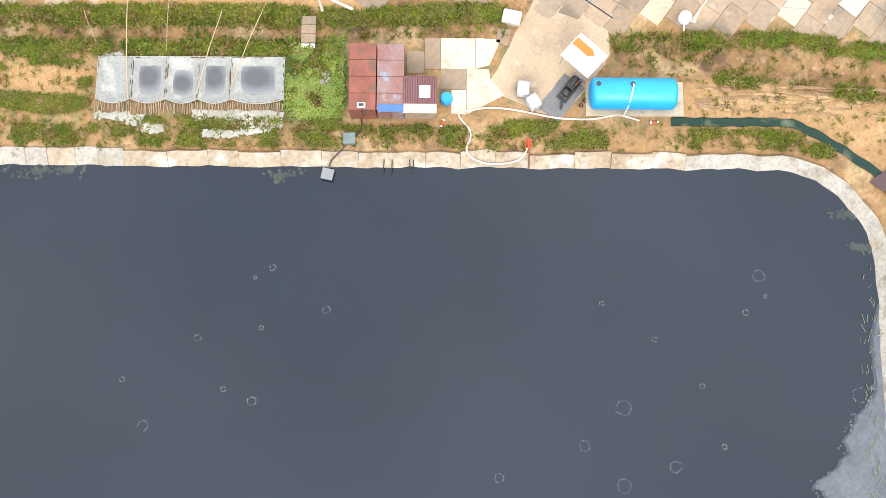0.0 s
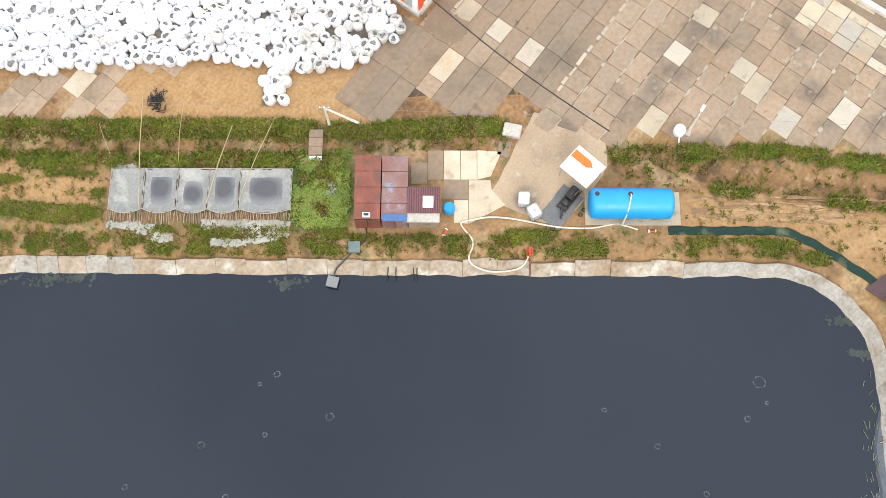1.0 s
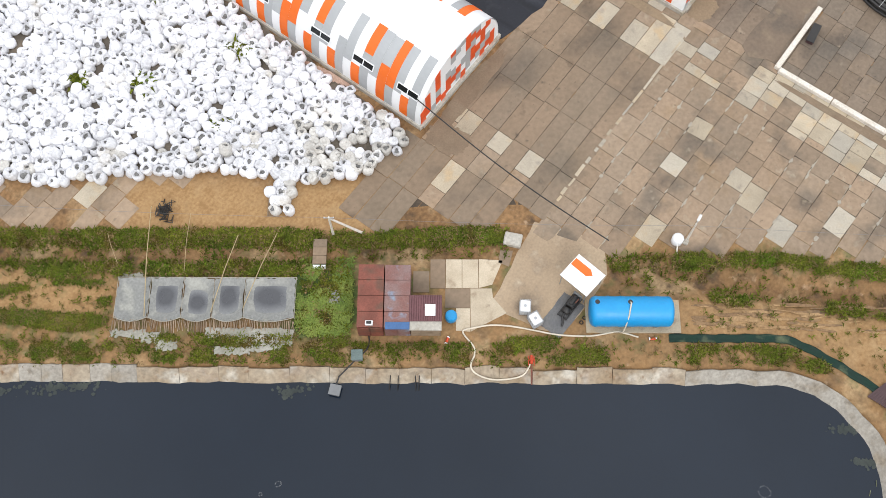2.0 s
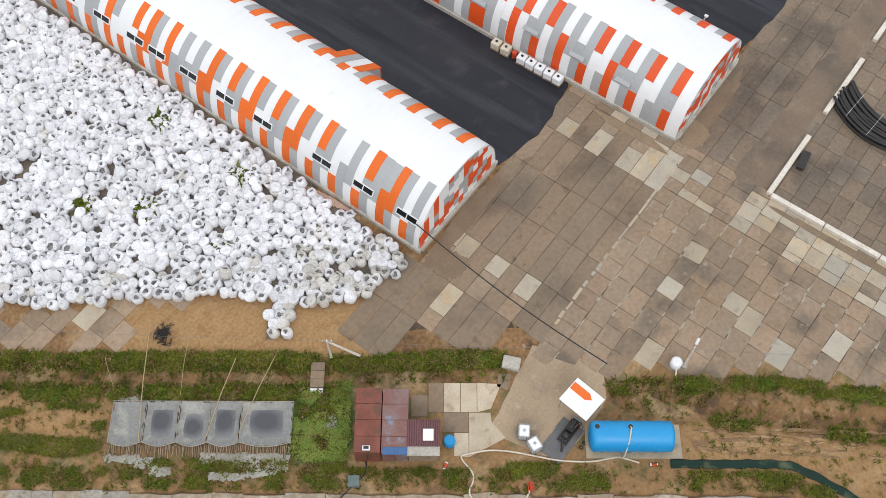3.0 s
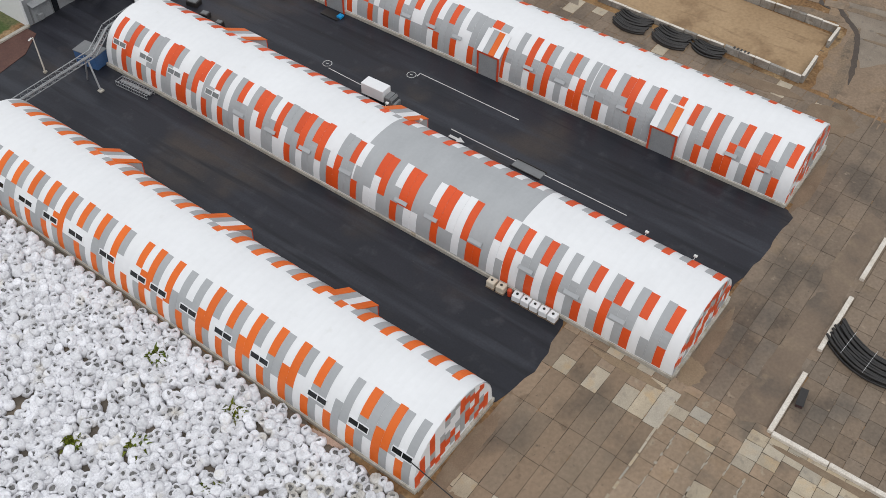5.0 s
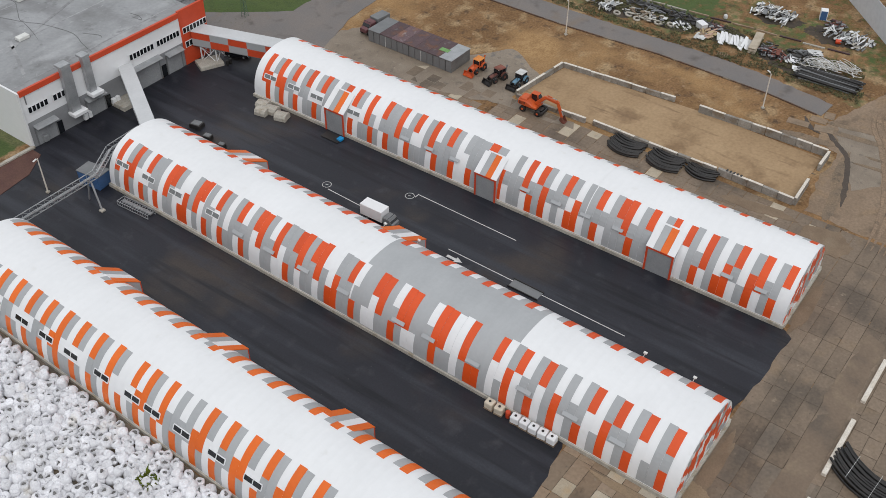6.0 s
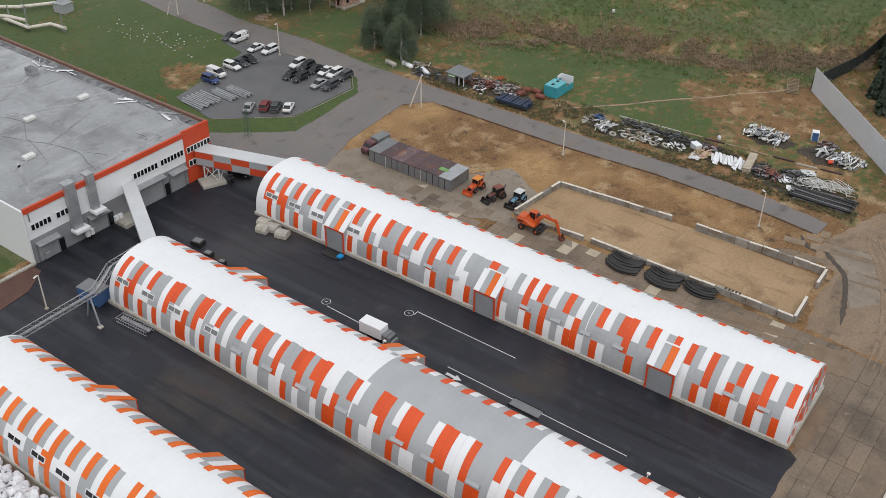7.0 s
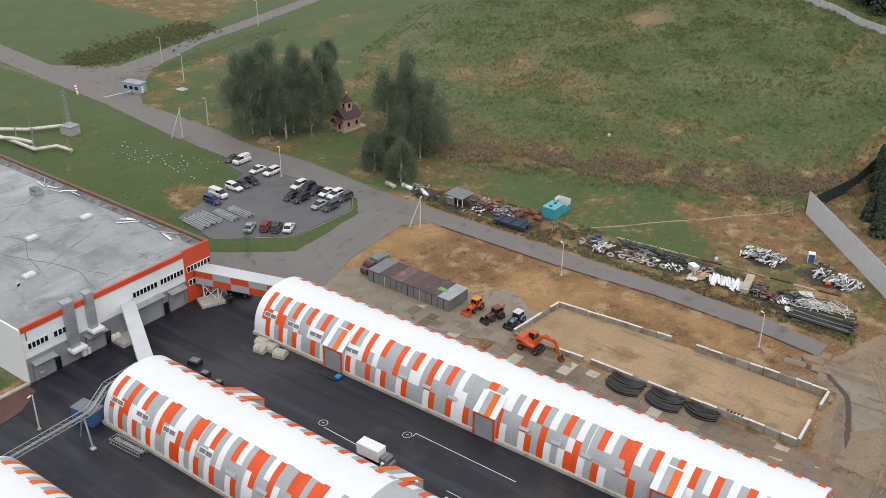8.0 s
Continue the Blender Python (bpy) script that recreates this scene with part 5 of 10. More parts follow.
part("vent_grille", Build().box((-0.05, -2.65, 2.89), (0.45, 0.25, 0.04)), BLACK, box)
box = container("storage_container", -4.12, 29.2, 6.0, 2.3, 2.5, RUST_BLUE, RUST_BLUE, "storage container with flaking blue and rusty roof")
part("tarp", Build().box((0.05, -2.85, 2.58), (2.2, 0.7, 0.06), 0, 0.02), BLUE_METAL, box, "blue tarpaulin strip")

shed = thing("lean_to_shed", strip(-1.55, 27.7), "small shed with a maroon ribbed roof and a white skylight", "shed")
part("wall", Build().box((0, 0.0, 1.2), (2.7, 3.0, 2.4)), WOOD, shed)
for k in range(14):
    part("roof_sheet", Build().box((-1.36 + k * 0.209, 0.3, 2.62), (0.17, 2.5, 0.08), 0, 0.03), MAROON, shed)
part("roof_sheet", Build().box((0, 0.3, 2.56), (2.95, 2.45, 0.06)), MAROON, shed)
part("skylight", Build().box((0.42, 0.1, 2.72), (0.95, 1.1, 0.08), 0, 0.03), WHITE, shed, "white skylight sheet")
part("eaves_sheet", Build().box((0, -1.35, 2.52), (2.9, 0.85, 0.05)), CONCRETE, shed, "pale lower roof sheet")

b = Build().tube([(0, 0, 0), (0, 0, 0.1), (0, 0, 0.45), (0, 0, 0.8), (0, 0, 0.9)], [0.5, 0.55, 0.58, 0.55, 0.5], 16)
barrel = thing("water_barrel", strip(0.75, 27.9), "bright blue plastic water barrel beside the shed", "barrel")
part("body", b, BLUE, barrel)
part("lid", Build().tube([(0, 0, 0.88), (0, 0, 0.95)], [0.44, 0.4], 16), BLUE, barrel)

# concrete pads by the sheds
PAD = mat("cast_pad_concrete", (0.54, 0.455, 0.34), (0.44, 0.36, 0.26), 0.5, 0.8, 0.02, rnd=0.08, stain=[((0.34, 0.26, 0.18), 0.8, 0.33), ((0.26, 0.21, 0.16), 1.6, 0.27)], fine=18.0, grain=0.12)
pads = thing("concrete_pads", (0, 0, 0), "pale cast concrete pads by the sheds", "pavement", kind="structure")
for poly, m in (([(-2.8, 30.4), (-1.3, 30.4), (-1.3, 32.5), (-2.8, 32.5)], SLAB), ([(-1.2, 30.8), (0.2, 30.8), (0.2, 33.7), (-1.2, 33.7)], SLAB), ([(0.25, 30.85), (1.75, 30.85), (1.75, 33.7), (0.25, 33.7)], PAD),
                ([(1.8, 30.85), (3.3, 30.85), (3.3, 33.7), (1.8, 33.7)], PAD), ([(3.35, 30.85), (4.6, 31.2), (5.6, 33.6), (3.35, 33.75)], PAD), ([(0.2, 28.9), (2.5, 28.9), (2.5, 30.8), (0.2, 30.8)], SLAB),
                ([(2.55, 26.6), (5.9, 28.4), (4.65, 29.9), (4.55, 30.8), (2.55, 30.8)], PAD), ([(1.2, 26.7), (2.5, 26.6), (2.5, 28.85), (1.2, 28.85)], PAD), ([(5.2, 33.4), (6.2, 33.0), (6.6, 34.6), (5.4, 34.7)], SLAB)):
    part("slab", Build().plate([W(*p) for p in poly], -0.1, 0.05), m, pads)
single("culvert_block", Build().box((0, 0, 0.3), (1.7, 1.3, 0.7), 0, 0.1), CONCRETE, "grey concrete block in the ditch's grass", "concrete block", m=strip(6.6, 35.6, 0, -12))

# blue tank on its pad
single("tank_pad", Build().box((0, 0, 0.05), (8.7, 3.2, 0.24), 0, 0.03), SLAB_PALE, "pale concrete pad under the blue tank", "pavement", kind="structure", m=strip(17.5, 28.1))
tank = thing("storage_tank", strip(17.1, 28.1, 0.17), "long bright blue horizontal plastic tank on a pad", "tank")
b = Build()
pts, rs = [], []
for x, r in ((-3.8, 0.55), (-3.72, 1.1), (-3.55, 1.33), (-3.4, 1.38)):
    pts.append((x, 0, 1.38)), rs.append(r)
for k in range(24):
    x = -3.2 + k * 6.4 / 23
    pts.append((x, 0, 1.38)), rs.append(1.38 if k % 4 else 1.42)
for x, r in ((3.4, 1.38), (3.55, 1.33), (3.72, 1.1), (3.8, 0.55)):
    pts.append((x, 0, 1.38)), rs.append(r)
part("body", b.tube(pts, rs, 32), BLUE, tank)
for x in (-3.2, -0.25):
    part("manhole", Build().tube([(x, 0.45, 2.6), (x, 0.45, 2.78)], [0.3, 0.3], 14), BLUE, tank)
    part("manhole_opening", Build().tube([(x, 0.45, 2.74), (x, 0.45, 2.8)], [0.22, 0.22], 14), BLACK, tank, "dark open manhole")
part("outlet_hose", Build().tube([(-0.25, 0.45, 2.7), (-0.2, 0.3, 3.0), (-0.3, -0.2, 2.85), (-0.4, -0.8, 2.55), (-0.55, -1.35, 1.7), (-0.6, -1.55, 0.4), (-0.7, -1.6, 0.0)], 0.07, 8), HOSE, tank, "cream hose out of the manhole")
for x in (-2.4, 0.0, 2.4):
    part("saddle", Build().box((x, 0, 0.12), (0.4, 2.2, 0.3), 0, 0.03), DGREY, tank)

# pump set under a signboard roof
canopy = thing("pump_canopy", strip(12.75, 31.25, 0, -42), "white flat canopy with an orange arrow on thin posts", "canopy")
part("roof", Build().box((0, 0, 2.5), (3.15, 2.75, 0.08), 0, 0.02), WHITE, canopy)
part("arrow", Build().plate([(-1.5, 0.1), (0.25, 0.1), (0.75, 0.5), (0.25, 0.9), (-1.5, 0.9)], 2.54, 2.556), ORANGE, canopy, "orange arrow shape")
for x in (-1.4, 1.4):
    for y in (-1.2, 1.2):
        part("post", Build().beam((x, y, 0), (x, y, 2.46), 0.07, 0.07), STEEL, canopy)
engine = thing("diesel_pump", strip(11.75, 29.0, 0.05, -38), "black greasy diesel pump set on a skid", "pump")
part("skid", Build().box((-0.45, 0, 0.12), (0.12, 2.6, 0.2)).box((0.45, 0, 0.12), (0.12, 2.6, 0.2)).box((0, 1.2, 0.12), (1.0, 0.14, 0.16)).box((0, -1.2, 0.12), (1.0, 0.14, 0.16)), BLACK, engine)
part("block", Build().box((0, 0.35, 0.62), (0.75, 1.2, 0.8), 0, 0.08).box((0, 0.4, 1.08), (0.35, 1.0, 0.2), 0, 0.05), BLACK, engine)
part("radiator", Build().box((0, 1.1, 0.65), (0.9, 0.2, 0.95), 0, 0.04), DGREY, engine)
part("pump_casing", Build().tube([(0, -0.4, 0.5), (0, -0.75, 0.5), (0, -0.95, 0.5)], [0.3, 0.42, 0.25], 14), BLACK, engine)
part("exhaust", Build().tube([(0.3, 0.6, 1.0), (0.35, 0.6, 1.5), (0.35, 0.1, 1.55)], 0.06, 8), RUST, engine, "rusty exhaust pipe")
part("intake_pipe", Build().tube([(0, -0.9, 0.5), (0.1, -1.4, 0.5), (0.4, -1.7, 0.3), (0.5, -2.0, 0.1)], 0.1, 8), BLACK, engine)
b = Build()
rng = random.Random(31)
n = 10
vs = [((i / n - 0.5) * 2.3 + rng.uniform(-0.04, 0.04), (j / n - 0.5) * 4.0 + rng.uniform(-0.05, 0.05), 0.06 + rng.uniform(0, 0.035)) for i in range(n + 1) for j in range(n + 1)]
fs = [(i * (n + 1) + j, (i + 1) * (n + 1) + j, (i + 1) * (n + 1) + j + 1, i * (n + 1) + j + 1) for i in range(n) for j in range(n)]
b.add(vs, fs, 0, True).add([(x, y, z - 0.03) for x, y, z in vs], fs)
single("rubber_sheet", b, mat("oily_sheet", (0.10, 0.10, 0.105), (0.15, 0.145, 0.14), 0.7, 0.45, 0.02), "oily dark grey sheet spread under the pump set", "sheet", m=strip(11.0, 28.2, 0, -38))


def ibc(s, q, rz):
    """A white liquid container in a cage on a pallet."""
    root = thing("liquid_container", strip(s, q, 0.03, rz), "white plastic liquid container in a steel cage on a pallet", "container", "white liquid containers")
    part("bottle", Build().box((0, 0, 0.66), (0.96, 1.14, 1.0), 0, 0.1), WHITE, root)
    part("cap", Build().tube([(0, 0, 1.14), (0, 0, 1.22)], 0.14, 12), STEEL, root, "grey screw cap")
    b = Build()
    for z in (0.25, 0.55, 0.85, 1.15):
        for x in (-0.5, 0.5):
            b.beam((x, -0.6, z), (x, 0.6, z), 0.03, 0.03)
        for y in (-0.6, 0.6):
            b.beam((-0.5, y, z), (0.5, y, z), 0.03, 0.03)
    for k in range(5):
        for s_ in (-1, 1):
            b.beam((-0.5 + k * 0.25, s_ * 0.6, 0.16), (-0.5 + k * 0.25, s_ * 0.6, 1.16), 0.025, 0.025).beam((s_ * 0.5, -0.6 + k * 0.3, 0.16), (s_ * 0.5, -0.6 + k * 0.3, 1.16), 0.025, 0.025)
    part("cage", b, STEEL, root)
    b = Build()
    for x in (-0.42, 0, 0.42):
        b.box((x, 0, 0.06), (0.12, 1.2, 0.12))
    b.box((0, 0, 0.14), (1.0, 1.2, 0.04))
    part("pallet", b, WOOD, root)
    return root


ibc(7.55, 28.75, -4)
ibc(8.45, 27.55, 30)
for x, y in ((13.05, 27.95), (12.75, 27.5)):
    single("rubber_ring", Build().tube([(0.16 * math.cos(a), 0.16 * math.sin(a), 0.05) for a in np.linspace(0, 6.28, 12)], 0.05, 6, caps=False), RUBBER, "small black rubber ring on concrete", "ring", m=strip(x, y, 0.03))

# hose, valve and pump floats
way = [(17.9, 26.1), (16.8, 26.45), (15.8, 26.6), (13.5, 26.2), (10.6, 26.3), (8.5, 26.7), (6.3, 27.1), (4.4, 27.2), (2.9, 26.95), (1.9, 26.7), (2.0, 26.2), (2.8, 25.2), (2.9, 24.4), (2.55, 23.5), (2.8, 22.9), (3.7, 22.45), (4.9, 22.25), (6.6, 22.4), (7.5, 22.8), (8.0, 23.7)]
fine = []
for k in range(len(way) - 1):
    for j in range(4):
        t = j / 4
        p = [way[max(k - 1, 0)], way[k], way[k + 1], way[min(k + 2, len(way) - 1)]]
        fine.append(tuple(0.5 * (2 * p[1][i] + (p[2][i] - p[0][i]) * t + (2 * p[0][i] - 5 * p[1][i] + 4 * p[2][i] - p[3][i]) * t * t + (3 * p[1][i] - p[0][i] - 3 * p[2][i] + p[3][i]) * t ** 3) for i in (0, 1)))
b = Build().tube([(*W(s, q), 0.1 if pond_sd(s, q) > 1.4 else 0.12 - 0.85 * (1.4 - pond_sd(s, q)) / 1.4) for s, q in fine], 0.085, 8)
single("pump_hose", b, HOSE, "long cream hose lying in loops on the bank", "hose")
valve = thing("hose_valve", strip(8.05, 23.9, 0), "red pipe stand holding the hose end", "valve")
part("frame", Build().beam((-0.25, -0.5, 0.1), (-0.25, 0.4, 0.1), 0.08, 0.08).beam((0.25, -0.5, 0.1), (0.25, 0.4, 0.1), 0.08, 0.08).beam((-0.3, 0, 0.15), (0.3, 0, 0.15), 0.1, 0.1), RED, valve)
part("body", Build().tube([(0, -0.4, 0.3), (0, 0.4, 0.3)], 0.13, 10).tube([(0, 0, 0.3), (0, 0, 0.7)], 0.06, 8), RED, valve)
part("wheel", Build().tube([(0.16 * math.cos(a), 0.16 * math.sin(a), 0.7) for a in np.linspace(0, 6.28, 12)], 0.025, 6, caps=False), RED, valve)
part("standpipe", Build().tube([(0, -0.5, 0.25), (0.05, -1.6, -0.6), (0.05, -2.0, -1.0)], 0.06, 8), RUST, valve)
coupling = thing("hose_coupling", strip(19.2, 25.95), "red and white hose coupling on the ground", "coupling")
part("body", Build().tube([(-0.25, 0, 0.12), (0.25, 0, 0.12)], 0.12, 10), RED, coupling)
part("collar", Build().tube([(-0.35, 0, 0.12), (-0.25, 0, 0.12)], 0.15, 10).tube([(0.25, 0, 0.12), (0.35, 0, 0.12)], 0.15, 10), WHITE, coupling)
copy_thing(coupling, strip(0.4, 25.75, 0, 70))
for s, q, z, a, lab in ((-7.75, 24.15, 0.1, 3, "grey green metal box on the bank"), (-9.75, 21.25, WATER_Z - 0.25, -12, "grey metal pump float at the water's edge")):
    box = thing("pump_box", strip(s, q, z, a), lab, "pump")
    part("body", Build().box((0, 0, 0.35), (0.95, 0.9, 0.7), 0, 0.05), DGREY, box)
    part("lid", Build().box((0, 0, 0.73), (1.05, 1.0, 0.06), 0, 0.02), mat("pale_green_metal", (0.13, 0.175, 0.165), None, 0.8, 0.6, 0.0) if z > 0 else DGREY, box)
for pts, lab in ((((-7.3, 24.3, 0.5), (-6.9, 24.8, 0.3), (-6.7, 25.6, 0.15), (-6.8, 26.2, 0.2)), "black suction hose"), (((-9.7, 21.6, -0.6), (-9.4, 22.4, -0.3), (-8.8, 22.9, 0.1), (-7.9, 23.8, 0.4)), "black suction hose")):
    single("suction_hose", Build().tube([(*W(s, q), z) for s, q, z in pts], 0.07, 8), BLACK, "black suction hose between the pump boxes", "hose")
for s, a in ((-4.1, 0.1), (-2.4, -0.05), (-4.9, 0.2), (-2.2, 0.1)):
    single("mooring_stake", Build().tube([(*W(s, 20.9), WATER_Z - 0.5), (*W(s + a, 22.4), 0.15)], 0.05, 6), BLACK, "dark thin stake leaning in the water", "stake")

# lined drain
b = Build()
line = [(20.7, 26.05), (25, 26.0), (29, 26.05), (31.4, 25.95), (33.3, 25.1), (36, 23.4), (38.9, 21.3), (42, 18.4), (46, 13.5)]
axis_ = []
for (s0, q0), (s1, q1) in zip(line, line[1:]):
    axis_ += [Vector((s0, q0)).lerp(Vector((s1, q1)), k / 6) for k in range(6)]
prof = ((-0.4, 0.1), (-0.3, 0.15), (-0.1, 0.05), (0.1, 0.05), (0.28, 0.16), (0.4, 0.10), (0.1, -0.2), (-0.1, -0.2))
vs = []
for k, p in enumerate(axis_):
    d = (axis_[min(k + 1, len(axis_) - 1)] - axis_[max(k - 1, 0)]).normalized()
    for o, z in prof:
        w = p + Vector((-d.y, d.x)) * (o + 0.05 * math.sin(p.x * 3.1 + o * 9))
        vs.append((*W(w.x, w.y), z + 0.02 * math.sin(p.x * 7 + o * 5)))
b.add(vs, [(k * 8 + i, k * 8 + (i + 1) % 8, k * 8 + 8 + (i + 1) % 8, k * 8 + 8 + i) for k in range(len(axis_) - 1) for i in range(8)], 0, True)
single("drain_liner", b, LINER, "dark green plastic liner of a shallow drain", "drain liner")
pile = thing("timber_wreck", strip(39.6, 20.6, 0, -40), "dark red brown timber heap at the drain's bend", "timber heap")
for k in range(9):
    part("board", Build().beam((-1.2 + 0.25 * k, -1.0, 0.1 + 0.05 * k), (-0.6 + 0.2 * k, 1.2, 0.2), 0.22, 0.06), BROWN, pile)
for k in range(4):
    single("float_stick", Build().tube([(*W(38.2 + 0.3 * k, 7.2 + 0.5 * k), WATER_Z + 0.05), (*W(40.0 + 0.2 * k, 8.0 + 0.4 * k), -0.4)], 0.05, 6), WOOD, "brown stick poking out of the shallows", "stick")

# settling basins under film
BASIN_WATER = [mat("silt_water", (c, c * 1.02, c * (1.02 + 0.007 * k)), (c * 0.86, c * 0.88, c * (0.9 + 0.006 * k)), 0.6, 0.25, 0.0, grain=0.08) for k, c in enumerate(np.linspace(0.205, 0.072, 14).tolist())]
basins = thing("settling_basins", strip(-22.0, 29.6), "row of five silt basins covered with dusty plastic film", "basin")
edges = (-8.35, -5.25, -2.15, 0.7, 3.6, 8.3)


def sheet(x0, x1, y0, y1, z, sag, seed, nx=14, ny=10, rag=0.1, bulge=0.0):
    r = random.Random(seed)
    bb = Build()
    vs = []
    for i in range(nx + 1):
        for j in range(ny + 1):
            u, v = i / nx, j / ny
            edge_ = min(u, 1 - u, v, 1 - v)
            e = rag if edge_ == 0 else 0.0
            vs.append((x0 + (x1 - x0) * u + r.uniform(-e, e), y0 + (y1 - y0) * v - bulge * math.sin(math.pi * u) * (1 - v) + r.uniform(-e, e), z - sag * min(edge_ * 5, 1) + r.uniform(-0.025, 0.025)))
    f_ = [(i * (ny + 1) + j, (i + 1) * (ny + 1) + j, (i + 1) * (ny + 1) + j + 1, i * (ny + 1) + j + 1) for i in range(nx) for j in range(ny)]
    bb.add(vs, f_, 0, True).add([(x, y, zz - 0.012) for x, y, zz in vs], f_, 0, True)
    return bb


for k in range(5):
    x0, x1 = edges[k] + 0.06, edges[k + 1] - 0.06
    part("film", sheet(x0, x1, -1.85, 2.0, 0.5, 0.32, 40 + k, bulge=0.4), FILM, basins, "grey dusty plastic film sagging in a frame")
    if k != 0:
        for step_, grow in enumerate(np.linspace(1.4, 0.62, 14).tolist()):
            cx, w, hgt = (x0 + x1) / 2 - 0.1, min((x1 - x0) * 0.345 * grow, (x1 - x0) * 0.475), 1.2 * grow
            cy = 0.25 if k != 2 else -0.35
            hgt *= 0.72 if k == 2 else 1
            rim = [(cx + w * (1 + 0.05 * math.sin(3 * a + k)) * math.copysign(abs(math.cos(a)) ** 0.85, math.cos(a)), cy + hgt * (1 + 0.06 * math.sin(2 * a + 2 * k)) * math.copysign(abs(math.sin(a)) ** 0.9, math.sin(a))) for a in np.linspace(0, 6.2832, 33)[:-1]]
            part("silt_pool", Build().plate(rim, 0.12, 0.2 + 0.005 * step_), BASIN_WATER[step_], basins, "grey silty water on the film")
b = Build()
b.beam((-8.4, 2.05, 0.5), (8.35, 2.05, 0.5), 0.05, 0.05)
for x0, x1 in zip(edges, edges[1:]):
    b.tube([(x0 + (x1 - x0) * t, -1.85 - 0.42 * math.sin(math.pi * t), 0.5) for t in np.linspace(0, 1, 9)], 0.035, 6)
for x in edges:
    b.beam((x, -1.85, 0.5), (x, 2.05, 0.5), 0.04, 0.04)
    for y in (-1.85, 2.05):
        b.beam((x, y, 0), (x, y, 0.55), 0.07, 0.07)
part("frame", b, mat("grey_rope", (0.40, 0.37, 0.31), (0.3, 0.27, 0.22), 1.0, 0.8, 0.0), basins, "pale rope and pole frame")
rng = random.Random(77)
x = -8.4
while x < 8.3:
    l = rng.uniform(0.55, 1.15)
    b = Build().tube([(x, -2.15 + rng.uniform(-0.1, 0.15), 0.42), (x + rng.uniform(-0.2, 0.2), -2.2 - l, rng.uniform(0.03, 0.2))], 0.045, 5)
    part("stake", b, WOOD, basins)
    x += rng.uniform(0.13, 0.24)
for i, (x0, x1, y0, y1) in enumerate(((-8.6, -5.4, -3.7, -3.0), (-5.6, -3.9, -4.2, -3.2), (-4.2, -2.3, -4.9, -4.0), (0.2, 3.2, -3.9, -2.7), (3.0, 8.3, -4.4, -2.8), (1.2, 4.4, -5.3, -4.6), (4.2, 7.2, -5.0, -4.2), (-8.0, -6.0, 2.1, 2.6))):
    single("torn_film", sheet(x0, x1, y0, y1, 0.16 + 0.04 * (i % 3), -0.05, 60 + i, 12, 5, 0.16), mat("torn_white_film", (0.33, 0.315, 0.27), (0.21, 0.2, 0.155), 0.6, 0.5, 0.02) if i == 0 else bpy.data.materials["torn_white_film"],
           "torn dirty white plastic film on the weeds", "plastic film", m=strip(-22.0, 29.6))
for s0, q0, s1, q1, r in ((-28.2, 39.0, -27.5, 27.8, 0.042), (-24.3, 38.3, -24.25, 32.2, 0.025), (-19.4, 36.6, -21.4, 28.2, 0.042), (-15.6, 36.9, -18.45, 28.6, 0.04), (-32.2, 36.6, -30.6, 33.0, 0.022)):
    single("long_pole", Build().tube([(*W(s0, q0), 0.25), (*W((s0 + s1) / 2, (q0 + q1) / 2), 0.85), (*W(s1, q1), 0.62)], r, 6), BAMBOO, "long pale wooden pole laid across the ditch", "pole")
single("plastic_scrap", sheet(-0.65, 0.65, -0.8, 0.8, 0.12, -0.08, 91, 8, 8, 0.25), FILM, "grey plastic scrap lying in lush weeds", "plastic film", m=strip(-10.1, 29.8))

# crossing, posts and lamps at the yard's edge
cross = thing("ditch_crossing", strip(-11.7, 34.5), "narrow concrete footbridge over the ditch", "footbridge")
for k in range(3):
    part("slab", Build().box((0, -0.9 + 0.85 * k, 0.12), (1.3, 0.82, 0.14), 0, 0.02), SLAB, cross)
part("step", Build().box((0, -1.65, 0.08), (1.2, 0.5, 0.1), 0, 0.02), WHITE, cross, "white painted step")


def strut_pole(m, h, reach, ang, label, lamp=False):
    """A concrete pole braced by a leaning second pole."""
    root = thing("utility_pole", m, label, "utility pole", "braced poles")
    part("pole", Build().tube([(0, 0, 0), (0, 0, h)], [0.14, 0.1], 8), WHITE_CONC, root)
    a = radians(ang)
    part("strut", Build().tube([(reach * math.cos(a), reach * math.sin(a), 0), (0.05 * math.cos(a), 0.05 * math.sin(a), h * 0.93)], [0.14, 0.1], 8), WHITE_CONC, root)
    part("cross_arm", Build().beam((-0.5, 0, h - 0.15), (0.5, 0, h - 0.15), 0.08, 0.08), STEEL, root)
    for x in (-0.42, 0.0, 0.42):
        part("insulator", Build().tube([(x, 0, h - 0.12), (x, 0, h + 0.08)], [0.05, 0.03], 8), WHITE, root)
    if lamp:
        part("lamp_head", Build().box((0.6, 0, h - 0.1), (0.7, 0.22, 0.14), 0, 0.05), LAMPGLASS, root)
    return root


def street_lamp(m, h, label):
    root = thing("street_lamp", m, label, "street lamp", "yard lamps")
    part("pole", Build().tube([(0, 0, 0), (0, 0, h * 0.5), (0, 0, h)], [0.12, 0.1, 0.08], 8), WHITE_CONC, root)
    part("arm", Build().tube([(0, 0, h - 0.2), (0.35, 0, h + 0.1)], 0.04, 6), STEEL, root)
    part("lamp_head", Build().box((0.6, 0, h + 0.12), (0.75, 0.28, 0.16), 0, 0.06), LAMPGLASS, root)
    part("base", Build().box((0, 0, 0.12), (0.5, 0.5, 0.3), 0, 0.05), CONCRETE, root)
    return root


strut_pole(strip(-10.5, 36.2), 4.2, 2.9, 3, "white utility pole with a leaning strut")
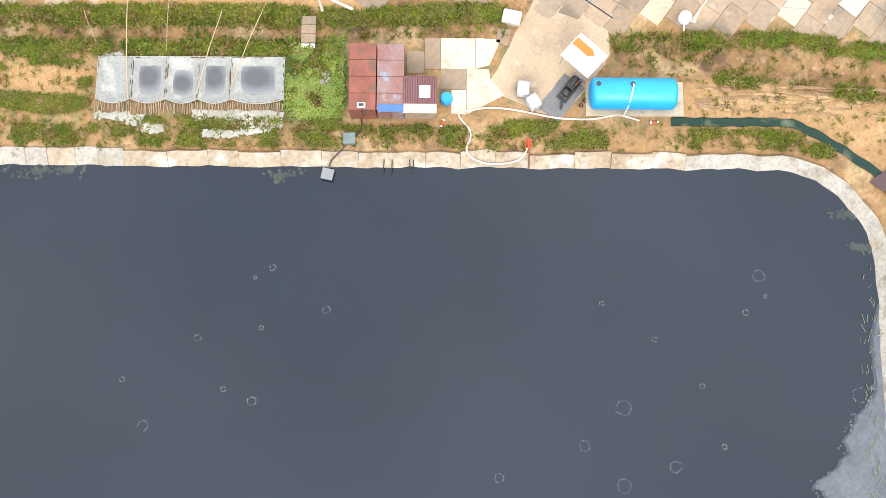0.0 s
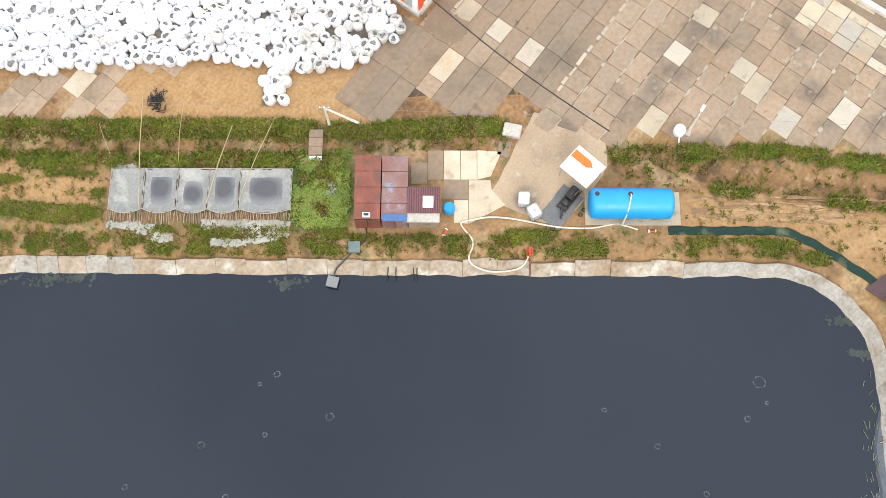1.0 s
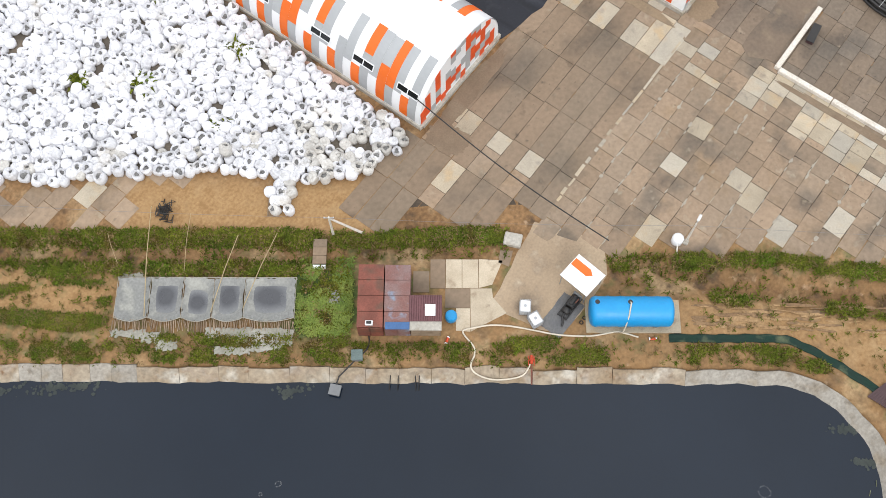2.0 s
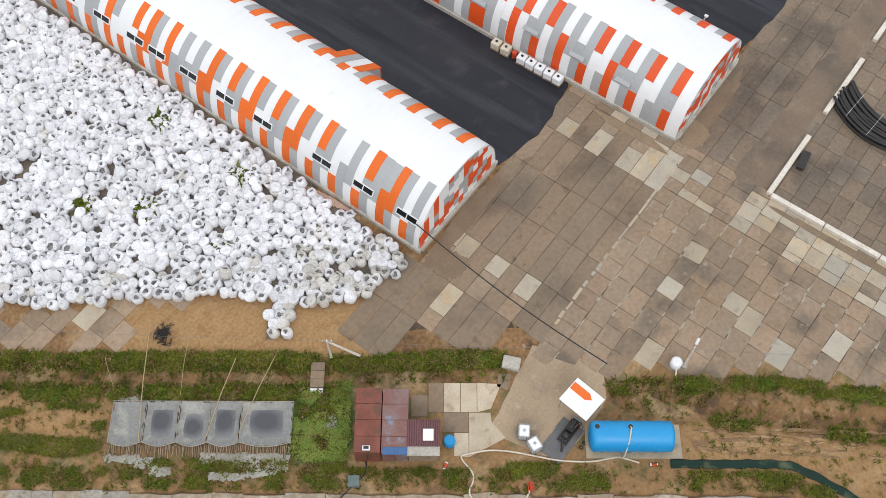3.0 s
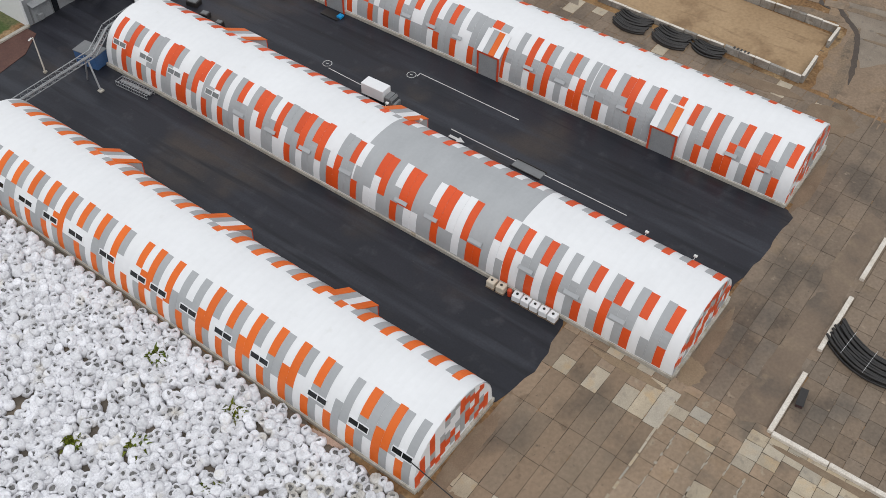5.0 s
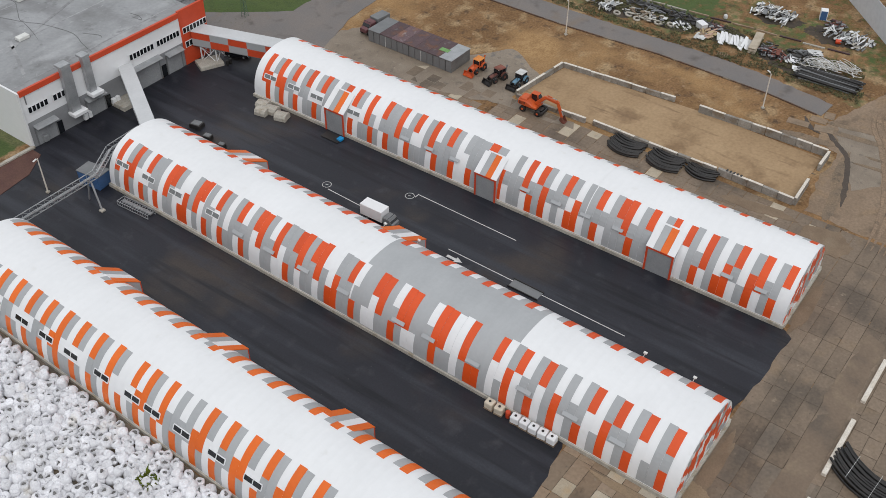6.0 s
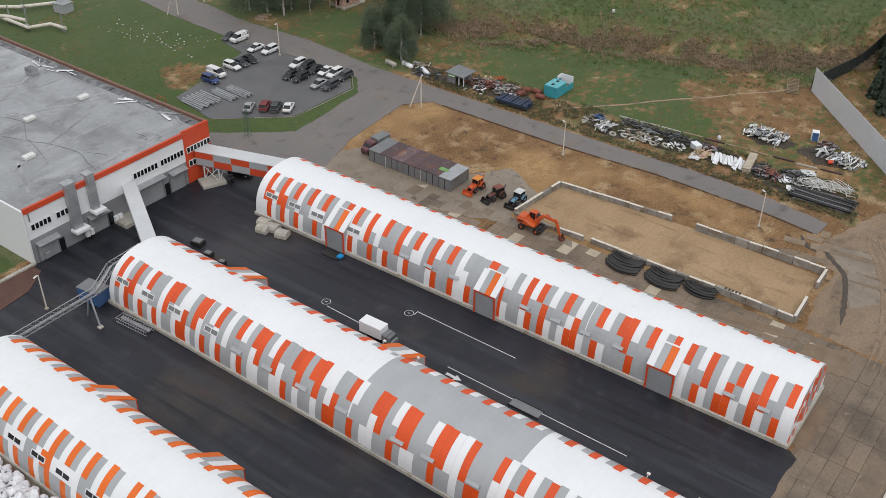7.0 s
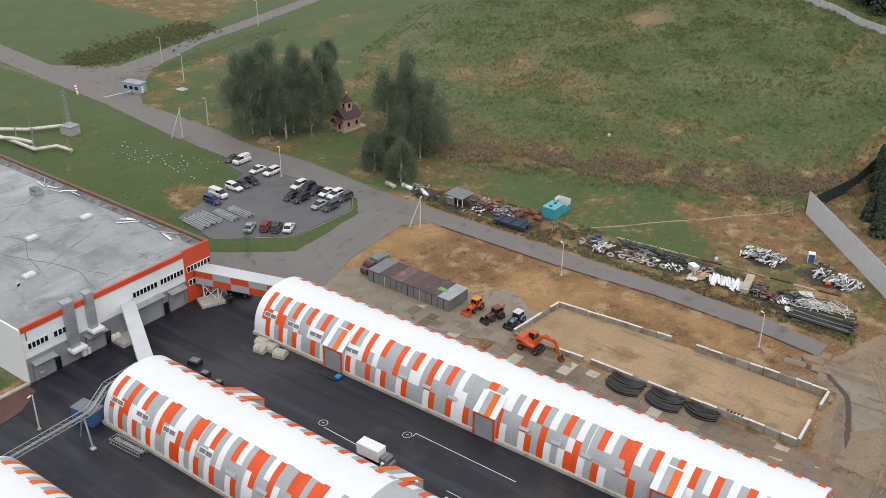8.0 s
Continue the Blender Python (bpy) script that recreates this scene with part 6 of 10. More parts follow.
street_lamp(strip(23.0, 35.5, 0, 60), 4.6, "slim white lamp post at the slab yard's edge")
tub = thing("round_tank", strip(22.15, 35.6), "round white plastic tank on the slab's edge", "tank")
part("body", Build().tube([(0, 0, 0), (0, 0, 0.1), (0, 0, 0.9), (0, 0, 1.0)], [0.5, 0.55, 0.55, 0.4], 16), WHITE, tub)
part("neck", Build().tube([(0, 0, 0.98), (0, 0, 1.1)], 0.2, 12), WHITE, tub)
part("pipe", Build().tube([(0, -0.5, 0.3), (-0.1, -1.3, 0.15)], 0.08, 6), WHITE_CONC, tub)
b = Build()
p, q = Vector((*W(-2.6, 48.4), 4.6)), Vector((*W(15.2, 34.4), 3.2))
b.tube([p.lerp(q, k / 12) - Vector((0, 0, 1.2 * math.sin(math.pi * k / 12))) for k in range(13)], 0.065, 5)
single("overhead_cable", b, BLACK, "black overhead cable from the hangar's corner", "cable")
for s0, q0, s1, q1 in ((-45, 37.6, -10.5, 36.2), (-10.5, 36.2, 23.0, 35.5), (23.0, 35.5, 60, 34.0)):
    b = Build()
    p, q = Vector((*W(s0, q0), 4.1)), Vector((*W(s1, q1), 4.1))
    b.tube([p.lerp(q, k / 10) - Vector((0, 0, 0.5 * math.sin(math.pi * k / 10))) for k in range(11)], 0.012, 4)
    single("thin_wire", b, DGREY, "thin grey wire strung between the posts", "wire")
heap = thing("dark_netting", strip(-26.8, 38.4), "tangled heap of dark netting and wire", "netting")
rng = random.Random(12)
for k in range(26):
    c = Vector((rng.gauss(0, 0.35), rng.gauss(0, 0.5), rng.uniform(0.1, 0.5)))
    pts = [c + Vector((rng.uniform(-0.5, 0.5), rng.uniform(-0.5, 0.5), rng.uniform(-0.1, 0.4))) for _ in range(5)]
    part("strand", Build().tube(pts, 0.05, 5), BLACK, heap)
mat_ = thing("slat_mat", strip(-16.55, 39.2), "dark rolled-out mat of thin slats", "mat")
for k in range(9):
    part("slat", Build().box((-0.4 + k * 0.1, 0, 0.06), (0.06, 2.2, 0.05)), WOOD, mat_)

# what floats on the pond
rng = random.Random(5)
for s, q, r in ((-13.8, 21.2, 1.2), (-35.8, 21.5, 2.2), (-40.5, 21.0, 1.4), (36.2, 18.0, 1.3), (37.3, 15.0, 0.9), (-33.0, 21.6, 1.4)):
    b = Build()
    for k in range(70):
        a, d = rng.uniform(0, 6.28), r * abs(rng.gauss(0, 0.5))
        x, y = W(s + d * math.cos(a) * 1.6, q + d * math.sin(a) * 0.45)
        n, rr = 8, rng.uniform(0.05, 0.24)
        b.plate([(x + rr * rng.uniform(0.6, 1.2) * math.cos(t), y + rr * rng.uniform(0.6, 1.2) * math.sin(t)) for t in np.linspace(0, 6.28, n + 1)[:-1]], WATER_Z - 0.02, WATER_Z + 0.004 + 0.0006 * k)
    single("algae_mat", b, ALGAE, "patch of floating grey green algae near the bank", "algae", kind="stuff")
b = Build()
for k in range(80):
    q = rng.uniform(-12, 13)
    s = 38.35 - abs(rng.gauss(0, 0.55)) - (0.5 if q < 8 else 0)
    x, y = W(s, q)
    ang = radians(SLANT + 90) + rng.gauss(0, 0.35)
    l = rng.uniform(0.3, 0.9)
    b.beam((x, y, WATER_Z + 0.01), (x + l * math.cos(ang), y + l * math.sin(ang), WATER_Z + rng.uniform(0.02, 0.2)), 0.035, 0.02)
single("reed_bed", b, mat("pale_reeds", (0.19, 0.19, 0.10), (0.14, 0.15, 0.08), 0.8, 0.8, 0.0, island=0.3), "pale yellow green reeds in the shallows", "reeds", kind="stuff")
def scum_edge(q, seed, extra):
    """How far from the far bank the film of scum reaches."""
    wave = 0.9 * noise.noise((q * 0.35, seed, 0.0)) + 0.45 * noise.noise((q * 1.1, seed, 3.0)) + 0.22 * noise.noise((q * 3.4, seed, 7.0))
    reach = 0.45 + max(0.0, 2.2 - q) * 0.6
    reach = (reach + 0.45) * min(1.0, (10.1 - q) / 3) - 0.45
    return 38.3 - max(-0.4, reach * (1 + 0.35 * wave) + 0.45 * wave * min(1.0, max(0.15, (4 - q) / 4)) + extra)


for seed, extra, lift, stuff_mat, words in ((1.5, 0.28, 0.003, SCUM_THIN, "thin dark grey film of scum on the pond"), (1.5, 0.0, 0.006, SCUM, "pale grey film of scum on the pond")):
    qs = [-26 + 0.16 * k for k in range(226)]
    b = Build().plate([W(scum_edge(q, seed, extra), q) for q in qs] + [W(38.75, 10.0), W(38.75, -26.0)], WATER_Z - 0.02, WATER_Z + lift)
    for k in range(40):
        q = rng.uniform(-20, 3)
        rr = rng.uniform(0.04, 0.16)
        x, y = W(scum_edge(q, seed, extra) - rr - abs(rng.gauss(0, 0.3)), q)
        b.plate([(x + rr * rng.uniform(0.6, 1.2) * math.cos(t), y + rr * rng.uniform(0.6, 1.2) * math.sin(t)) for t in np.linspace(0, 6.28, 9)[:-1]], WATER_Z - 0.02, WATER_Z + lift + 0.0015)
    single("surface_scum", b, stuff_mat, words, "scum", kind="stuff")
RINGS = ((16.1, 0.9, 0.9), (38.0 - 1.6, 2.1, 0.85), (20.4, -4.0, 0.65), (28.2, 12.4, 0.7), (26.9, 9.2, 0.35), (16.0, -5.6, 0.8), (12.7, -2.3, 0.6), (-9.6, 9.2, 0.45), (-14.4, 12.9, 0.35), (-15.9, 12.0, 0.2), (-25.0, -0.8, 0.6),
         (-15.8, 1.3, 0.5), (-20.7, 6.7, 0.4), (-15.2, 7.6, 0.25), (22.9, 2.8, 0.3), (18.9, 6.8, 0.3), (14.4, 9.9, 0.25), (24.6, -2.3, 0.3), (-27.0, 3.1, 0.3), (5.4, -5.0, 0.5), (28.7, 10.6, 0.2), (-18.3, 2.3, 0.3))
for s, q, r in RINGS:
    root = thing("bubble_ring", (*W(s, q), WATER_Z), "ring of pale foam bubbles on dark water", "foam", "foam rings")
    b = Build()
    n = int(16 + r * 26)
    for k in range(n):
        a = 6.283 * k / n + rng.uniform(-0.1, 0.1)
        if rng.random() < 0.25:
            continue
        d = r * 0.72 * (1 + rng.uniform(-0.13, 0.13))
        rr = rng.uniform(0.02, 0.05)
        b.plate([(d * math.cos(a) + rr * math.cos(t), d * math.sin(a) + rr * math.sin(t)) for t in np.linspace(0, 6.283, 7)[:-1]], -0.01, 0.012)
    part("foam", b, FOAM, root)

# ---- bags ----
def bag_mesh(seed, kind):
    """A bulging, creased bulk bag: open at the neck with a ragged collar, tied shut, or slumped."""
    r = random.Random(seed)
    n = 18
    prof = [(0.46, 0.0), (0.54, 0.08), (0.575, 0.38), (0.57, 0.70), (0.53, 0.88), (0.44, 0.985)]
    mouth = r.uniform(0.25, 0.37)
    prof += [(mouth + 0.06, 1.03), (mouth + 0.02, 1.17), (mouth - 0.02, 1.05), (mouth - 0.05, 0.86)] if kind == "open" else [(0.27, 1.03), (0.1, 1.02), (0.055, 1.12), (0.17, 1.22)] if kind == "tied" else [(0.33, 1.0), (0.2, 0.92), (0.08, 0.95)]
    squash = r.uniform(0.82, 1.0)
    ph = [r.uniform(0, 6.28) for _ in range(4)]
    ox, oy = r.uniform(-0.16, 0.16), r.uniform(-0.16, 0.16)
    vs, b = [], Build()
    for i, (rad, z) in enumerate(prof):
        top = min(max((z - 0.7) / 0.3, 0), 1)
        for k in range(n):
            a = 2 * math.pi * k / n
            fold = 0.04 * math.cos(4 * a + ph[0]) + 0.025 * math.cos(3 * a + ph[1]) + (0.02 * math.cos(5 * a + ph[2] + 2 * z) if i < 6 else 0.2 * math.cos(2 * a + ph[2]) + 0.14 * math.cos(3 * a + ph[0]) + r.uniform(-0.08, 0.08))
            pleat = 0.035 * math.cos(8 * a + ph[1]) * (1 if 4 <= i < 7 else 0)
            lip = 0.0 if i < 6 or kind != "open" else 0.09 * math.cos(2 * a + ph[3]) + r.uniform(-0.06, 0.06)
            rr = rad * (1 + fold + r.uniform(-0.03, 0.03))
            vs.append((rr * math.cos(a) + ox * top, rr * math.sin(a) + oy * top, z * squash + lip + pleat + r.uniform(-0.025, 0.025)))
    for i in range(len(prof) - 1):
        b.f += [(i * n + k, i * n + (k + 1) % n, i * n + n + (k + 1) % n, i * n + n + k) for k in range(n)]
        b.slot += [0] * n
        b.smooth += [i < 5] * n
    b.v = list(vs)
    b.add([vs[k] for k in range(n)], [tuple(range(n))[::-1]])
    k0 = (len(prof) - 1) * n
    b.add(vs[k0:], [tuple(range(n))], 1 if kind == "open" else 0)
    return b


BAG_LOOKS = ("open", "slump", "open", "tied", "open", "slump", "tied", "open", "open", "tied", "slump", "open", "open", "slump")
BARE = ((25.5, 61.9, 1.1), (29.3, 60.8, 0.75), (19.9, 61.5, 0.95), (14.6, 60.1, 0.75), (22.8, 60.8, 0.8), (26.3, 56.0, 0.7), (32.7, 47.5, 0.65))
BAG_KINDS = [bag_mesh(100 + i, k) for i, k in enumerate(BAG_LOOKS)]


def lay_bags():
    rng = random.Random(21)
    spots = []
    step = 0.98
    row = 0
    y = -25.0
    while y < 105:
        x = -70.0 + (step / 2 if row % 2 else 0)
        while x < 36.0:
            jx, jy = rng.gauss(0, 0.09), rng.gauss(0, 0.09)
            bend = 0.3 * noise.noise((x * 0.12, y * 0.12, 8.0))
            px, py = x + jx + bend, y + jy + 0.3 * noise.noise((x * 0.12, y * 0.12, 15.0))
            s, q = SQ(px, py)
            lim = lerp(BAG_EDGE, s) + 0.5
            gate = s < -4.0 and q > lim and px < (36.5 if py > 46 else 35.7)
            tongue = abs(s + 15.6) < 1.1 and 38.3 < q < 42
            if (gate or tongue) and q < 130 and s > -75:
                aisle = any(math.hypot(px - bx, (py - by) * 1.1) < br for bx, by, br in BARE) or abs(py - 69.9 + (px - 16.9) * 0.12) < 0.42 and px < 23.5
                front = s > -15 and q < 52
                if not aisle and rng.random() > 0.02:
                    spots.append((px, py, 0.0, q - lim))
                    hump = 0.5 + 0.5 * noise.noise((x * 0.16, y * 0.16, 3.0))
                    if gate and q - lim > 2.2 and rng.random() < 0.02 + 0.34 * hump and not front:
                        spots.append((px + rng.uniform(-0.5, 0.5), py + rng.uniform(-0.4, 0.4), rng.uniform(0.5, 0.75), q - lim))
            x += step
        y += step * 0.9
        row += 1
    spots.sort(key=lambda p: SQ(p[0], p[1])[1] - 0.12 * SQ(p[0], p[1])[0])
    meshes = {}
    chunk_v, chunk_f, chunk_s, chunk_smooth, base = [], [], [], [], 0
    for i, (x, y, z, depth) in enumerate(spots):
        kind = rng.randrange(len(BAG_KINDS))
        s, q = SQ(x, y)
        old = (s > -15 and rng.random() < 0.4 and q < 52) or rng.random() < 0.08
        tilt = 44 if z > 0 else 24
        wide = rng.uniform(0.9, 1.1)
        m = pose(x, y, z, rng.gauss(0, tilt / 2), rng.gauss(0, tilt / 2), rng.uniform(0, 360)) @ Matrix.Diagonal((wide * rng.uniform(0.93, 1.07), wide, rng.uniform(0.85, 1.15), 1))
        if i < 300:
            key = (kind, old)
            if key not in meshes:
                meshes[key] = BAG_KINDS[kind].mesh("bulk_bag", [BAG_OLD if old else BAG, FILL])
            single("bulk_bag", meshes[key], None, "weathered grey bulk bag standing in the heap" if old else "full white woven bulk bag standing in the heap", "bulk bag", "white bulk bags", m=m)
        else:
            b = BAG_KINDS[kind]
            v = np.array(b.v) @ np.array(m.to_3x3()).T + np.array(m.translation)
            chunk_v.append(v)
            chunk_f += [tuple(j + base for j in f) for f in b.f]
            chunk_s += b.slot
            chunk_smooth += b.smooth
            base += len(b.v)
    me = bpy.data.meshes.new("bulk_bag_heap")
    me.from_pydata(np.concatenate(chunk_v).tolist(), [], chunk_f)
    me.materials.append(BAG)
    me.materials.append(FILL)
    me.polygons.foreach_set("material_index", chunk_s)
    me.polygons.foreach_set("use_smooth", chunk_smooth)
    me.update()
    single("bulk_bag_heap", me, None, "wide heap of white woven bulk bags, many open", "bulk bags", kind="stuff")


lay_bags()
# a dirt sheet whose dark tone paints in the shade between the bags
flat("bag_litter", [[W(s, lerp(BAG_EDGE, s) + 1.6) for s in range(-75, -5, 3)] + [(35.8, 33.5), (36.7, 46.0), (36.7, 100.0), (-40.0, 104.0)]], 0.03, 0.06, mat("gap_shade_dirt", (0.20, 0.165, 0.13), (0.12, 0.10, 0.08), 0.5, 0.9, 0.02, stain=((0.2, 0.15, 0.1), 0.4, 0.36)), "dirt sheet darkened as shade among the bulk bags", 0.2)
boards = thing("board_stack", pose(36.2, 41.5, 0, 0, 0, 90), "orange brown boards lying along the hangar's foot", "boards")
for k in range(7):
    part("board", Build().beam((-3.4 + 0.5 * k, -0.35 + 0.13 * k, 0.08 + 0.03 * (k % 3)), (0.4 + 0.6 * k, -0.3 + 0.1 * k, 0.1 + 0.03 * (k % 2)), 0.2, 0.05), LOG, boards)
rods = thing("board_stack", pose(35.3, 32.0, 0, 0, 0, 70), "rusty rods and boards by the hangar's corner", "boards")
for k in range(6):
    part("rod", Build().tube([(-1.5 + 0.1 * k, -0.3 + 0.12 * k, 0.06), (1.2 + 0.15 * k, -0.2 + 0.1 * k, 0.08)], 0.035, 5), RUST, rods)

# ---- kerbs and pipes in the open yard ----
kerbs = thing("kerb_wall", (0, 0, 0), "low white concrete kerb wall round the slab yard", "kerb")
for p, q in (((64.0, 5.4), (73.1, 5.4)), ((64.0, 5.1), (64.0, -0.9)), ((64.0, -1.0), (64.0, -7.0)), ((64.0, -7.1), (64.0, -13.0)), ((64.0, -13.1), (64.0, -26)), ((76.9, 5.4), (86.2, 5.4)), ((89.5, 5.5), (97.5, 5.5)), ((100, 5.5), (110, 5.5))):
    part("kerb_block", Build().beam((*p, 0.25), (*q, 0.25), 0.55, 0.5, 0, 0.05), WHITE_CONC, kerbs)


def pipe_bundle(m, n, cols, length, bow, label):
    """Black plastic pipes that lie side by side in one bow, in layers."""
    root = thing("pipe_bundle", m, label, "pipe bundle", "black pipe bundles")
    rng = random.Random(n * 7 + cols)
    for k in range(n):
        row = k // cols
        x = (k % cols - (cols - 1) / 2) * 0.31 + (0.15 if row % 2 else 0) + rng.uniform(-0.06, 0.06)
        z = 0.17 + row * 0.27
        o, bend = rng.uniform(-0.35, 0.35), bow * rng.uniform(0.88, 1.12)
        pts = [(x + bend * (1 - (2 * t - 1) ** 2), (t - 0.5) * length + o, z + rng.uniform(-0.02, 0.02)) for t in np.linspace(0, 1, 11)]
        part("pipe", Build().tube(pts, 0.155, 8), BLACK, root)
    if length > 8:
        for y in (-0.32, 0.02, 0.3):
            x = bow * (1 - 4 * y * y)
            w = cols * 0.155
            z = 0.36 + 0.27 * ((n - 1) // cols)
            part("strap", Build().beam((x - w, y * length, z), (x + w, y * length + 0.2, z), 0.04, 0.02), CHALK, root)
    return root


pipe_bundle(pose(80.0, -0.2, 0.04, 0, 0, -8), 34, 12, 10.6, -1.9, "heap of bowed black plastic pipes in the yard")
pipe_bundle(pose(118.4, 52.2, 0.04, 0, 0, 0), 26, 13, 5.2, -0.9, "bowed black plastic pipes against the pit wall")
pipe_bundle(pose(118.5, 45.6, 0.04, 0, 0, 0), 26, 13, 5.2, -0.9, "bowed black plastic pipes beside the pit wall")
pipe_bundle(pose(119.2, 40.0, 0.04, 0, 0, 0), 16, 8, 4.6, -0.8, "short stack of bowed black pipes by the pit")
trough = thing("dark_trough", pose(69.8, 4.4, 0.05, 0, 0, 8), "dark rusty metal trough behind the kerb", "trough")
part("body", Build().box((0, 0, 0.25), (2.3, 0.75, 0.5), 0, 0.06), BROWN, trough)
part("rim", Build().box((0, 0, 0.5), (2.4, 0.85, 0.06)), BLACK, trough)


# ---- between the hangars ----
for i, y in enumerate((39.4, 38.1, 35.9, 34.7, 33.5, 32.3, 31.1)):
    root = thing("liquid_container", pose(63.1, y, 0.05, 0, 0, 3 * (i % 3)), "pale plastic liquid container beside the hangar" if i > 1 else "yellowed plastic liquid container beside the hangar", "container", "white liquid containers")
    part("bottle", Build().box((0, 0, 0.62), (1.0, 1.05, 0.95), 0, 0.09), WHITE if i > 1 else HOSE, root)
    part("cap", Build().tube([(0, 0, 1.08), (0, 0, 1.16)], 0.16, 10), BLACK, root)
    part("pallet", Build().box((0, 0, 0.07), (1.0, 1.1, 0.14)), WOOD, root)
drum = thing("red_drum", (63.2, 37.0, 0.05), "small red drum between the containers", "drum")
part("body", Build().tube([(0, 0, 0), (0, 0, 0.25), (0, 0, 0.3), (0, 0, 0.6), (0, 0, 0.65), (0, 0, 0.9)], [0.28, 0.28, 0.3, 0.3, 0.28, 0.28], 14), RED, drum)

marks = thing("painted_marks", (0, 0, 0.056), "white painted lines, arrow and bay rings", "road marking", kind="structure")
Z = 0.004
for p, q in (((89.4, 70.2), (89.4, 53.3)), ((82.5, 81.5), (82.3, 73.0)), ((82.4, 59.6), (82.4, 32.6)), ((88.6, 70.2), (89.5, 70.2))):
    part("line", Build().beam((*p, Z), (*q, Z), 0.12, 0.008), CHALK, marks)
for x, y in ((83.2, 82.3), (88.4, 71.0)):
    b = Build()
    for k in range(24):
        a0, a1 = 6.2832 * k / 24, 6.2832 * (k + 1) / 24
        b.add([(x + r * math.cos(a), y + r * math.sin(a), Z + 0.004) for r, a in ((0.62, a0), (0.70, a0), (0.70, a1), (0.62, a1))], [(0, 1, 2, 3)])
    part("ring", b, CHALK, marks)
    part("bar", Build().box((x, y, Z), (0.12, 0.4, 0.008), 20), CHALK, marks)
part("arrow", Build().plate([(81.0, 59.0), (81.0, 57.6), (80.7, 57.6), (81.25, 56.5), (81.8, 57.6), (81.45, 57.6), (81.45, 59.0)], 0, 0.008), CHALK, marks)
bridge_ = thing("weighbridge", (82.0, 46.9, 0.05), "dark steel inspection plate set in the asphalt", "weighbridge")
part("plate", Build().box((0, 0, 0.02), (1.5, 4.4, 0.06)), DGREY, bridge_)
part("rail", Build().box((0.8, 0, 0.1), (0.12, 4.6, 0.2)).box((-0.8, 0, 0.1), (0.12, 4.6, 0.2)), BLACK, bridge_)

blocks = []
for x, y, a in ((92.4, 104.2, 8), (92.2, 102.0, 12), (91.8, 99.5, 16), (91.0, 103.0, 10)):
    root = thing("concrete_block", pose(x, y, 0.05, 0, 0, a), "pale grey round-topped concrete block on asphalt", "concrete block", "concrete blocks")
    b = Build()
    prof = [(-0.9, 0), (0.9, 0), (0.9, 0.55), (0.65, 0.95), (0.0, 1.1), (-0.65, 0.95), (-0.9, 0.55)]
    vs = [(px, s_ * 1.0, pz) for s_ in (-1, 1) for px, pz in prof]
    n = len(prof)
    b.add(vs, [tuple(range(n)), tuple(range(2 * n - 1, n - 1, -1))] + [(i, (i + 1) % n, n + (i + 1) % n, n + i) for i in range(n)])
    part("body", b, CONCRETE, root)


# ---- vehicles ----
PAINTS = {}


def paint(rgb):
    if rgb not in PAINTS:
        PAINTS[rgb] = mat("car_paint", rgb, tuple(c * 0.93 for c in rgb), 0.4, 0.28, 0.0, grain=0.03)
    return PAINTS[rgb]


def loft(sections, slot=0):
    """A closed skin through rings of equal count."""
    b = Build()
    n = len(sections[0])
    vs = [p for ring in sections for p in ring]
    fs = [(i * n + k, i * n + (k + 1) % n, i * n + n + (k + 1) % n, i * n + n + k) for i in range(len(sections) - 1) for k in range(n)]
    fs += [tuple(range(n))[::-1], tuple((len(sections) - 1) * n + k for k in range(n))]
    return b.add(vs, fs, slot, False)


def ring(x, w, z0, z1, round_=0.12):
    r = round_
    return [(x, -w, z0 + r), (x, -w + r, z0), (x, w - r, z0), (x, w, z0 + r), (x, w, z1 - r), (x, w - r * 1.4, z1), (x, -w + r * 1.4, z1), (x, -w, z1 - r)]


WHEELS = {}


def wheel(root, x, y, r=0.33):
    if r not in WHEELS:
        t = Build().tube([(0, -0.11, 0), (0, -0.08, 0), (0, 0.08, 0), (0, 0.11, 0)], [r * 0.86, r, r, r * 0.86], 16)
        h = Build().tube([(0, -0.125, 0), (0, -0.1, 0), (0, 0.1, 0), (0, 0.125, 0)], [r * 0.5, r * 0.62, r * 0.62, r * 0.5], 12)
        WHEELS[r] = (t.mesh("tyre", RUBBER), h.mesh("rim", STEEL))
    w = part("wheel", WHEELS[r][0], None, root, at=pose(x, y, r))
    part("rim", WHEELS[r][1], None, w)


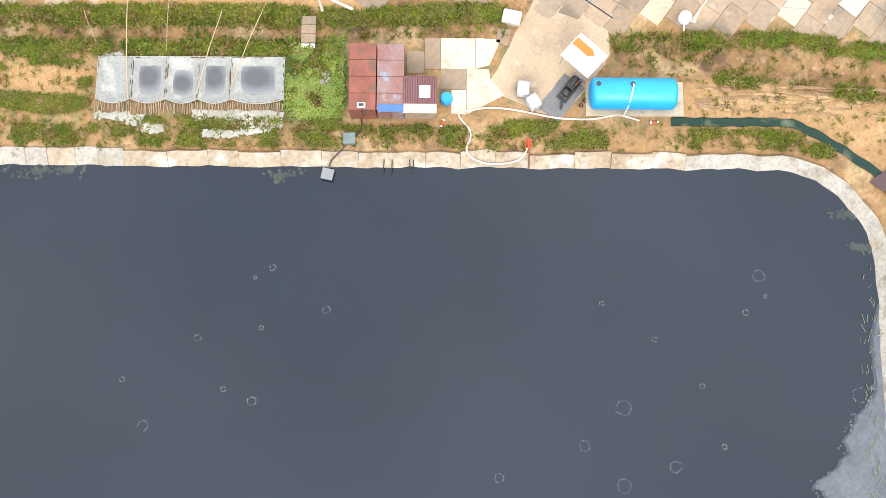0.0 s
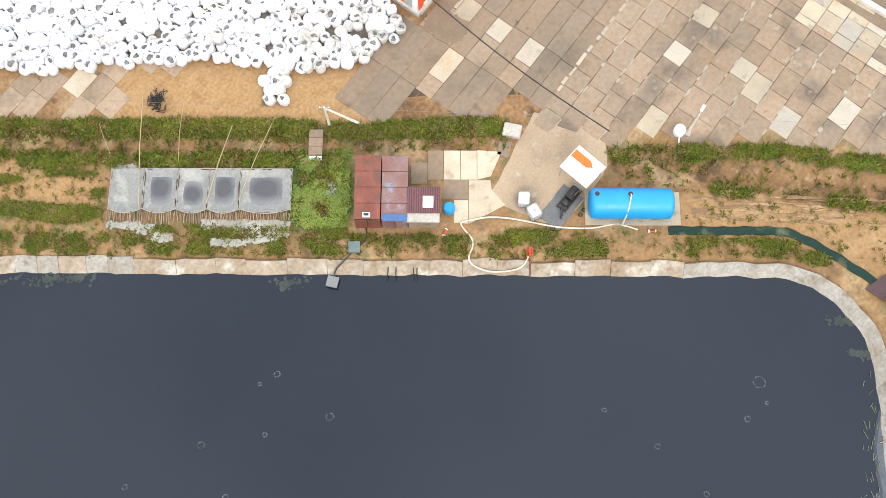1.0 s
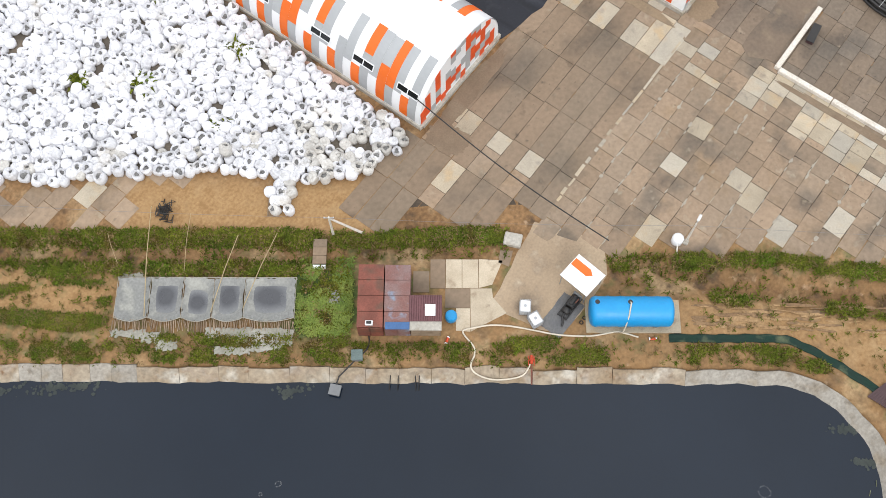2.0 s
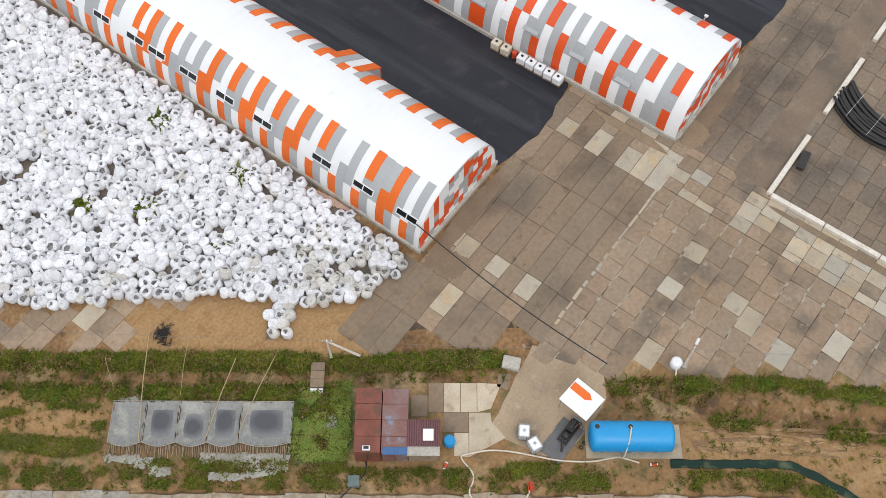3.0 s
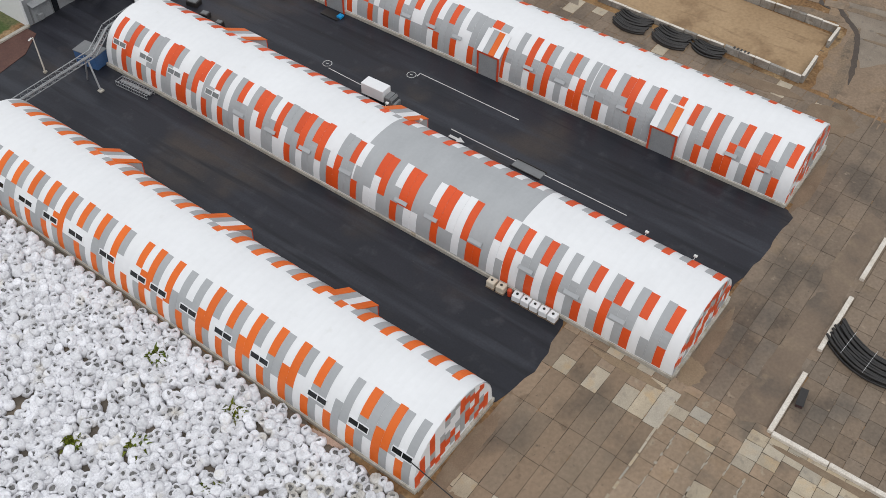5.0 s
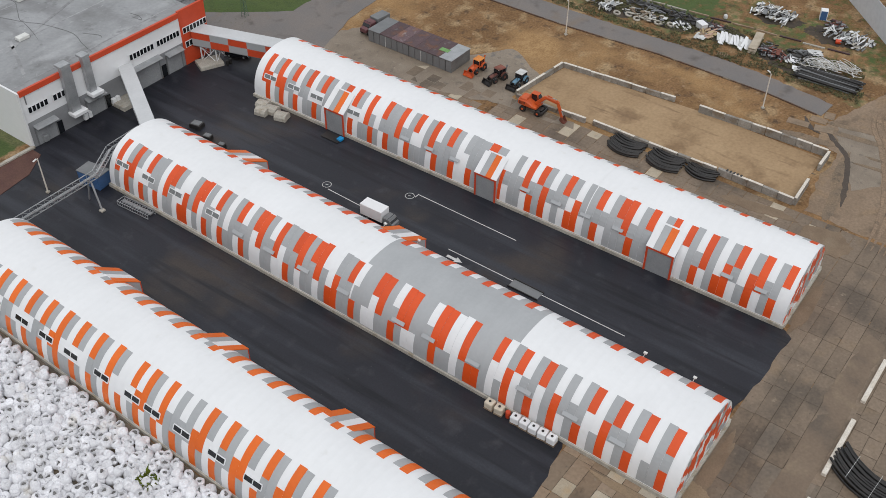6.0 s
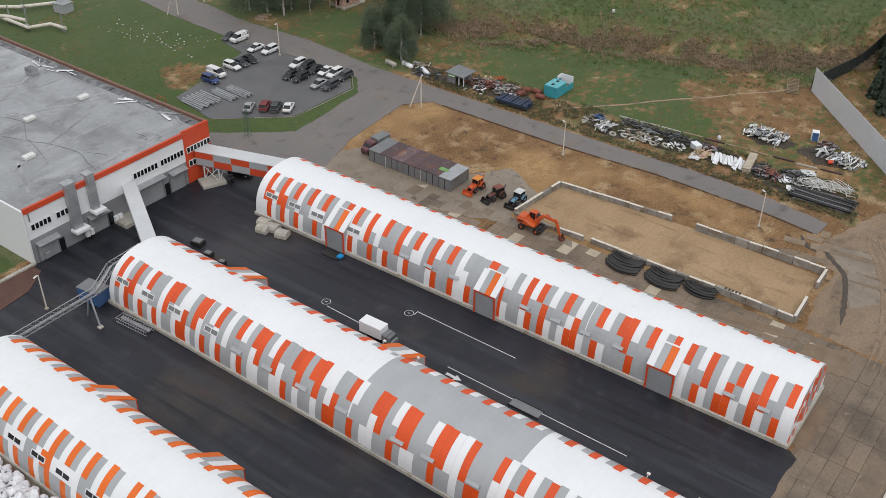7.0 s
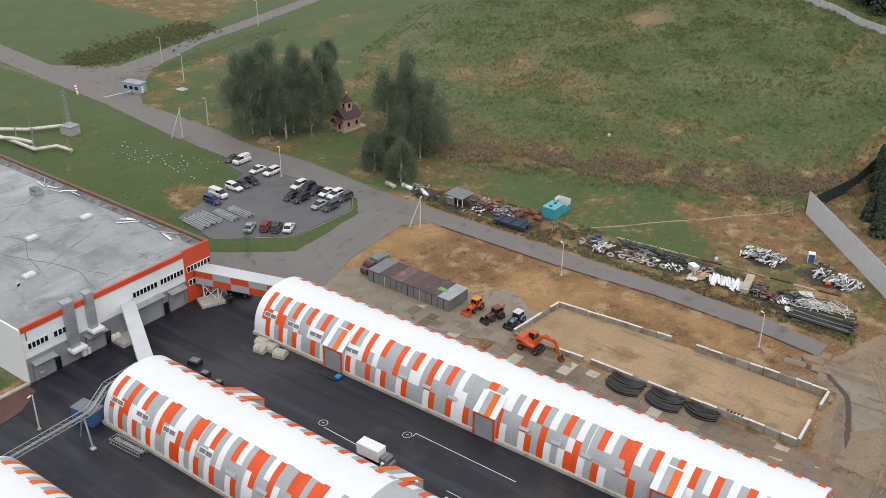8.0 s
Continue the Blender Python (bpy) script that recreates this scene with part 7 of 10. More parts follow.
def car(x, y, rz, kind, rgb, label, z=0.09):
    """kind: sedan, wagon or van; the nose looks along +x."""
    root = thing("car", pose(x, y, z, 0, 0, rz), label, "car", "parked cars")
    l, hgt, w = {"sedan": (4.2, 1.4, 0.86), "wagon": (4.25, 1.62, 0.89), "van": (4.6, 1.88, 0.93)}[kind]
    h = l / 2
    belt = hgt * 0.62
    nose = belt - 0.12 if kind != "van" else belt
    body = [ring(-h, w * 0.8, 0.4, belt - 0.12), ring(-h + 0.12, w * 0.95, 0.26, belt - 0.02), ring(-h * 0.5, w, 0.22, belt), ring(h * 0.25, w, 0.22, belt), ring(h * 0.62, w * 0.97, 0.22, nose), ring(h - 0.12, w * 0.9, 0.28, nose - 0.12), ring(h, w * 0.72, 0.4, nose - 0.25)]
    part("body", loft(body), paint(rgb), root)
    cab = {"sedan": (-h * 0.72, -h * 0.38, h * 0.12, h * 0.5), "wagon": (-h * 0.95, -h * 0.8, h * 0.15, h * 0.5), "van": (-h * 0.96, -h * 0.88, h * 0.35, h * 0.72)}[kind]
    g = [ring(cab[0], w * 0.84, belt - 0.2, belt - 0.02, 0.05), ring(cab[1], w * 0.76, belt - 0.15, hgt - 0.06, 0.05), ring(cab[2], w * 0.76, belt - 0.15, hgt - 0.05, 0.05), ring(cab[3], w * 0.84, belt - 0.2, belt - 0.02, 0.05)]
    part("cabin_glass", loft(g), GLASS, root, "dark tinted car glass")
    r = [ring(cab[1] - 0.1, w * 0.72, hgt - 0.12, hgt - 0.03, 0.03), ring((cab[1] + cab[2]) / 2, w * 0.77, hgt - 0.1, hgt, 0.03), ring(cab[2] + 0.05, w * 0.72, hgt - 0.12, hgt - 0.03, 0.03)]
    part("roof", loft(r), paint(rgb), root)
    if kind == "van":
        part("side_panel", Build().box((-h * 0.4, 0, belt + 0.3), (h * 0.8, w * 1.64, 0.5), 0, 0.04), paint(rgb), root)
    b = Build()
    for s_ in (-1, 1):
        b.beam((cab[1], s_ * w * 0.77, hgt - 0.1), (cab[0] + 0.06, s_ * w * 0.84, belt), 0.07, 0.07).beam((0, s_ * w * 0.77, hgt - 0.08), (0.02, s_ * w * 0.85, belt), 0.06, 0.06)
    part("pillar", b, paint(rgb), root)
    for s_ in (-1, 1):
        part("headlight", Build().box((h - 0.1, s_ * w * 0.66, nose - 0.25), (0.14, 0.32, 0.14), 0, 0.03), LAMPGLASS, root)
        part("tail_light", Build().box((-h + 0.06, s_ * w * 0.72, belt - 0.2), (0.1, 0.2, 0.22), 0, 0.03), RED, root)
        part("mirror", Build().box((cab[2] + 0.2, s_ * (w + 0.06), belt + 0.05), (0.14, 0.18, 0.12), 0, 0.03), paint(rgb), root)
        for x_ in (-h * 0.62, h * 0.64):
            wheel(root, x_, s_ * (w - 0.1))
    part("bumper", Build().box((h - 0.02, 0, 0.4), (0.1, w * 1.5, 0.2), 0, 0.04).box((-h + 0.02, 0, 0.42), (0.1, w * 1.5, 0.2), 0, 0.04), DGREY, root)
    return root


C_WHITE, C_BLACK, C_SILVER, C_BLUE, C_RED, C_DARK = (0.75, 0.75, 0.74), (0.015, 0.016, 0.02), (0.36, 0.37, 0.38), (0.02, 0.045, 0.16), (0.20, 0.02, 0.025), (0.05, 0.055, 0.06)
for x, y, a, k, c, l in ((142.9, 165.8, 180, "sedan", C_DARK, "dark grey parked saloon car"), (143.3, 163.3, 180, "van", C_WHITE, "white parked panel van"), (141.8, 156.6, 180, "sedan", C_WHITE, "white parked saloon car"),
                         (142.8, 153.2, 180, "wagon", C_WHITE, "white parked off-road car"), (131.8, 153.4, 270, "wagon", C_WHITE, "white parked estate car"), (134.2, 153.4, 270, "sedan", C_DARK, "dark grey parked saloon car"),
                         (136.6, 153.2, 270, "sedan", C_BLACK, "black parked saloon car"), (127.2, 153.3, 270, "van", C_WHITE, "white parked minibus car"), (124.4, 152.0, 272, "wagon", C_BLUE, "dark blue parked estate car")):
    car(x, y, a, k, c, l)
for x, y, k, c, l in ((141.2, 143.2, "wagon", C_WHITE, "white parked estate car"), (141.4, 140.8, "wagon", C_BLACK, "black parked off-road car"), (141.5, 138.4, "sedan", C_BLACK, "black parked saloon car"), (136.2, 140.5, "sedan", C_BLACK, "black parked saloon car"),
                      (136.6, 138.0, "wagon", C_BLACK, "black parked estate car"), (142.2, 136.0, "sedan", C_WHITE, "white parked saloon car"), (142.4, 133.7, "wagon", C_WHITE, "white parked estate car"), (142.6, 131.2, "wagon", C_DARK, "dark parked estate car"),
                      (136.6, 132.9, "sedan", C_SILVER, "silver parked saloon car"), (137.4, 130.4, "wagon", C_DARK, "dark grey parked estate car")):
    car(x, y, 180, k, c, l)
for x, y, k, c, l in ((120.3, 136.5, "sedan", C_SILVER, "silver parked saloon car"), (122.6, 134.3, "wagon", C_RED, "dark red parked estate car"), (123.6, 132.3, "wagon", C_DARK, "dark parked estate car"), (125.0, 130.3, "sedan", C_WHITE, "white parked saloon car")):
    car(x, y, 30, k, c, l)
car(101.3, 119.0, 292, "wagon", C_BLACK, "black off-road car under the gallery", 0.07)


def truck():
    root = thing("box_truck", pose(81.4, 70.6, 0.05, 0, 0, 272) @ Matrix.Diagonal((0.82, 0.82, 0.82, 1)), "small grey cab truck with a white box body", "truck")
    part("box_body", Build().box((-1.3, 0, 1.95), (4.6, 2.2, 2.2), 0, 0.05), WHITE, root, "white box body")
    part("cab", loft([ring(1.2, 1.0, 0.5, 2.1), ring(2.4, 1.0, 0.5, 2.1), ring(2.9, 0.95, 0.5, 1.4), ring(3.3, 0.85, 0.55, 1.25)]), DGREY, root, "dark cab")
    part("windscreen", loft([ring(2.2, 0.93, 1.35, 2.16, 0.05), ring(2.95, 0.9, 1.3, 1.45, 0.05)]), GLASS, root)
    part("chassis", Build().box((-0.2, 0, 0.6), (6.6, 0.9, 0.3)), BLACK, root)
    for x in (-2.2, 2.3):
        for s_ in (-1, 1):
            wheel(root, x, s_ * 0.95, 0.42)


truck()


def machine_wheel(root, x, y, r, rim=None):
    w = part("wheel", Build().tube([(x, y - 0.22, r), (x, y - 0.17, r), (x, y + 0.17, r), (x, y + 0.22, r)], [r * 0.78, r, r, r * 0.78], 18), RUBBER, root)
    part("rim", Build().tube([(x, y - 0.24, r), (x, y - 0.18, r), (x, y + 0.18, r), (x, y + 0.24, r)], [r * 0.3, r * 0.52, r * 0.52, r * 0.3], 12), rim or CHALK, w)


def scoop(x, width, z, size):
    """A curved loader bucket or blade, open towards +x."""
    b, n = Build(), 7
    outer = [(x + size * (0.15 - 0.75 * math.sin(a)), z + size * (0.62 - 0.62 * math.cos(a))) for a in np.linspace(-0.35, math.pi - 0.5, n)]
    inner = [(px + 0.05, pz + 0.02 * (1 if k < n / 2 else -1)) for k, (px, pz) in enumerate(outer)]
    ring_ = outer + inner[::-1]
    m = len(ring_)
    vs = [(px, s_ * width / 2, pz) for s_ in (-1, 1) for px, pz in ring_]
    b.add(vs, [tuple(range(m)), tuple(range(2 * m - 1, m - 1, -1))] + [(i, (i + 1) % m, m + (i + 1) % m, m + i) for i in range(m)])
    for s_ in (-1, 1):
        cheek = [(px, s_ * width / 2, pz) for px, pz in outer] + [(px, s_ * (width / 2 - 0.05), pz) for px, pz in outer]
        b.add(cheek, [tuple(range(n)), tuple(range(2 * n - 1, n - 1, -1))] + [(i, (i + 1) % n, n + (i + 1) % n, n + i) for i in range(n)])
    return b


def tractor(x, y, rz, paint_, roof_, blade, backhoe, label):
    """A wheeled tractor: bonnet with grille, glazed cab on posts, loader arms with a bucket, perhaps a folded digging arm behind."""
    root = thing("tractor", pose(x, y, 0.05, 0, 0, rz) @ Matrix.Diagonal((0.82, 0.82, 0.82, 1)), label, "tractor", "yard machines")
    for s_ in (-1, 1):
        machine_wheel(root, -0.95, s_ * 1.0, 0.82, paint_)
        machine_wheel(root, 1.35, s_ * 0.85, 0.55, paint_)
    part("chassis", Build().box((0.2, 0, 0.75), (3.4, 0.6, 0.4), 0, 0.05).beam((1.35, -0.85, 0.55), (1.35, 0.85, 0.55), 0.16, 0.16), BLACK, root)
    part("bonnet", loft([ring(0.25, 0.46, 0.85, 1.62), ring(1.5, 0.44, 0.85, 1.55), ring(2.0, 0.4, 0.85, 1.45), ring(2.12, 0.34, 0.9, 1.35)]), paint_, root)
    part("grille", Build().box((2.13, 0, 1.12), (0.05, 0.56, 0.42)), BLACK, root)
    part("cab_glass", loft([ring(-1.35, 0.74, 1.0, 2.45), ring(-0.5, 0.78, 1.0, 2.55), ring(0.2, 0.74, 1.0, 2.45), ring(0.34, 0.7, 1.0, 1.9)]), GLASS, root)
    part("cab_roof", Build().box((-0.55, 0, 2.62), (2.0, 1.75, 0.18), 0, 0.07), roof_, root)
    b = Build()
    for px in (-1.38, -0.5, 0.3):
        for py in (-0.79, 0.79):
            b.beam((px, py, 1.0), (px, py * 0.97, 2.58), 0.1, 0.1)
    for py in (-0.8, 0.8):
        b.box((-0.5, py, 1.2), (1.8, 0.06, 0.4))
    part("cab_frame", b, paint_ if blade else BLACK, root)
    for s_ in (-1, 1):
        guard_ = Build()
        arc = [(-0.95 + 0.95 * math.cos(a), 0.85 + 0.95 * math.sin(a)) for a in np.linspace(0.35, math.pi - 0.5, 7)]
        for (ax, az), (bx, bz) in zip(arc, arc[1:]):
            guard_.beam((ax, s_ * 1.0, az), (bx, s_ * 1.0, bz), 0.5, 0.05)
        part("mudguard", guard_, paint_, root)
        part("headlight", Build().box((0.4, s_ * 0.6, 2.6), (0.12, 0.2, 0.12), 0, 0.03), LAMPGLASS, root)
        arm = Build().beam((0.35, s_ * 0.62, 1.5), (1.9, s_ * 0.62, 1.15), 0.14, 0.22).beam((1.85, s_ * 0.62, 1.2), (2.75, s_ * 0.62, 0.4), 0.14, 0.22)
        part("loader_arm", arm, paint_ if blade else BLACK, root)
        part("ram", Build().tube([(0.7, s_ * 0.6, 1.0), (1.95, s_ * 0.6, 1.0)], 0.06, 8), STEEL, root)
    part("exhaust", Build().tube([(1.2, 0.3, 1.5), (1.2, 0.3, 2.4)], 0.05, 6), BLACK, root)
    part("bucket", scoop(3.0, 2.3, 0.08, 0.85), paint_ if blade else BLACK, root, "worn steel bucket")
    if backhoe:
        part("digging_arm", Build().beam((-1.8, 0.1, 0.9), (-2.5, 0.1, 2.6), 0.22, 0.3, 0, 0.03).beam((-2.45, 0.1, 2.6), (-2.1, 0.1, 1.0), 0.2, 0.24, 0, 0.03), paint_ if blade else DGREY, root)
        part("stabiliser", Build().box((-1.75, 0, 0.7), (0.25, 2.2, 0.35), 0, 0.04).box((-1.8, 1.05, 0.45), (0.2, 0.16, 0.8)).box((-1.8, -1.05, 0.45), (0.2, 0.16, 0.8)), BLACK, root)


RUSTY_PAINT = mat("faded_rust_paint", (0.16, 0.05, 0.035), (0.08, 0.035, 0.028), 1.2, 0.6, 0.0)
BLUE_PAINT = mat("faded_blue_paint", (0.11, 0.24, 0.36), (0.16, 0.27, 0.34), 1.2, 0.55, 0.0)
tractor(122.5, 83.3, 178, TYRE_ORANGE, mat("yellow_cab_roof", (0.72, 0.25, 0.04), None, 0.8, 0.5, 0.0), True, True, "orange backhoe loader with a yellow cab roof")
tractor(122.2, 78.9, 166, RUSTY_PAINT, RUST, False, True, "brown rusty tractor with black attachments")
tractor(123.2, 75.2, 178, BLUE_PAINT, CHALK, False, False, "small blue tractor with a white cab roof")


def excavator():
    root = thing("wheeled_excavator", pose(117.8, 69.0, 0.03, 0, 0, -88), "orange wheeled excavator with its boom lowered", "excavator", "yard machines")
    for x in (-1.3, 1.45):
        for s_ in (-1, 1):
            machine_wheel(root, x, s_ * 0.98, 0.55, TYRE_ORANGE)
        part("axle", Build().beam((x, -1.0, 0.55), (x, 1.0, 0.55), 0.2, 0.2), BLACK, root)
    part("chassis", Build().box((0.1, 0, 0.8), (3.5, 1.1, 0.42), 0, 0.06).box((2.1, 0, 0.6), (0.25, 2.2, 0.5), 0, 0.04), BLACK, root)
    part("slew_ring", Build().tube([(-0.1, 0, 1.0), (-0.1, 0, 1.18)], 0.72, 20), BLACK, root)
    deck = [ring(-2.3, 1.0, 1.25, 2.0, 0.2), ring(-2.0, 1.22, 1.18, 2.25, 0.2), ring(-0.6, 1.25, 1.18, 2.2, 0.15), ring(0.3, 1.25, 1.18, 1.75, 0.12), ring(1.15, 1.2, 1.18, 1.6, 0.1)]
    part("turret", loft(deck), TYRE_ORANGE, root)
    part("engine_cover", Build().box((-1.35, -0.2, 2.3), (1.3, 1.7, 0.28), 0, 0.1), TYRE_ORANGE, root)
    for k in range(5):
        part("louvre", Build().box((-1.8 + 0.22 * k, -1.24, 1.75), (0.1, 0.05, 0.5)), BLACK, root)
    part("counterweight", Build().box((-2.25, 0, 1.6), (0.35, 2.1, 0.7), 0, 0.12), DGREY, root)
    cab_ = part("cab", loft([ring(-0.55, 0.46, 1.6, 2.95, 0.08), ring(0.55, 0.48, 1.5, 3.0, 0.08), ring(1.05, 0.46, 1.5, 2.4, 0.08)]), GLASS, root)
    cab_.matrix_basis = pose(0, 0.7, 0)
    part("cab_roof", Build().box((0.05, 0.7, 3.02), (1.35, 1.02, 0.12), 0, 0.05), TYRE_ORANGE, root)
    posts = Build()
    for px, top in ((-0.55, 2.95), (0.55, 2.98)):
        for py in (0.24, 1.16):
            posts.beam((px, py, 1.5), (px, py, top), 0.09, 0.09)
    posts.beam((1.05, 0.26, 1.5), (0.6, 0.26, 3.0), 0.07, 0.07).beam((1.05, 1.14, 1.5), (0.6, 1.14, 3.0), 0.07, 0.07).box((0.1, 1.18, 1.75), (1.25, 0.05, 0.45))
    part("cab_frame", posts, TYRE_ORANGE, root)
    part("boom", Build().beam((0.7, -0.25, 1.8), (2.3, -0.25, 3.55), 0.36, 0.55, 0, 0.05).beam((2.15, -0.25, 3.5), (4.75, -0.25, 3.25), 0.34, 0.46, 0, 0.05), TYRE_ORANGE, root)
    part("dipper", Build().beam((4.3, -0.25, 3.65), (5.45, -0.25, 0.95), 0.28, 0.38, 0, 0.04), TYRE_ORANGE, root)
    part("bucket", scoop(5.7, 0.95, 0.05, 0.95), RUST, root, "rusty digging bucket")
    for p, q in (((0.95, -0.55, 1.55), (2.35, -0.55, 3.1)), ((0.95, 0.05, 1.55), (2.35, 0.05, 3.1)), ((2.6, -0.25, 3.95), (4.25, -0.25, 3.8)), ((4.75, -0.25, 3.2), (5.65, -0.25, 1.3))):
        c = Vector(p).lerp(Vector(q), 0.55)
        ram = part("ram", Build().tube([p, c], 0.1, 8), TYRE_ORANGE, root)
        part("piston", Build().tube([c, q], 0.055, 8), STEEL, ram)


excavator()

# ---- behind the hangars: pit, garages, scrap, cabin, lamps ----
pit = thing("sand_pit", (0, 0, 0), "long sand pit walled with pale concrete blocks", "pit")
part("sand_bed", Build().plate([(120.2, 73.4), (120.4, 26.6), (125.6, 26.8), (129.8, 26.8), (133.4, 27.0), (134.0, 47.5), (132.4, 72.0)], -0.1, 0.07), SAND, pit, "flat yellow brown sand")
PIT_WALL = mat("pit_wall_concrete", (0.30, 0.28, 0.25), (0.22, 0.2, 0.175), 0.5, 0.9, 0.03, rnd=0.12, stain=[((0.2, 0.155, 0.11), 0.5, 0.4), ((0.42, 0.4, 0.36), 0.7, 0.34)])
rng = random.Random(41)
for p, q, h in (((132.4, 72.4), (120.0, 73.6), 1.0), ((132.5, 72.2), (134.2, 52.0), 0.9), ((133.8, 47.6), (134.2, 36.5), 1.3), ((134.2, 36.4), (134.3, 26.6), 1.3), ((134.2, 26.4), (130.0, 26.3), 1.2), ((125.6, 26.3), (119.9, 26.0), 1.3),
                ((119.9, 26.2), (120.2, 38.0), 1.2), ((120.2, 38.2), (120.2, 44.5), 1.0), ((120.2, 44.6), (120.3, 59.3), 0.9), ((120.0, 60.5), (119.8, 65.5), 0.9), ((119.8, 65.6), (119.8, 73.4), 0.7)):
    p, q = Vector(p), Vector(q)
    n = max(1, round((q - p).length / 2.4))
    for k in range(n):
        a, b_ = p.lerp(q, (k + 0.01) / n), p.lerp(q, (k + 0.99) / n)
        hh = h + rng.uniform(-0.04, 0.04)
        part("wall_block", Build().beam((a.x, a.y, hh / 2), (b_.x, b_.y, hh / 2), 0.5, hh, 0, 0.04), PIT_WALL, pit)
        if rng.random() < 0.85:
            part("white_cap", Build().beam((a.x, a.y, hh), (b_.x, b_.y, hh), 0.42, 0.06, 0, 0.02), WHITE_CONC, pit, "whitewashed top")
for k in range(5):
    part("marker_stripe", Build().box((120.25, 36.6 - 0.55 * k, 1.26), (0.5, 0.28, 0.03)), BLACK, pit)


def garages():
    y = 104.6
    OLDROOF = mat("old_garage_roof", (0.125, 0.072, 0.078), (0.085, 0.062, 0.068), 0.5, 0.7, 0.0, rnd=0.25, stain=[((0.19, 0.09, 0.06), 0.5, 0.4), ((0.2, 0.19, 0.19), 0.9, 0.33)])
    cols = [DGREY, OLDROOF, OLDROOF, OLDROOF, OLDROOF, OLDROOF, STEEL]
    for k in range(7):
        w = 2.62
        root = thing("storage_container", pose(121.9, y - w / 2, 0.03, 0, 0, 0), "old dull metal garage box in a row", "container", "garage row")
        part("body", Build().box((0, 0, 1.1), (5.4, w - 0.1, 2.2), 0, 0.03), mat("dull_metal_%d" % k, (0.17 + 0.02 * (k % 3), 0.165, 0.16), (0.12, 0.115, 0.11), 0.6, 0.6, 0.0), root)
        part("roof", Build().box((0, 0, 2.25), (5.6, w - 0.02, 0.12), 0, 0.03), cols[k], root)
        b = Build()
        for s_ in (-1, 1):
            b.box((-2.73, s_ * w / 4, 1.05), (0.06, w / 2 - 0.12, 1.95), 0, 0.01)
        part("door", b, DGREY, root)
        part("door_post", Build().box((-2.76, 0, 1.05), (0.08, 0.08, 2.0)), CHALK if k % 3 == 1 else BLACK, root)
        y -= w


garages()
truck_ = thing("old_truck_cab", pose(121.6, 106.4, 0.05, 0, 0, 175), "old dark red truck parked by the garages", "truck")
part("cab", loft([ring(-0.9, 0.9, 0.6, 2.2), ring(0.4, 0.9, 0.6, 2.2), ring(0.9, 0.85, 0.6, 1.5), ring(1.6, 0.75, 0.6, 1.3)]), MAROON, truck_)
part("windscreen", loft([ring(0.3, 0.84, 1.5, 2.25, 0.05), ring(0.95, 0.8, 1.4, 1.55, 0.05)]), GLASS, truck_)
part("box_body", Build().box((-2.8, 0, 1.5), (3.2, 2.0, 1.8), 0, 0.05), DGREY, truck_)
for x in (-3.2, 1.0):
    for s_ in (-1, 1):
        wheel(truck_, x, s_ * 0.85, 0.42)
single("green_sheet", Build().box((0, 0, 0), (1.0, 1.8, 0.04)), mat("green_tarp", (0.18, 0.36, 0.12), None, 0.8, 0.7, 0.0), "small green tarpaulin on a garage roof", "tarpaulin", m=pose(121.5, 89.4, 2.37))

# scrap heaps along the back road
NAVY = mat("navy_metal", (0.022, 0.04, 0.085), (0.03, 0.045, 0.08), 0.8, 0.5, 0.0)
HEAP_LOOK = {"white": (WHITE, CHALK, CONCRETE, STEEL, CHALK, BLACK, DGREY), "grey": (CONCRETE, PIT_WALL, DGREY, WOOD, CONCRETE, BLACK, CHALK), "wood": (WOOD, LOG, BAMBOO), "rust": (RUST, MAROON, BROWN, DGREY, BLACK, RUST, STEEL), "black": (BLACK, DGREY, BLACK), "blue": (NAVY, NAVY, DGREY, BLACK)}


def scrap(x, y, rx, ry, n, look_, label, rz=0, long_=2.2, high=0.9):
    """A heap of beams, sheets and pipes thrown together."""
    rng = random.Random(int(x * 31 + y * 17))
    root = thing("scrap_heap", pose(x, y, 0.02, 0, 0, rz), label, "scrap heap", "scrap heaps")
    for k in range(int(n * 2.1)):
        u, v = rng.uniform(-1, 1), rng.uniform(-1, 1)
        top = high * max(0.1, 1 - (u * u + v * v) / 2) * rng.uniform(0.2, 1)
        c = Vector((u * rx, v * ry, 0.1 + top))
        a = rng.gauss(1.35, 0.4) if look_ in ("white", "wood") and long_ < 4 else rng.gauss(0.0, 0.5) + (0 if rng.random() < 0.7 else 1.5)
        l = long_ * rng.uniform(0.25, 1.0)
        d = Vector((math.sin(a) * l / 2, math.cos(a) * l / 2, rng.uniform(-0.2, 0.2) * l * 0.3))
        m = rng.choice(HEAP_LOOK[look_])
        r = rng.random()
        if r < 0.45:
            part("beam", Build().beam(c - d, c + d, rng.uniform(0.1, 0.3), rng.uniform(0.08, 0.2)), m, root)
        elif r < 0.75:
            part("sheet", Build().beam(c - d * 0.8, c + d * 0.8, rng.uniform(0.35, 0.8), 0.06), m, root)
        else:
            part("pipe", Build().tube([c - d, c + d], rng.uniform(0.06, 0.16), 7), m, root)


def ring_tyre(x, y, z, r, m_, tilt=0):
    root = thing("concrete_ring" if m_ is not RUBBER else "tyre", pose(x, y, z, tilt, 0, 0), "pale concrete well ring" if m_ is not RUBBER else "worn black tyre in the scrap line", "ring" if m_ is not RUBBER else "tyre", "rings in the scrap line")
    part("ring", Build().tube([(r * math.cos(a), r * math.sin(a), 0.2) for a in np.linspace(0, 6.2832, 17)], 0.2, 8, caps=False), m_, root)


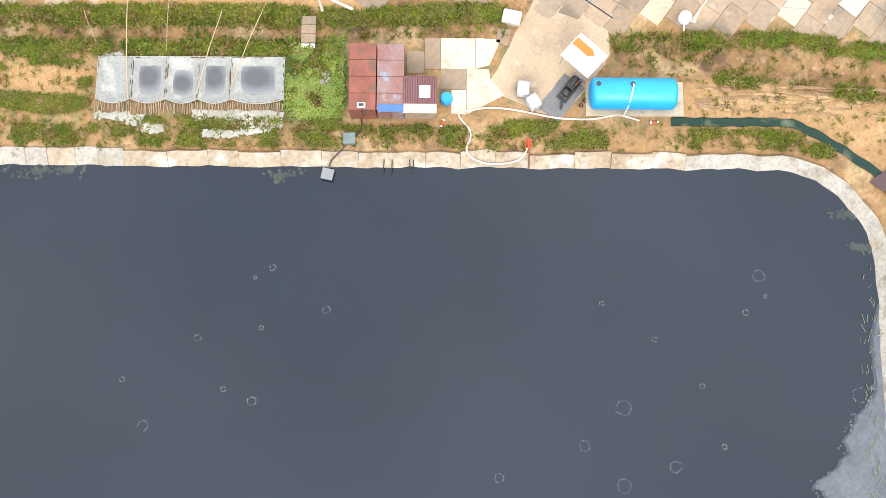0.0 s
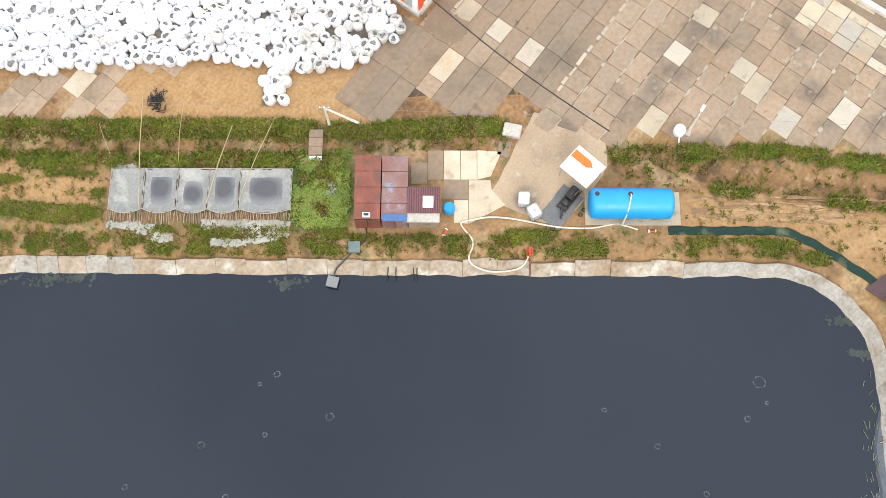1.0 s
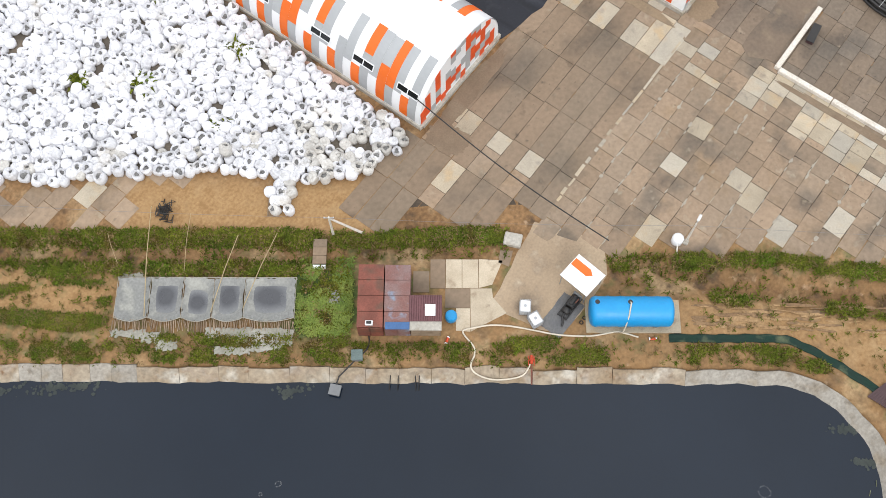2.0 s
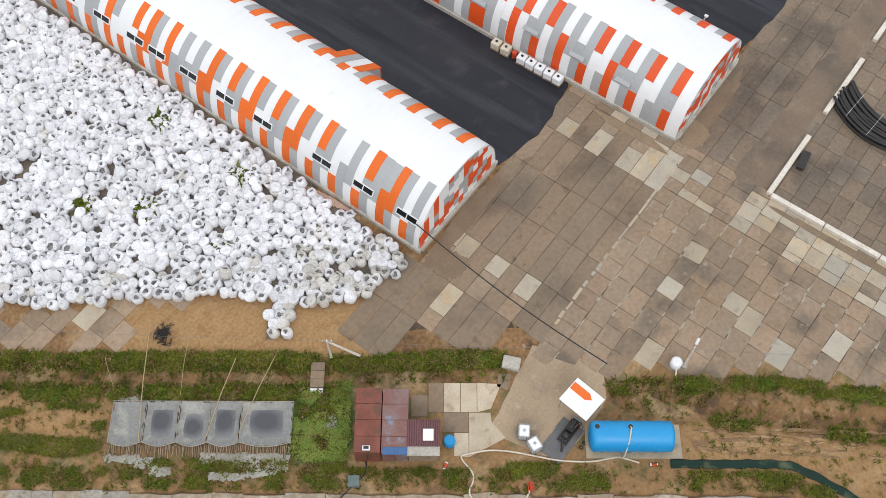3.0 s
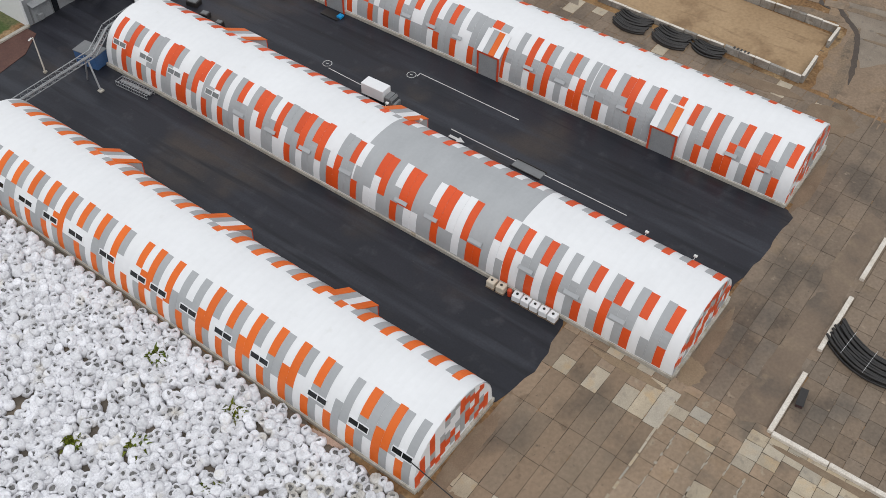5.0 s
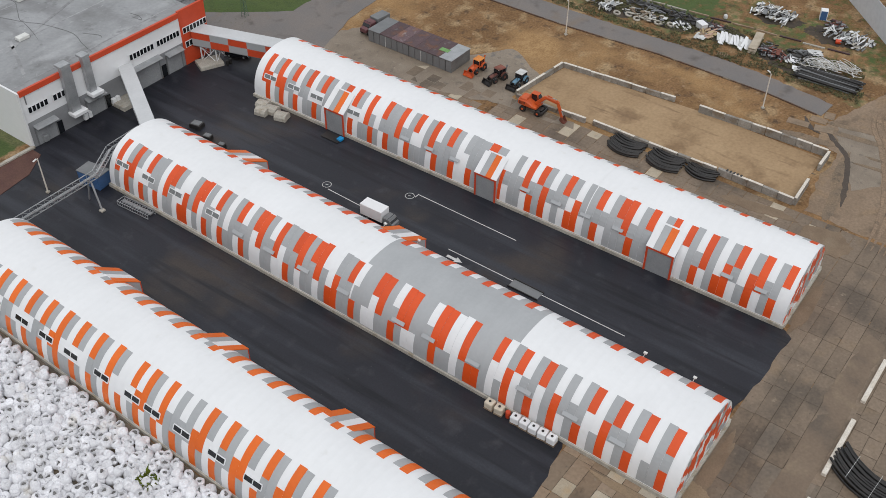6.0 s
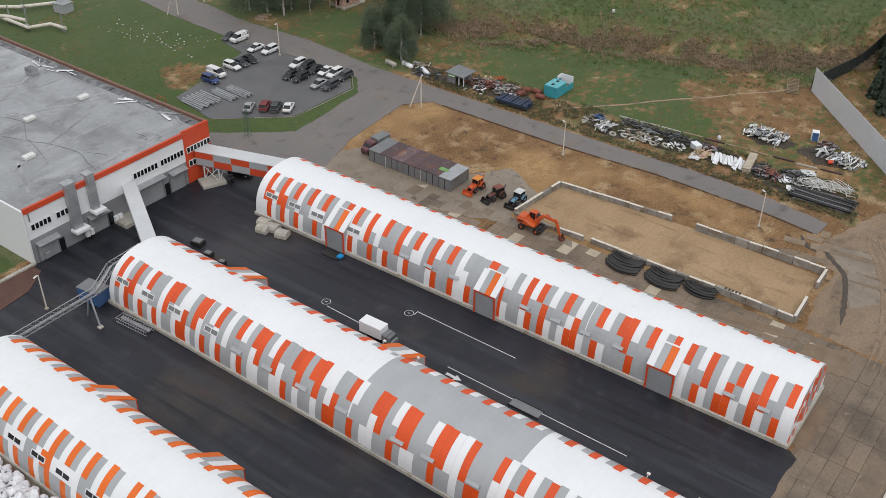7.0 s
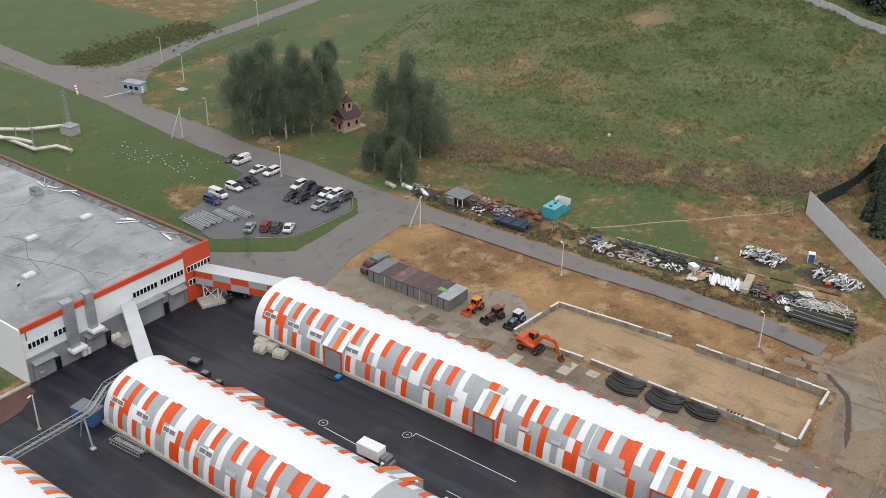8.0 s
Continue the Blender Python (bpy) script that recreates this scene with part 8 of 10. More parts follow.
scrap(156.6, 77.0, 2.6, 1.4, 16, "white", "white sheets and grey blocks by the road", 0)
scrap(157.5, 80.0, 1.6, 1.8, 16, "grey", "grey plates beside a blue coil", 10)
for k in range(4):
    single("hose_coil", Build().tube([((1.1 - 0.12 * k) * math.cos(a), (1.1 - 0.12 * k) * math.sin(a), 0.25 + 0.12 * k) for a in np.linspace(0, 6.2832, 25)], 0.09, 6, caps=False), BLUE_METAL, "coil of blue plastic hose in the scrap line", "hose coil", m=pose(159.2, 79.6, 0.1, 10, 12, 0))
for x, y in ((154.8, 74.4), (155.6, 72.4), (156.4, 69.6), (157.1, 68.2), (158.0, 66.7), (155.0, 70.4), (156.0, 66.6), (158.3, 64.4), (156.8, 64.4), (158.8, 62.6)):
    ring_tyre(x, y, 0.05, 0.55, CONCRETE if x < 157.3 else RUBBER, 12)
scrap(157.0, 69.5, 1.8, 4.2, 34, "grey", "grey broken concrete and tyres in a line", 0, 1.4)
scrap(160.8, 66.0, 1.0, 9.0, 40, "black", "dark old beams lying along the scrap line", 0, 4.5, 0.5)
scrap(157.6, 62.6, 1.3, 1.6, 14, "white", "white torn foam and film heap", 20, 1.0, 0.6)
box_ = thing("white_crate", pose(159.3, 59.4, 0.03, 0, 0, -30), "white plastic crate standing among boards", "crate")
part("body", Build().box((0, 0, 0.55), (1.3, 1.9, 1.1), 0, 0.05), CHALK, box_)
part("lid", Build().box((0, 0, 1.13), (1.36, 1.96, 0.08), 0, 0.03), WHITE, box_)
scrap(157.8, 57.6, 1.5, 1.5, 18, "wood", "brown planks and boards heap", -15, 2.4, 0.7)
scrap(160.6, 57.2, 1.2, 1.6, 18, "rust", "rust brown offcuts behind the boards", 0, 1.8, 0.7)
TAN = mat("tan_boards", (0.50, 0.43, 0.34), (0.40, 0.34, 0.26), 0.8, 0.8, 0.0, grain=0.1)


def leaning(name, x, y, n, step, size, rz, material, label, seed, lean=22):
    """Sheets leaning one on the next in a row."""
    rng = random.Random(seed)
    root = thing(name, pose(x, y, 0.03, 0, 0, rz), label, "sheets")
    for k in range(n):
        w, l, t = size[0] * rng.uniform(0.8, 1.1), size[1] * rng.uniform(0.8, 1.1), size[2]
        m = pose(rng.gauss(0, 0.15), (k - n / 2) * step, 0.34 + 0.05 * (k % 3), lean + rng.gauss(0, 4), rng.gauss(0, 3), rng.gauss(0, 5))
        part("sheet", Build().box((0, 0, 0), (l, w, t), 0, 0.02, 0, m), material if k % 4 else CHALK, root)


leaning("leaning_sheets", 156.0, 58.2, 4, 0.45, (0.7, 2.4, 0.06), 8, CHALK, "white boards laid on dark scrap", 5, 14)
leaning("leaning_sheets", 158.0, 53.6, 9, 0.5, (0.62, 3.9, 0.10), 18, WHITE, "row of long white sheets leaning together", 6)
leaning("leaning_sheets", 158.0, 50.7, 4, 0.5, (0.62, 4.2, 0.10), 16, WHITE, "white panels leaning beside a tan stack", 7)
bundle = thing("panel_stack", pose(159.4, 49.0, 0.02, 0, 0, 10), "stack of long tan panels in the scrap line", "panel stack")
for k in range(7):
    part("panel", Build().box((0.06 * (k % 3), 0.05 * (k % 2), 0.1 + 0.15 * k), (6.4, 1.35, 0.12), 0.8 * (k % 3 - 1), 0.02), TAN, bundle)
scrap(159.0, 47.0, 2.4, 0.8, 20, "black", "dark offcuts beside the tan panels", 0, 1.6, 0.6)
scrap(158.2, 44.8, 2.4, 1.2, 30, "rust", "rusty red steel offcuts heap", 80, 2.6)
leaning("leaning_sheets", 158.2, 42.2, 5, 0.5, (0.7, 2.6, 0.06), 24, WHITE, "large white sheets fanned on the heap", 8, 16)
leaning("leaning_sheets", 155.9, 39.7, 2, 0.5, (1.1, 2.2, 0.06), -72, WHITE, "white sheets lying on black pipes", 9, 6)
leaning("leaning_sheets", 162.4, 39.8, 4, 0.6, (1.2, 2.2, 0.06), 40, CHALK, "pale torn sheets on the heap's top", 10, 8)
scrap(160.2, 40.6, 2.2, 2.4, 26, "black", "dark steel frames under white sheets", 20, 3.0, 0.7)


def long_pipes(x, y, n, cols, length, label):
    """Plastic pipes stacked along the road, each a little bowed."""
    rng = random.Random(71)
    root = thing("pipe_stack", pose(x, y, 0.03, 0, 0, 1.5), label, "pipes")
    for k in range(n):
        col, row = k % cols, k // cols
        u = (col - cols / 2 + 0.5 * (row % 2)) * 0.3
        z, a, l = 0.13 + 0.23 * row, rng.gauss(0, 0.25), length * rng.uniform(0.8, 1.05)
        part("pipe", Build().tube([(u + a * (t - 0.5) + 0.12 * math.sin(3.1 * t + k), l * (t - 0.5) + 0.3 * a, z) for t in np.linspace(0, 1, 7)], 0.13, 7), BLACK if k % 5 else DGREY, root)


long_pipes(155.6, 34.4, 42, 14, 11.0, "stack of long black plastic pipes beside the road")
STRAND = mat("pale_strands", (0.62, 0.60, 0.55), (0.5, 0.47, 0.42), 1.0, 0.7, 0.0, rnd=0.2, grain=0.08)
tangle = thing("strip_tangle", pose(159.6, 35.6, 0.2, 0, 0, 0), "tangle of thin pale plastic strips on black pipes", "plastic strips")
rng = random.Random(73)
for k in range(95):
    u, v = rng.gauss(0, 1.0), rng.uniform(-4.4, 3.6)
    a, l, c = rng.gauss(0.15, 0.3) + (0.9 if rng.random() < 0.15 else 0), rng.uniform(1.5, 4.4), rng.gauss(0, 0.35)
    z = 0.35 + 0.5 * max(0.0, 1 - u * u / 4) * rng.uniform(0.3, 1)
    part("strip", Build().tube([(u - 0.22 * v + math.sin(a) * l * t + c * (1 - 4 * t * t), v + math.cos(a) * l * t, z + 0.12 * math.sin(5 * t + k)) for t in np.linspace(-0.5, 0.5, 6)], rng.uniform(0.03, 0.065), 5), STRAND if k % 3 else WHITE, tangle)
scrap(172.0, 51.2, 2.4, 3.9, 52, "white", "wide heap of white steel profiles", -12, 2.4, 1.1)
scrap(173.0, 48.6, 1.6, 1.6, 16, "white", "short white channels at the heap's end", 0, 1.3, 1.0)
scrap(171.6, 36.8, 2.3, 4.4, 52, "white", "heap of white and grey steel scrap", -14, 2.6, 1.1)
scrap(174.8, 40.2, 1.2, 1.6, 18, "rust", "rusty scrap beside a white cabinet", 0, 2.0)
cab_ = thing("metal_cabinet", pose(176.2, 43.1, 0.03, 0, 0, 20), "white metal cabinet standing among scrap", "cabinet")
part("body", Build().box((0, 0, 0.95), (1.3, 1.3, 1.9), 0, 0.04), WHITE, cab_)
part("door", Build().box((-0.67, 0, 0.95), (0.05, 1.1, 1.7)), BLUE_METAL, cab_, "blue cabinet door")
single("red_drum", Build().tube([(0, 0, 0), (0, 0, 0.9)], 0.42, 12), RED, "red drum lying among steel scrap", "drum", m=pose(168.8, 38.0, 0.42, 90, 0, 20))
for k in range(5):
    single("loose_plank", Build().box((0, 0, 0.05), (1.5, 0.16, 0.07), 0, 0.01), WOOD, "loose brown plank on the road's verge", "plank", "planks on the verge", m=pose(152.7, 51.4 + 0.42 * k, 0.08, 0, 2, 12 + 3 * (k % 3)))
edge_ = thing("beam_line", (0, 0, 0), "old dark beams lying end to end in grass", "beams")
rng = random.Random(87)
for k in range(10):
    t0, t1 = k / 10, (k + 0.9) / 10
    part("beam", Build().beam((162.6 + 3.6 * t0 + rng.uniform(-0.2, 0.2), 77.0 - 43 * t0, 0.12), (162.6 + 3.6 * t1 + rng.uniform(-0.2, 0.2), 77.0 - 43 * t1, 0.14), 0.3, 0.22), rng.choice((WOOD, BROWN, CONCRETE)), edge_)

# shed, racks, tanks and the teal cabin
hut = thing("tin_hut", pose(156.2, 111.0, 0.02, 0, 0, 0), "open-fronted grey tin hut with a sloping roof", "hut")
part("wall", Build().box((0.9, 0, 1.1), (0.1, 4.2, 2.2)).box((0, 2.05, 1.1), (4.0, 0.1, 2.2)).box((-1.7, 1.1, 1.1), (0.1, 2.0, 2.2)), STEEL, hut)
part("roof", Build().beam((0, -2.3, 2.3), (0, 2.3, 2.5), 4.6, 0.1), DGREY, hut)
part("post", Build().box((-1.7, -2.0, 1.1), (0.15, 0.15, 2.2)).box((-1.7, -0.8, 1.1), (0.15, 0.15, 2.2)), WHITE, hut)
part("awning", Build().box((-2.2, 0.6, 2.15), (1.0, 1.6, 0.08)), mat("green_awning", (0.35, 0.5, 0.3), None, 0.8, 0.7, 0.0), hut)
scrap(158.4, 104.2, 2.2, 2.2, 26, "rust", "rusty machine frames and racks heap", 0, 1.8, 1.3)
scrap(156.6, 100.8, 1.8, 1.8, 22, "grey", "grey steel racks and lattice heap", 0, 1.8, 1.4)
scrap(157.6, 107.6, 1.8, 2.4, 26, "rust", "rusty frames and tins beside the hut", 0, 1.4, 1.2)
scrap(155.4, 106.2, 1.6, 2.2, 10, "white", "white odds and ends by the hut", 0, 1.2)
navy = thing("steel_stack", pose(154.2, 96.2, 0.04, 0, 0, 2), "dark blue steel frames stacked by the road", "steel stack")
for k in range(12):
    part("frame_bar", Build().beam((-1.4 + 0.55 * (k % 6), -3.6 + 0.15 * (k % 3), 0.3 + 0.62 * (k // 6)), (-1.4 + 0.55 * (k % 6), 3.2 + 0.2 * (k % 4), 0.3 + 0.62 * (k // 6)), 0.42, 0.5, 0, 0.04), NAVY if k % 5 else BLACK, navy)
for y in (-2.4, 0.0, 2.4):
    part("cross_bar", Build().beam((-1.8, y, 1.3), (1.8, y, 1.3), 0.16, 0.14), NAVY, navy)
scrap(158.2, 100.4, 1.6, 2.6, 24, "rust", "brown drums and bent frames heap", 20, 1.6, 1.5)
scrap(160.0, 106.8, 1.2, 1.6, 14, "wood", "broken crates behind the hut", 0, 1.2, 1.0)
scrap(154.4, 118.4, 1.6, 3.2, 16, "blue", "blue barrels and scrap beside the road", 0, 1.0, 1.0)
scrap(157.6, 122.6, 1.6, 2.0, 12, "grey", "grey slabs beneath the trees", 0, 2.0, 0.4)
for x, y, a in ((160.6, 97.6, 30), (161.2, 95.4, 0), (158.4, 97.4, 70), (159.6, 93.6, 15)):
    drum_ = thing("rusty_tank", pose(x, y, 0.55, 90, 0, a), "rusty brown cylindrical tank among scrap", "tank", "scrap tanks")
    part("body", Build().tube([(0, 0, -1.0), (0, 0, -0.85), (0, 0, 0.85), (0, 0, 1.0)], [0.3, 0.55, 0.55, 0.3], 14), RUST, drum_)
spider = thing("hay_rake", pose(161.3, 104.6, 0.5), "orange spoked rake wheel on a frame", "rake")
for k in range(8):
    a = k * math.pi / 4
    part("spoke", Build().beam((0, 0, 0.3), (1.2 * math.cos(a), 1.2 * math.sin(a), 0.5), 0.1, 0.08), TYRE_ORANGE, spider)
part("hub", Build().tube([(0, 0, -0.4), (0, 0, 0.4)], 0.2, 8), RUST, spider)
cabin = thing("site_cabin", pose(164.6, 91.6, 0.05, 0, 0, 0), "teal site cabin, half roofed, open behind", "cabin")
PALE_TEAL = mat("pale_teal", (0.13, 0.45, 0.50), None, 0.6, 0.5, 0.0)
for c, size in (((0, 2.15, 1.2), (6.6, 0.1, 2.3)), ((-1.45, -0.75, 1.2), (3.7, 0.1, 2.3)), ((1.9, -0.75, 0.75), (2.9, 0.1, 1.4)), ((-3.25, 0.7, 1.2), (0.1, 2.8, 2.3)), ((0.4, 0.7, 1.2), (0.1, 2.8, 2.3))):
    part("wall", Build().box(c, size, 0, 0.02), TEAL, cabin)
part("roof", Build().box((-1.4, 0.7, 2.4), (3.8, 3.0, 0.1), 0, 0.03), PALE_TEAL, cabin, "pale teal roof")
part("floor", Build().box((0, 0.7, 0.3), (6.4, 2.7, 0.12)), WOOD, cabin)
for x in (-2.2, -0.4):
    part("roof_hatch", Build().box((x, 0.8, 2.52), (0.6, 0.6, 0.14), 0, 0.03), BLACK, cabin)
part("end_panel", Build().box((3.2, 0.7, 1.35), (0.12, 2.9, 2.6), 0, 0.02).box((2.4, 2.1, 2.2), (1.6, 0.12, 0.8)), WHITE, cabin, "white end panel")
for k in range(5):
    part("board", Build().beam((0.9 + 0.4 * k, -0.2, 0.5 + 0.1 * k), (1.2 + 0.3 * k, 1.8, 0.9), 0.3, 0.08), WOOD if k % 2 else RUST, cabin)
part("skid", Build().box((0, 0, 0.06), (6.4, 0.25, 0.14)).box((0, 1.6, 0.06), (6.4, 0.25, 0.14)), BLACK, cabin)

# lamps and poles
street_lamp(pose(142.3, 77.8, 0, 0, 0, 60), 6.5, "pale concrete lamp post by the back road")
street_lamp(pose(141.1, 39.8, 0, 0, 0, 60), 6.4, "pale concrete lamp post by the back road")
street_lamp(pose(143.0, 150.4, 0.05, 0, 0, 200), 7.3, "white lamp post beside the parked cars")
strut_pole(pose(142.0, 110.4, 0, 0, 0, 20), 6.6, 2.2, 107, "pale braced pole with a lamp at the bend", True)
strut_pole(pose(145.4, 186.4, 0, 0, 0, 20), 7.6, 2.6, 107, "pale braced pole beside the far road")
for x, y, h in ((155.0, 188.0, 7.0), (174.5, 220.2, 7.5), (182.4, 239.3, 7.5), (229.0, 247.0, 8.5)):
    street_lamp(pose(x, y, 0, 0, 0, 120), h, "thin pale lamp post beside the far road")
yl = thing("lattice_mast", pose(112.2, 128.4, 0), "thin green lattice mast on the grass strip", "mast")
b = Build()
for sx, sy in ((-1, -1), (1, -1), (1, 1), (-1, 1)):
    b.beam((sx * 0.45, sy * 0.45, 0), (sx * 0.12, sy * 0.12, 6.5), 0.06, 0.06)
for k in range(8):
    w0, w1 = 0.45 - 0.33 * k / 8, 0.45 - 0.33 * (k + 1) / 8
    for (ax, ay), (bx, by) in (((-1, -1), (1, -1)), ((1, -1), (1, 1)), ((1, 1), (-1, 1)), ((-1, 1), (-1, -1))):
        b.beam((ax * w0, ay * w0, 6.5 * k / 8), (bx * w1, by * w1, 6.5 * (k + 1) / 8), 0.035, 0.035)
part("lattice", b, mat("mast_green", (0.10, 0.16, 0.11), None, 1.0, 0.6, 0.0), yl)

# pipe rack beside the middle hangar
rack = thing("pipe_rack", (0, 0, 0), "grey steel pipe bridge on slanting legs", "pipe rack")
path = [(72.0, 108.6, 4.6), (66.0, 108.2, 4.6), (61.0, 105.2, 4.4), (47.0, 105.2, 4.2), (30.0, 105.2, 4.2)]
for p, q in zip(path, path[1:]):
    p, q = Vector(p), Vector(q)
    side = Vector((-(q - p).y, (q - p).x, 0)).normalized() * 0.45
    for s_ in (-1, 1):
        for z in (0, 0.8):
            part("chord", Build().beam(p + side * s_ + Vector((0, 0, z)), q + side * s_ + Vector((0, 0, z)), 0.1, 0.1), STEEL, rack)
    n = max(2, int((q - p).length / 1.1))
    b = Build()
    for k in range(n):
        a, c = p.lerp(q, k / n), p.lerp(q, (k + 1) / n)
        for s_ in (-1, 1):
            b.beam(a + side * s_, c + side * s_ + Vector((0, 0, 0.8)), 0.05, 0.05).beam(a + side * s_, a + side * s_ + Vector((0, 0, 0.8)), 0.05, 0.05)
        b.beam(a - side, a + side, 0.06, 0.06).beam(a - side, c + side, 0.05, 0.05)
    part("lattice", b, STEEL, rack)
    part("pipe", Build().tube([p + Vector((0, 0, 0.25)), q + Vector((0, 0, 0.25))], 0.16, 8), STEEL, rack)
for x, y in ((59.5, 103.4), (44, 104.6), (36.0, 104.8)):
    part("leg", Build().beam((x, y, 0), (x + 0.4, y + 1.6, 4.3), 0.22, 0.22).beam((x + 0.6, y + 3.6, 0), (x + 0.4, y + 2.2, 4.3), 0.18, 0.18), STEEL, rack)
    part("foot", Build().box((x, y, 0.15), (0.7, 0.7, 0.3), 0, 0.05), CONCRETE, rack)
unit = thing("blue_container", pose(63.2, 109.4, 0.05, 0, 0, 8), "dark blue metal box beneath the pipe bridge", "container")
part("body", Build().box((0, 0, 1.15), (2.5, 4.0, 2.2), 0, 0.04), BLUE_METAL, unit)
part("lid", Build().box((0, 0, 2.3), (2.6, 4.1, 0.1)), DGREY, unit)
street_lamp(pose(57.5, 113.0, 0.05, 0, 0, 200), 6.0, "slim grey lamp post by the pipe bridge")
cage = thing("mesh_crate", pose(62.6, 99.8, 0.05, 0, 0, 4), "long low galvanised lattice crate on asphalt", "crate")
b = Build()
for x in (-0.7, 0.7):
    for z in (0.05, 0.7):
        b.beam((x, -3.0, z), (x, 3.0, z), 0.08, 0.08)
for k in range(13):
    y = -3.0 + 0.5 * k
    b.beam((-0.7, y, 0.7), (0.7, y, 0.7), 0.06, 0.06).beam((-0.7, y, 0.05), (-0.7, y, 0.7), 0.05, 0.05).beam((0.7, y, 0.05), (0.7, y, 0.7), 0.05, 0.05)
part("lattice", b, STEEL, cage)
part("bars", Build().box((0.2, 0, 0.25), (0.5, 5.6, 0.3), 0, 0.05), STEEL, cage)
for x, y, w in ((82.0, 108.4, 1.5), (80.7, 104.6, 1.1), (80.4, 101.2, 0.9)):
    bin_ = thing("rubble_skip", pose(x, y, 0.05, 0, 0, 12), "dark skip of grey rubble beside the hangar", "skip", "rubble skips")
    part("body", Build().box((0, 0, 0.4), (w, w * 1.3, 0.8), 0, 0.05), BLACK, bin_)
    part("rubble", Build().box((0, 0, 0.82), (w * 0.8, w, 0.22), 0, 0.1), DGREY, bin_)
bins = thing("waste_bins", pose(98.4, 118.3, 0.07), "two dark waste bins by the gallery's plinth", "waste bin")
for dx in (-0.32, 0.35):
    part("bin", Build().tube([(dx, 0, 0), (dx, 0, 0.8), (dx, 0, 0.95)], [0.24, 0.3, 0.26], 10), BLACK, bins)
skip = thing("blue_pallet_box", pose(92.6, 89.6, 0.05), "dark tray with a blue box by the gate", "tray")
part("tray", Build().box((0, 0, 0.12), (1.6, 3.4, 0.2), 0, 0.03), BLACK, skip)
part("box", Build().box((0.2, -1.5, 0.3), (0.9, 0.8, 0.4), 0, 0.04), BLUE, skip)
single("rust_strip", Build().plate([(40, 118.6), (52, 117.8), (58.5, 118.8), (62.6, 121.6), (62.6, 124.4), (40, 123.4)], 0, 0.12), mat("rust_earth", (0.085, 0.035, 0.028), (0.12, 0.06, 0.045), 0.5, 0.8, 0.03), "dark red brown heap of soil along the wall", "soil")

# steel stock in the car park
for x, y, n, m_, lab in ((117.2, 146.4, 16, STEEL, "rows of galvanised steel beams on the ground"), (121.6, 144.6, 10, STEEL, "bundle of galvanised steel profiles"), (124.4, 143.4, 10, STEEL, "bundle of grey steel profiles")):
    root = thing("steel_stock", pose(x, y, 0.09, 0, 0, -4), lab, "steel stock", "steel bundles")
    for k in range(n):
        w = 0.36 if n == 16 else 0.2
        part("beam", Build().beam((-w * n / 2 + k * w + 0.1 * (k % 3), -3.2 + 0.25 * (k % 4), 0.15 + 0.14 * (k % 3)), (-w * n / 2 + k * w, 3.2 + 0.2 * (k % 3), 0.15 + 0.14 * (k % 3)), 0.3 if n == 16 else 0.2, 0.2), m_, root)
guard = thing("rail_gate", pose(112.2, 153.0, 0), "small red steel rail by the roof's edge", "rail")
part("rail", Build().beam((0, -1.2, 1.0), (0, 1.2, 1.0), 0.08, 0.08).beam((0, -1.2, 0), (0, -1.2, 1.0), 0.08, 0.08).beam((0, 1.2, 0), (0, 1.2, 1.0), 0.08, 0.08), RED, guard)
lot_kerb = thing("kerb_line", (0, 0, 0), "low concrete kerb along the car park", "kerb")
for p, q in (((113.0, 139.2), (118.2, 133.2)), ((118.3, 133.1), (123.5, 127.2)), ((123.8, 127.1), (131.8, 126.8)), ((131.9, 126.8), (140.0, 126.6)), ((140.2, 126.7), (145.0, 131.2))):
    part("kerb_block", Build().beam((*p, 0.03), (*q, 0.03), 0.16, 0.2, 0, 0.03), PIT_WALL, lot_kerb)
KERB_OLD = mat("stained_kerb", (0.12, 0.065, 0.04), (0.085, 0.055, 0.04), 0.7, 0.85, 0.02, stain=((0.24, 0.2, 0.15), 0.4, 0.36))
road_kerb = thing("kerb_line", (0, 0, 0), "low stained kerb along the back road", "kerb")
for k in range(26):
    y0_, y1_ = 32.0 + 2.9 * k, 34.8 + 2.9 * k
    xa, xb = (lerp([(31.4, 144.4), (40, 145.6), (49.5, 145.9), (61, 146.2), (80, 145.0), (112, 145.0)], v) for v in (y0_, y1_))
    part("kerb_block", Build().beam((xa, y0_, 0.05), (xb, y1_, 0.05), 0.22, 0.26, 0, 0.02), KERB_OLD, road_kerb)

# beehive-like white boxes on the lawn
rng = random.Random(15)
STONE_A, STONE_U, STONE_V = (126.0, 194.0), (4.5, -30.0), (9.0, 4.0)
for k in range(54):
    u, v = rng.random(), rng.random()
    x, y = STONE_A[0] + u * STONE_U[0] + v * STONE_V[0] + rng.gauss(0, 0.6), STONE_A[1] + u * STONE_U[1] + v * STONE_V[1] + rng.gauss(0, 0.6)
    single("lawn_stone", Build().box((0, 0, 0.14), (rng.uniform(0.25, 0.5), rng.uniform(0.25, 0.4), 0.28), 0, 0.1), CONCRETE if k % 3 else CHALK, "small pale block set out on the lawn", "block", "lawn blocks", m=pose(x, y, 0, 0, 0, rng.uniform(0, 180)))


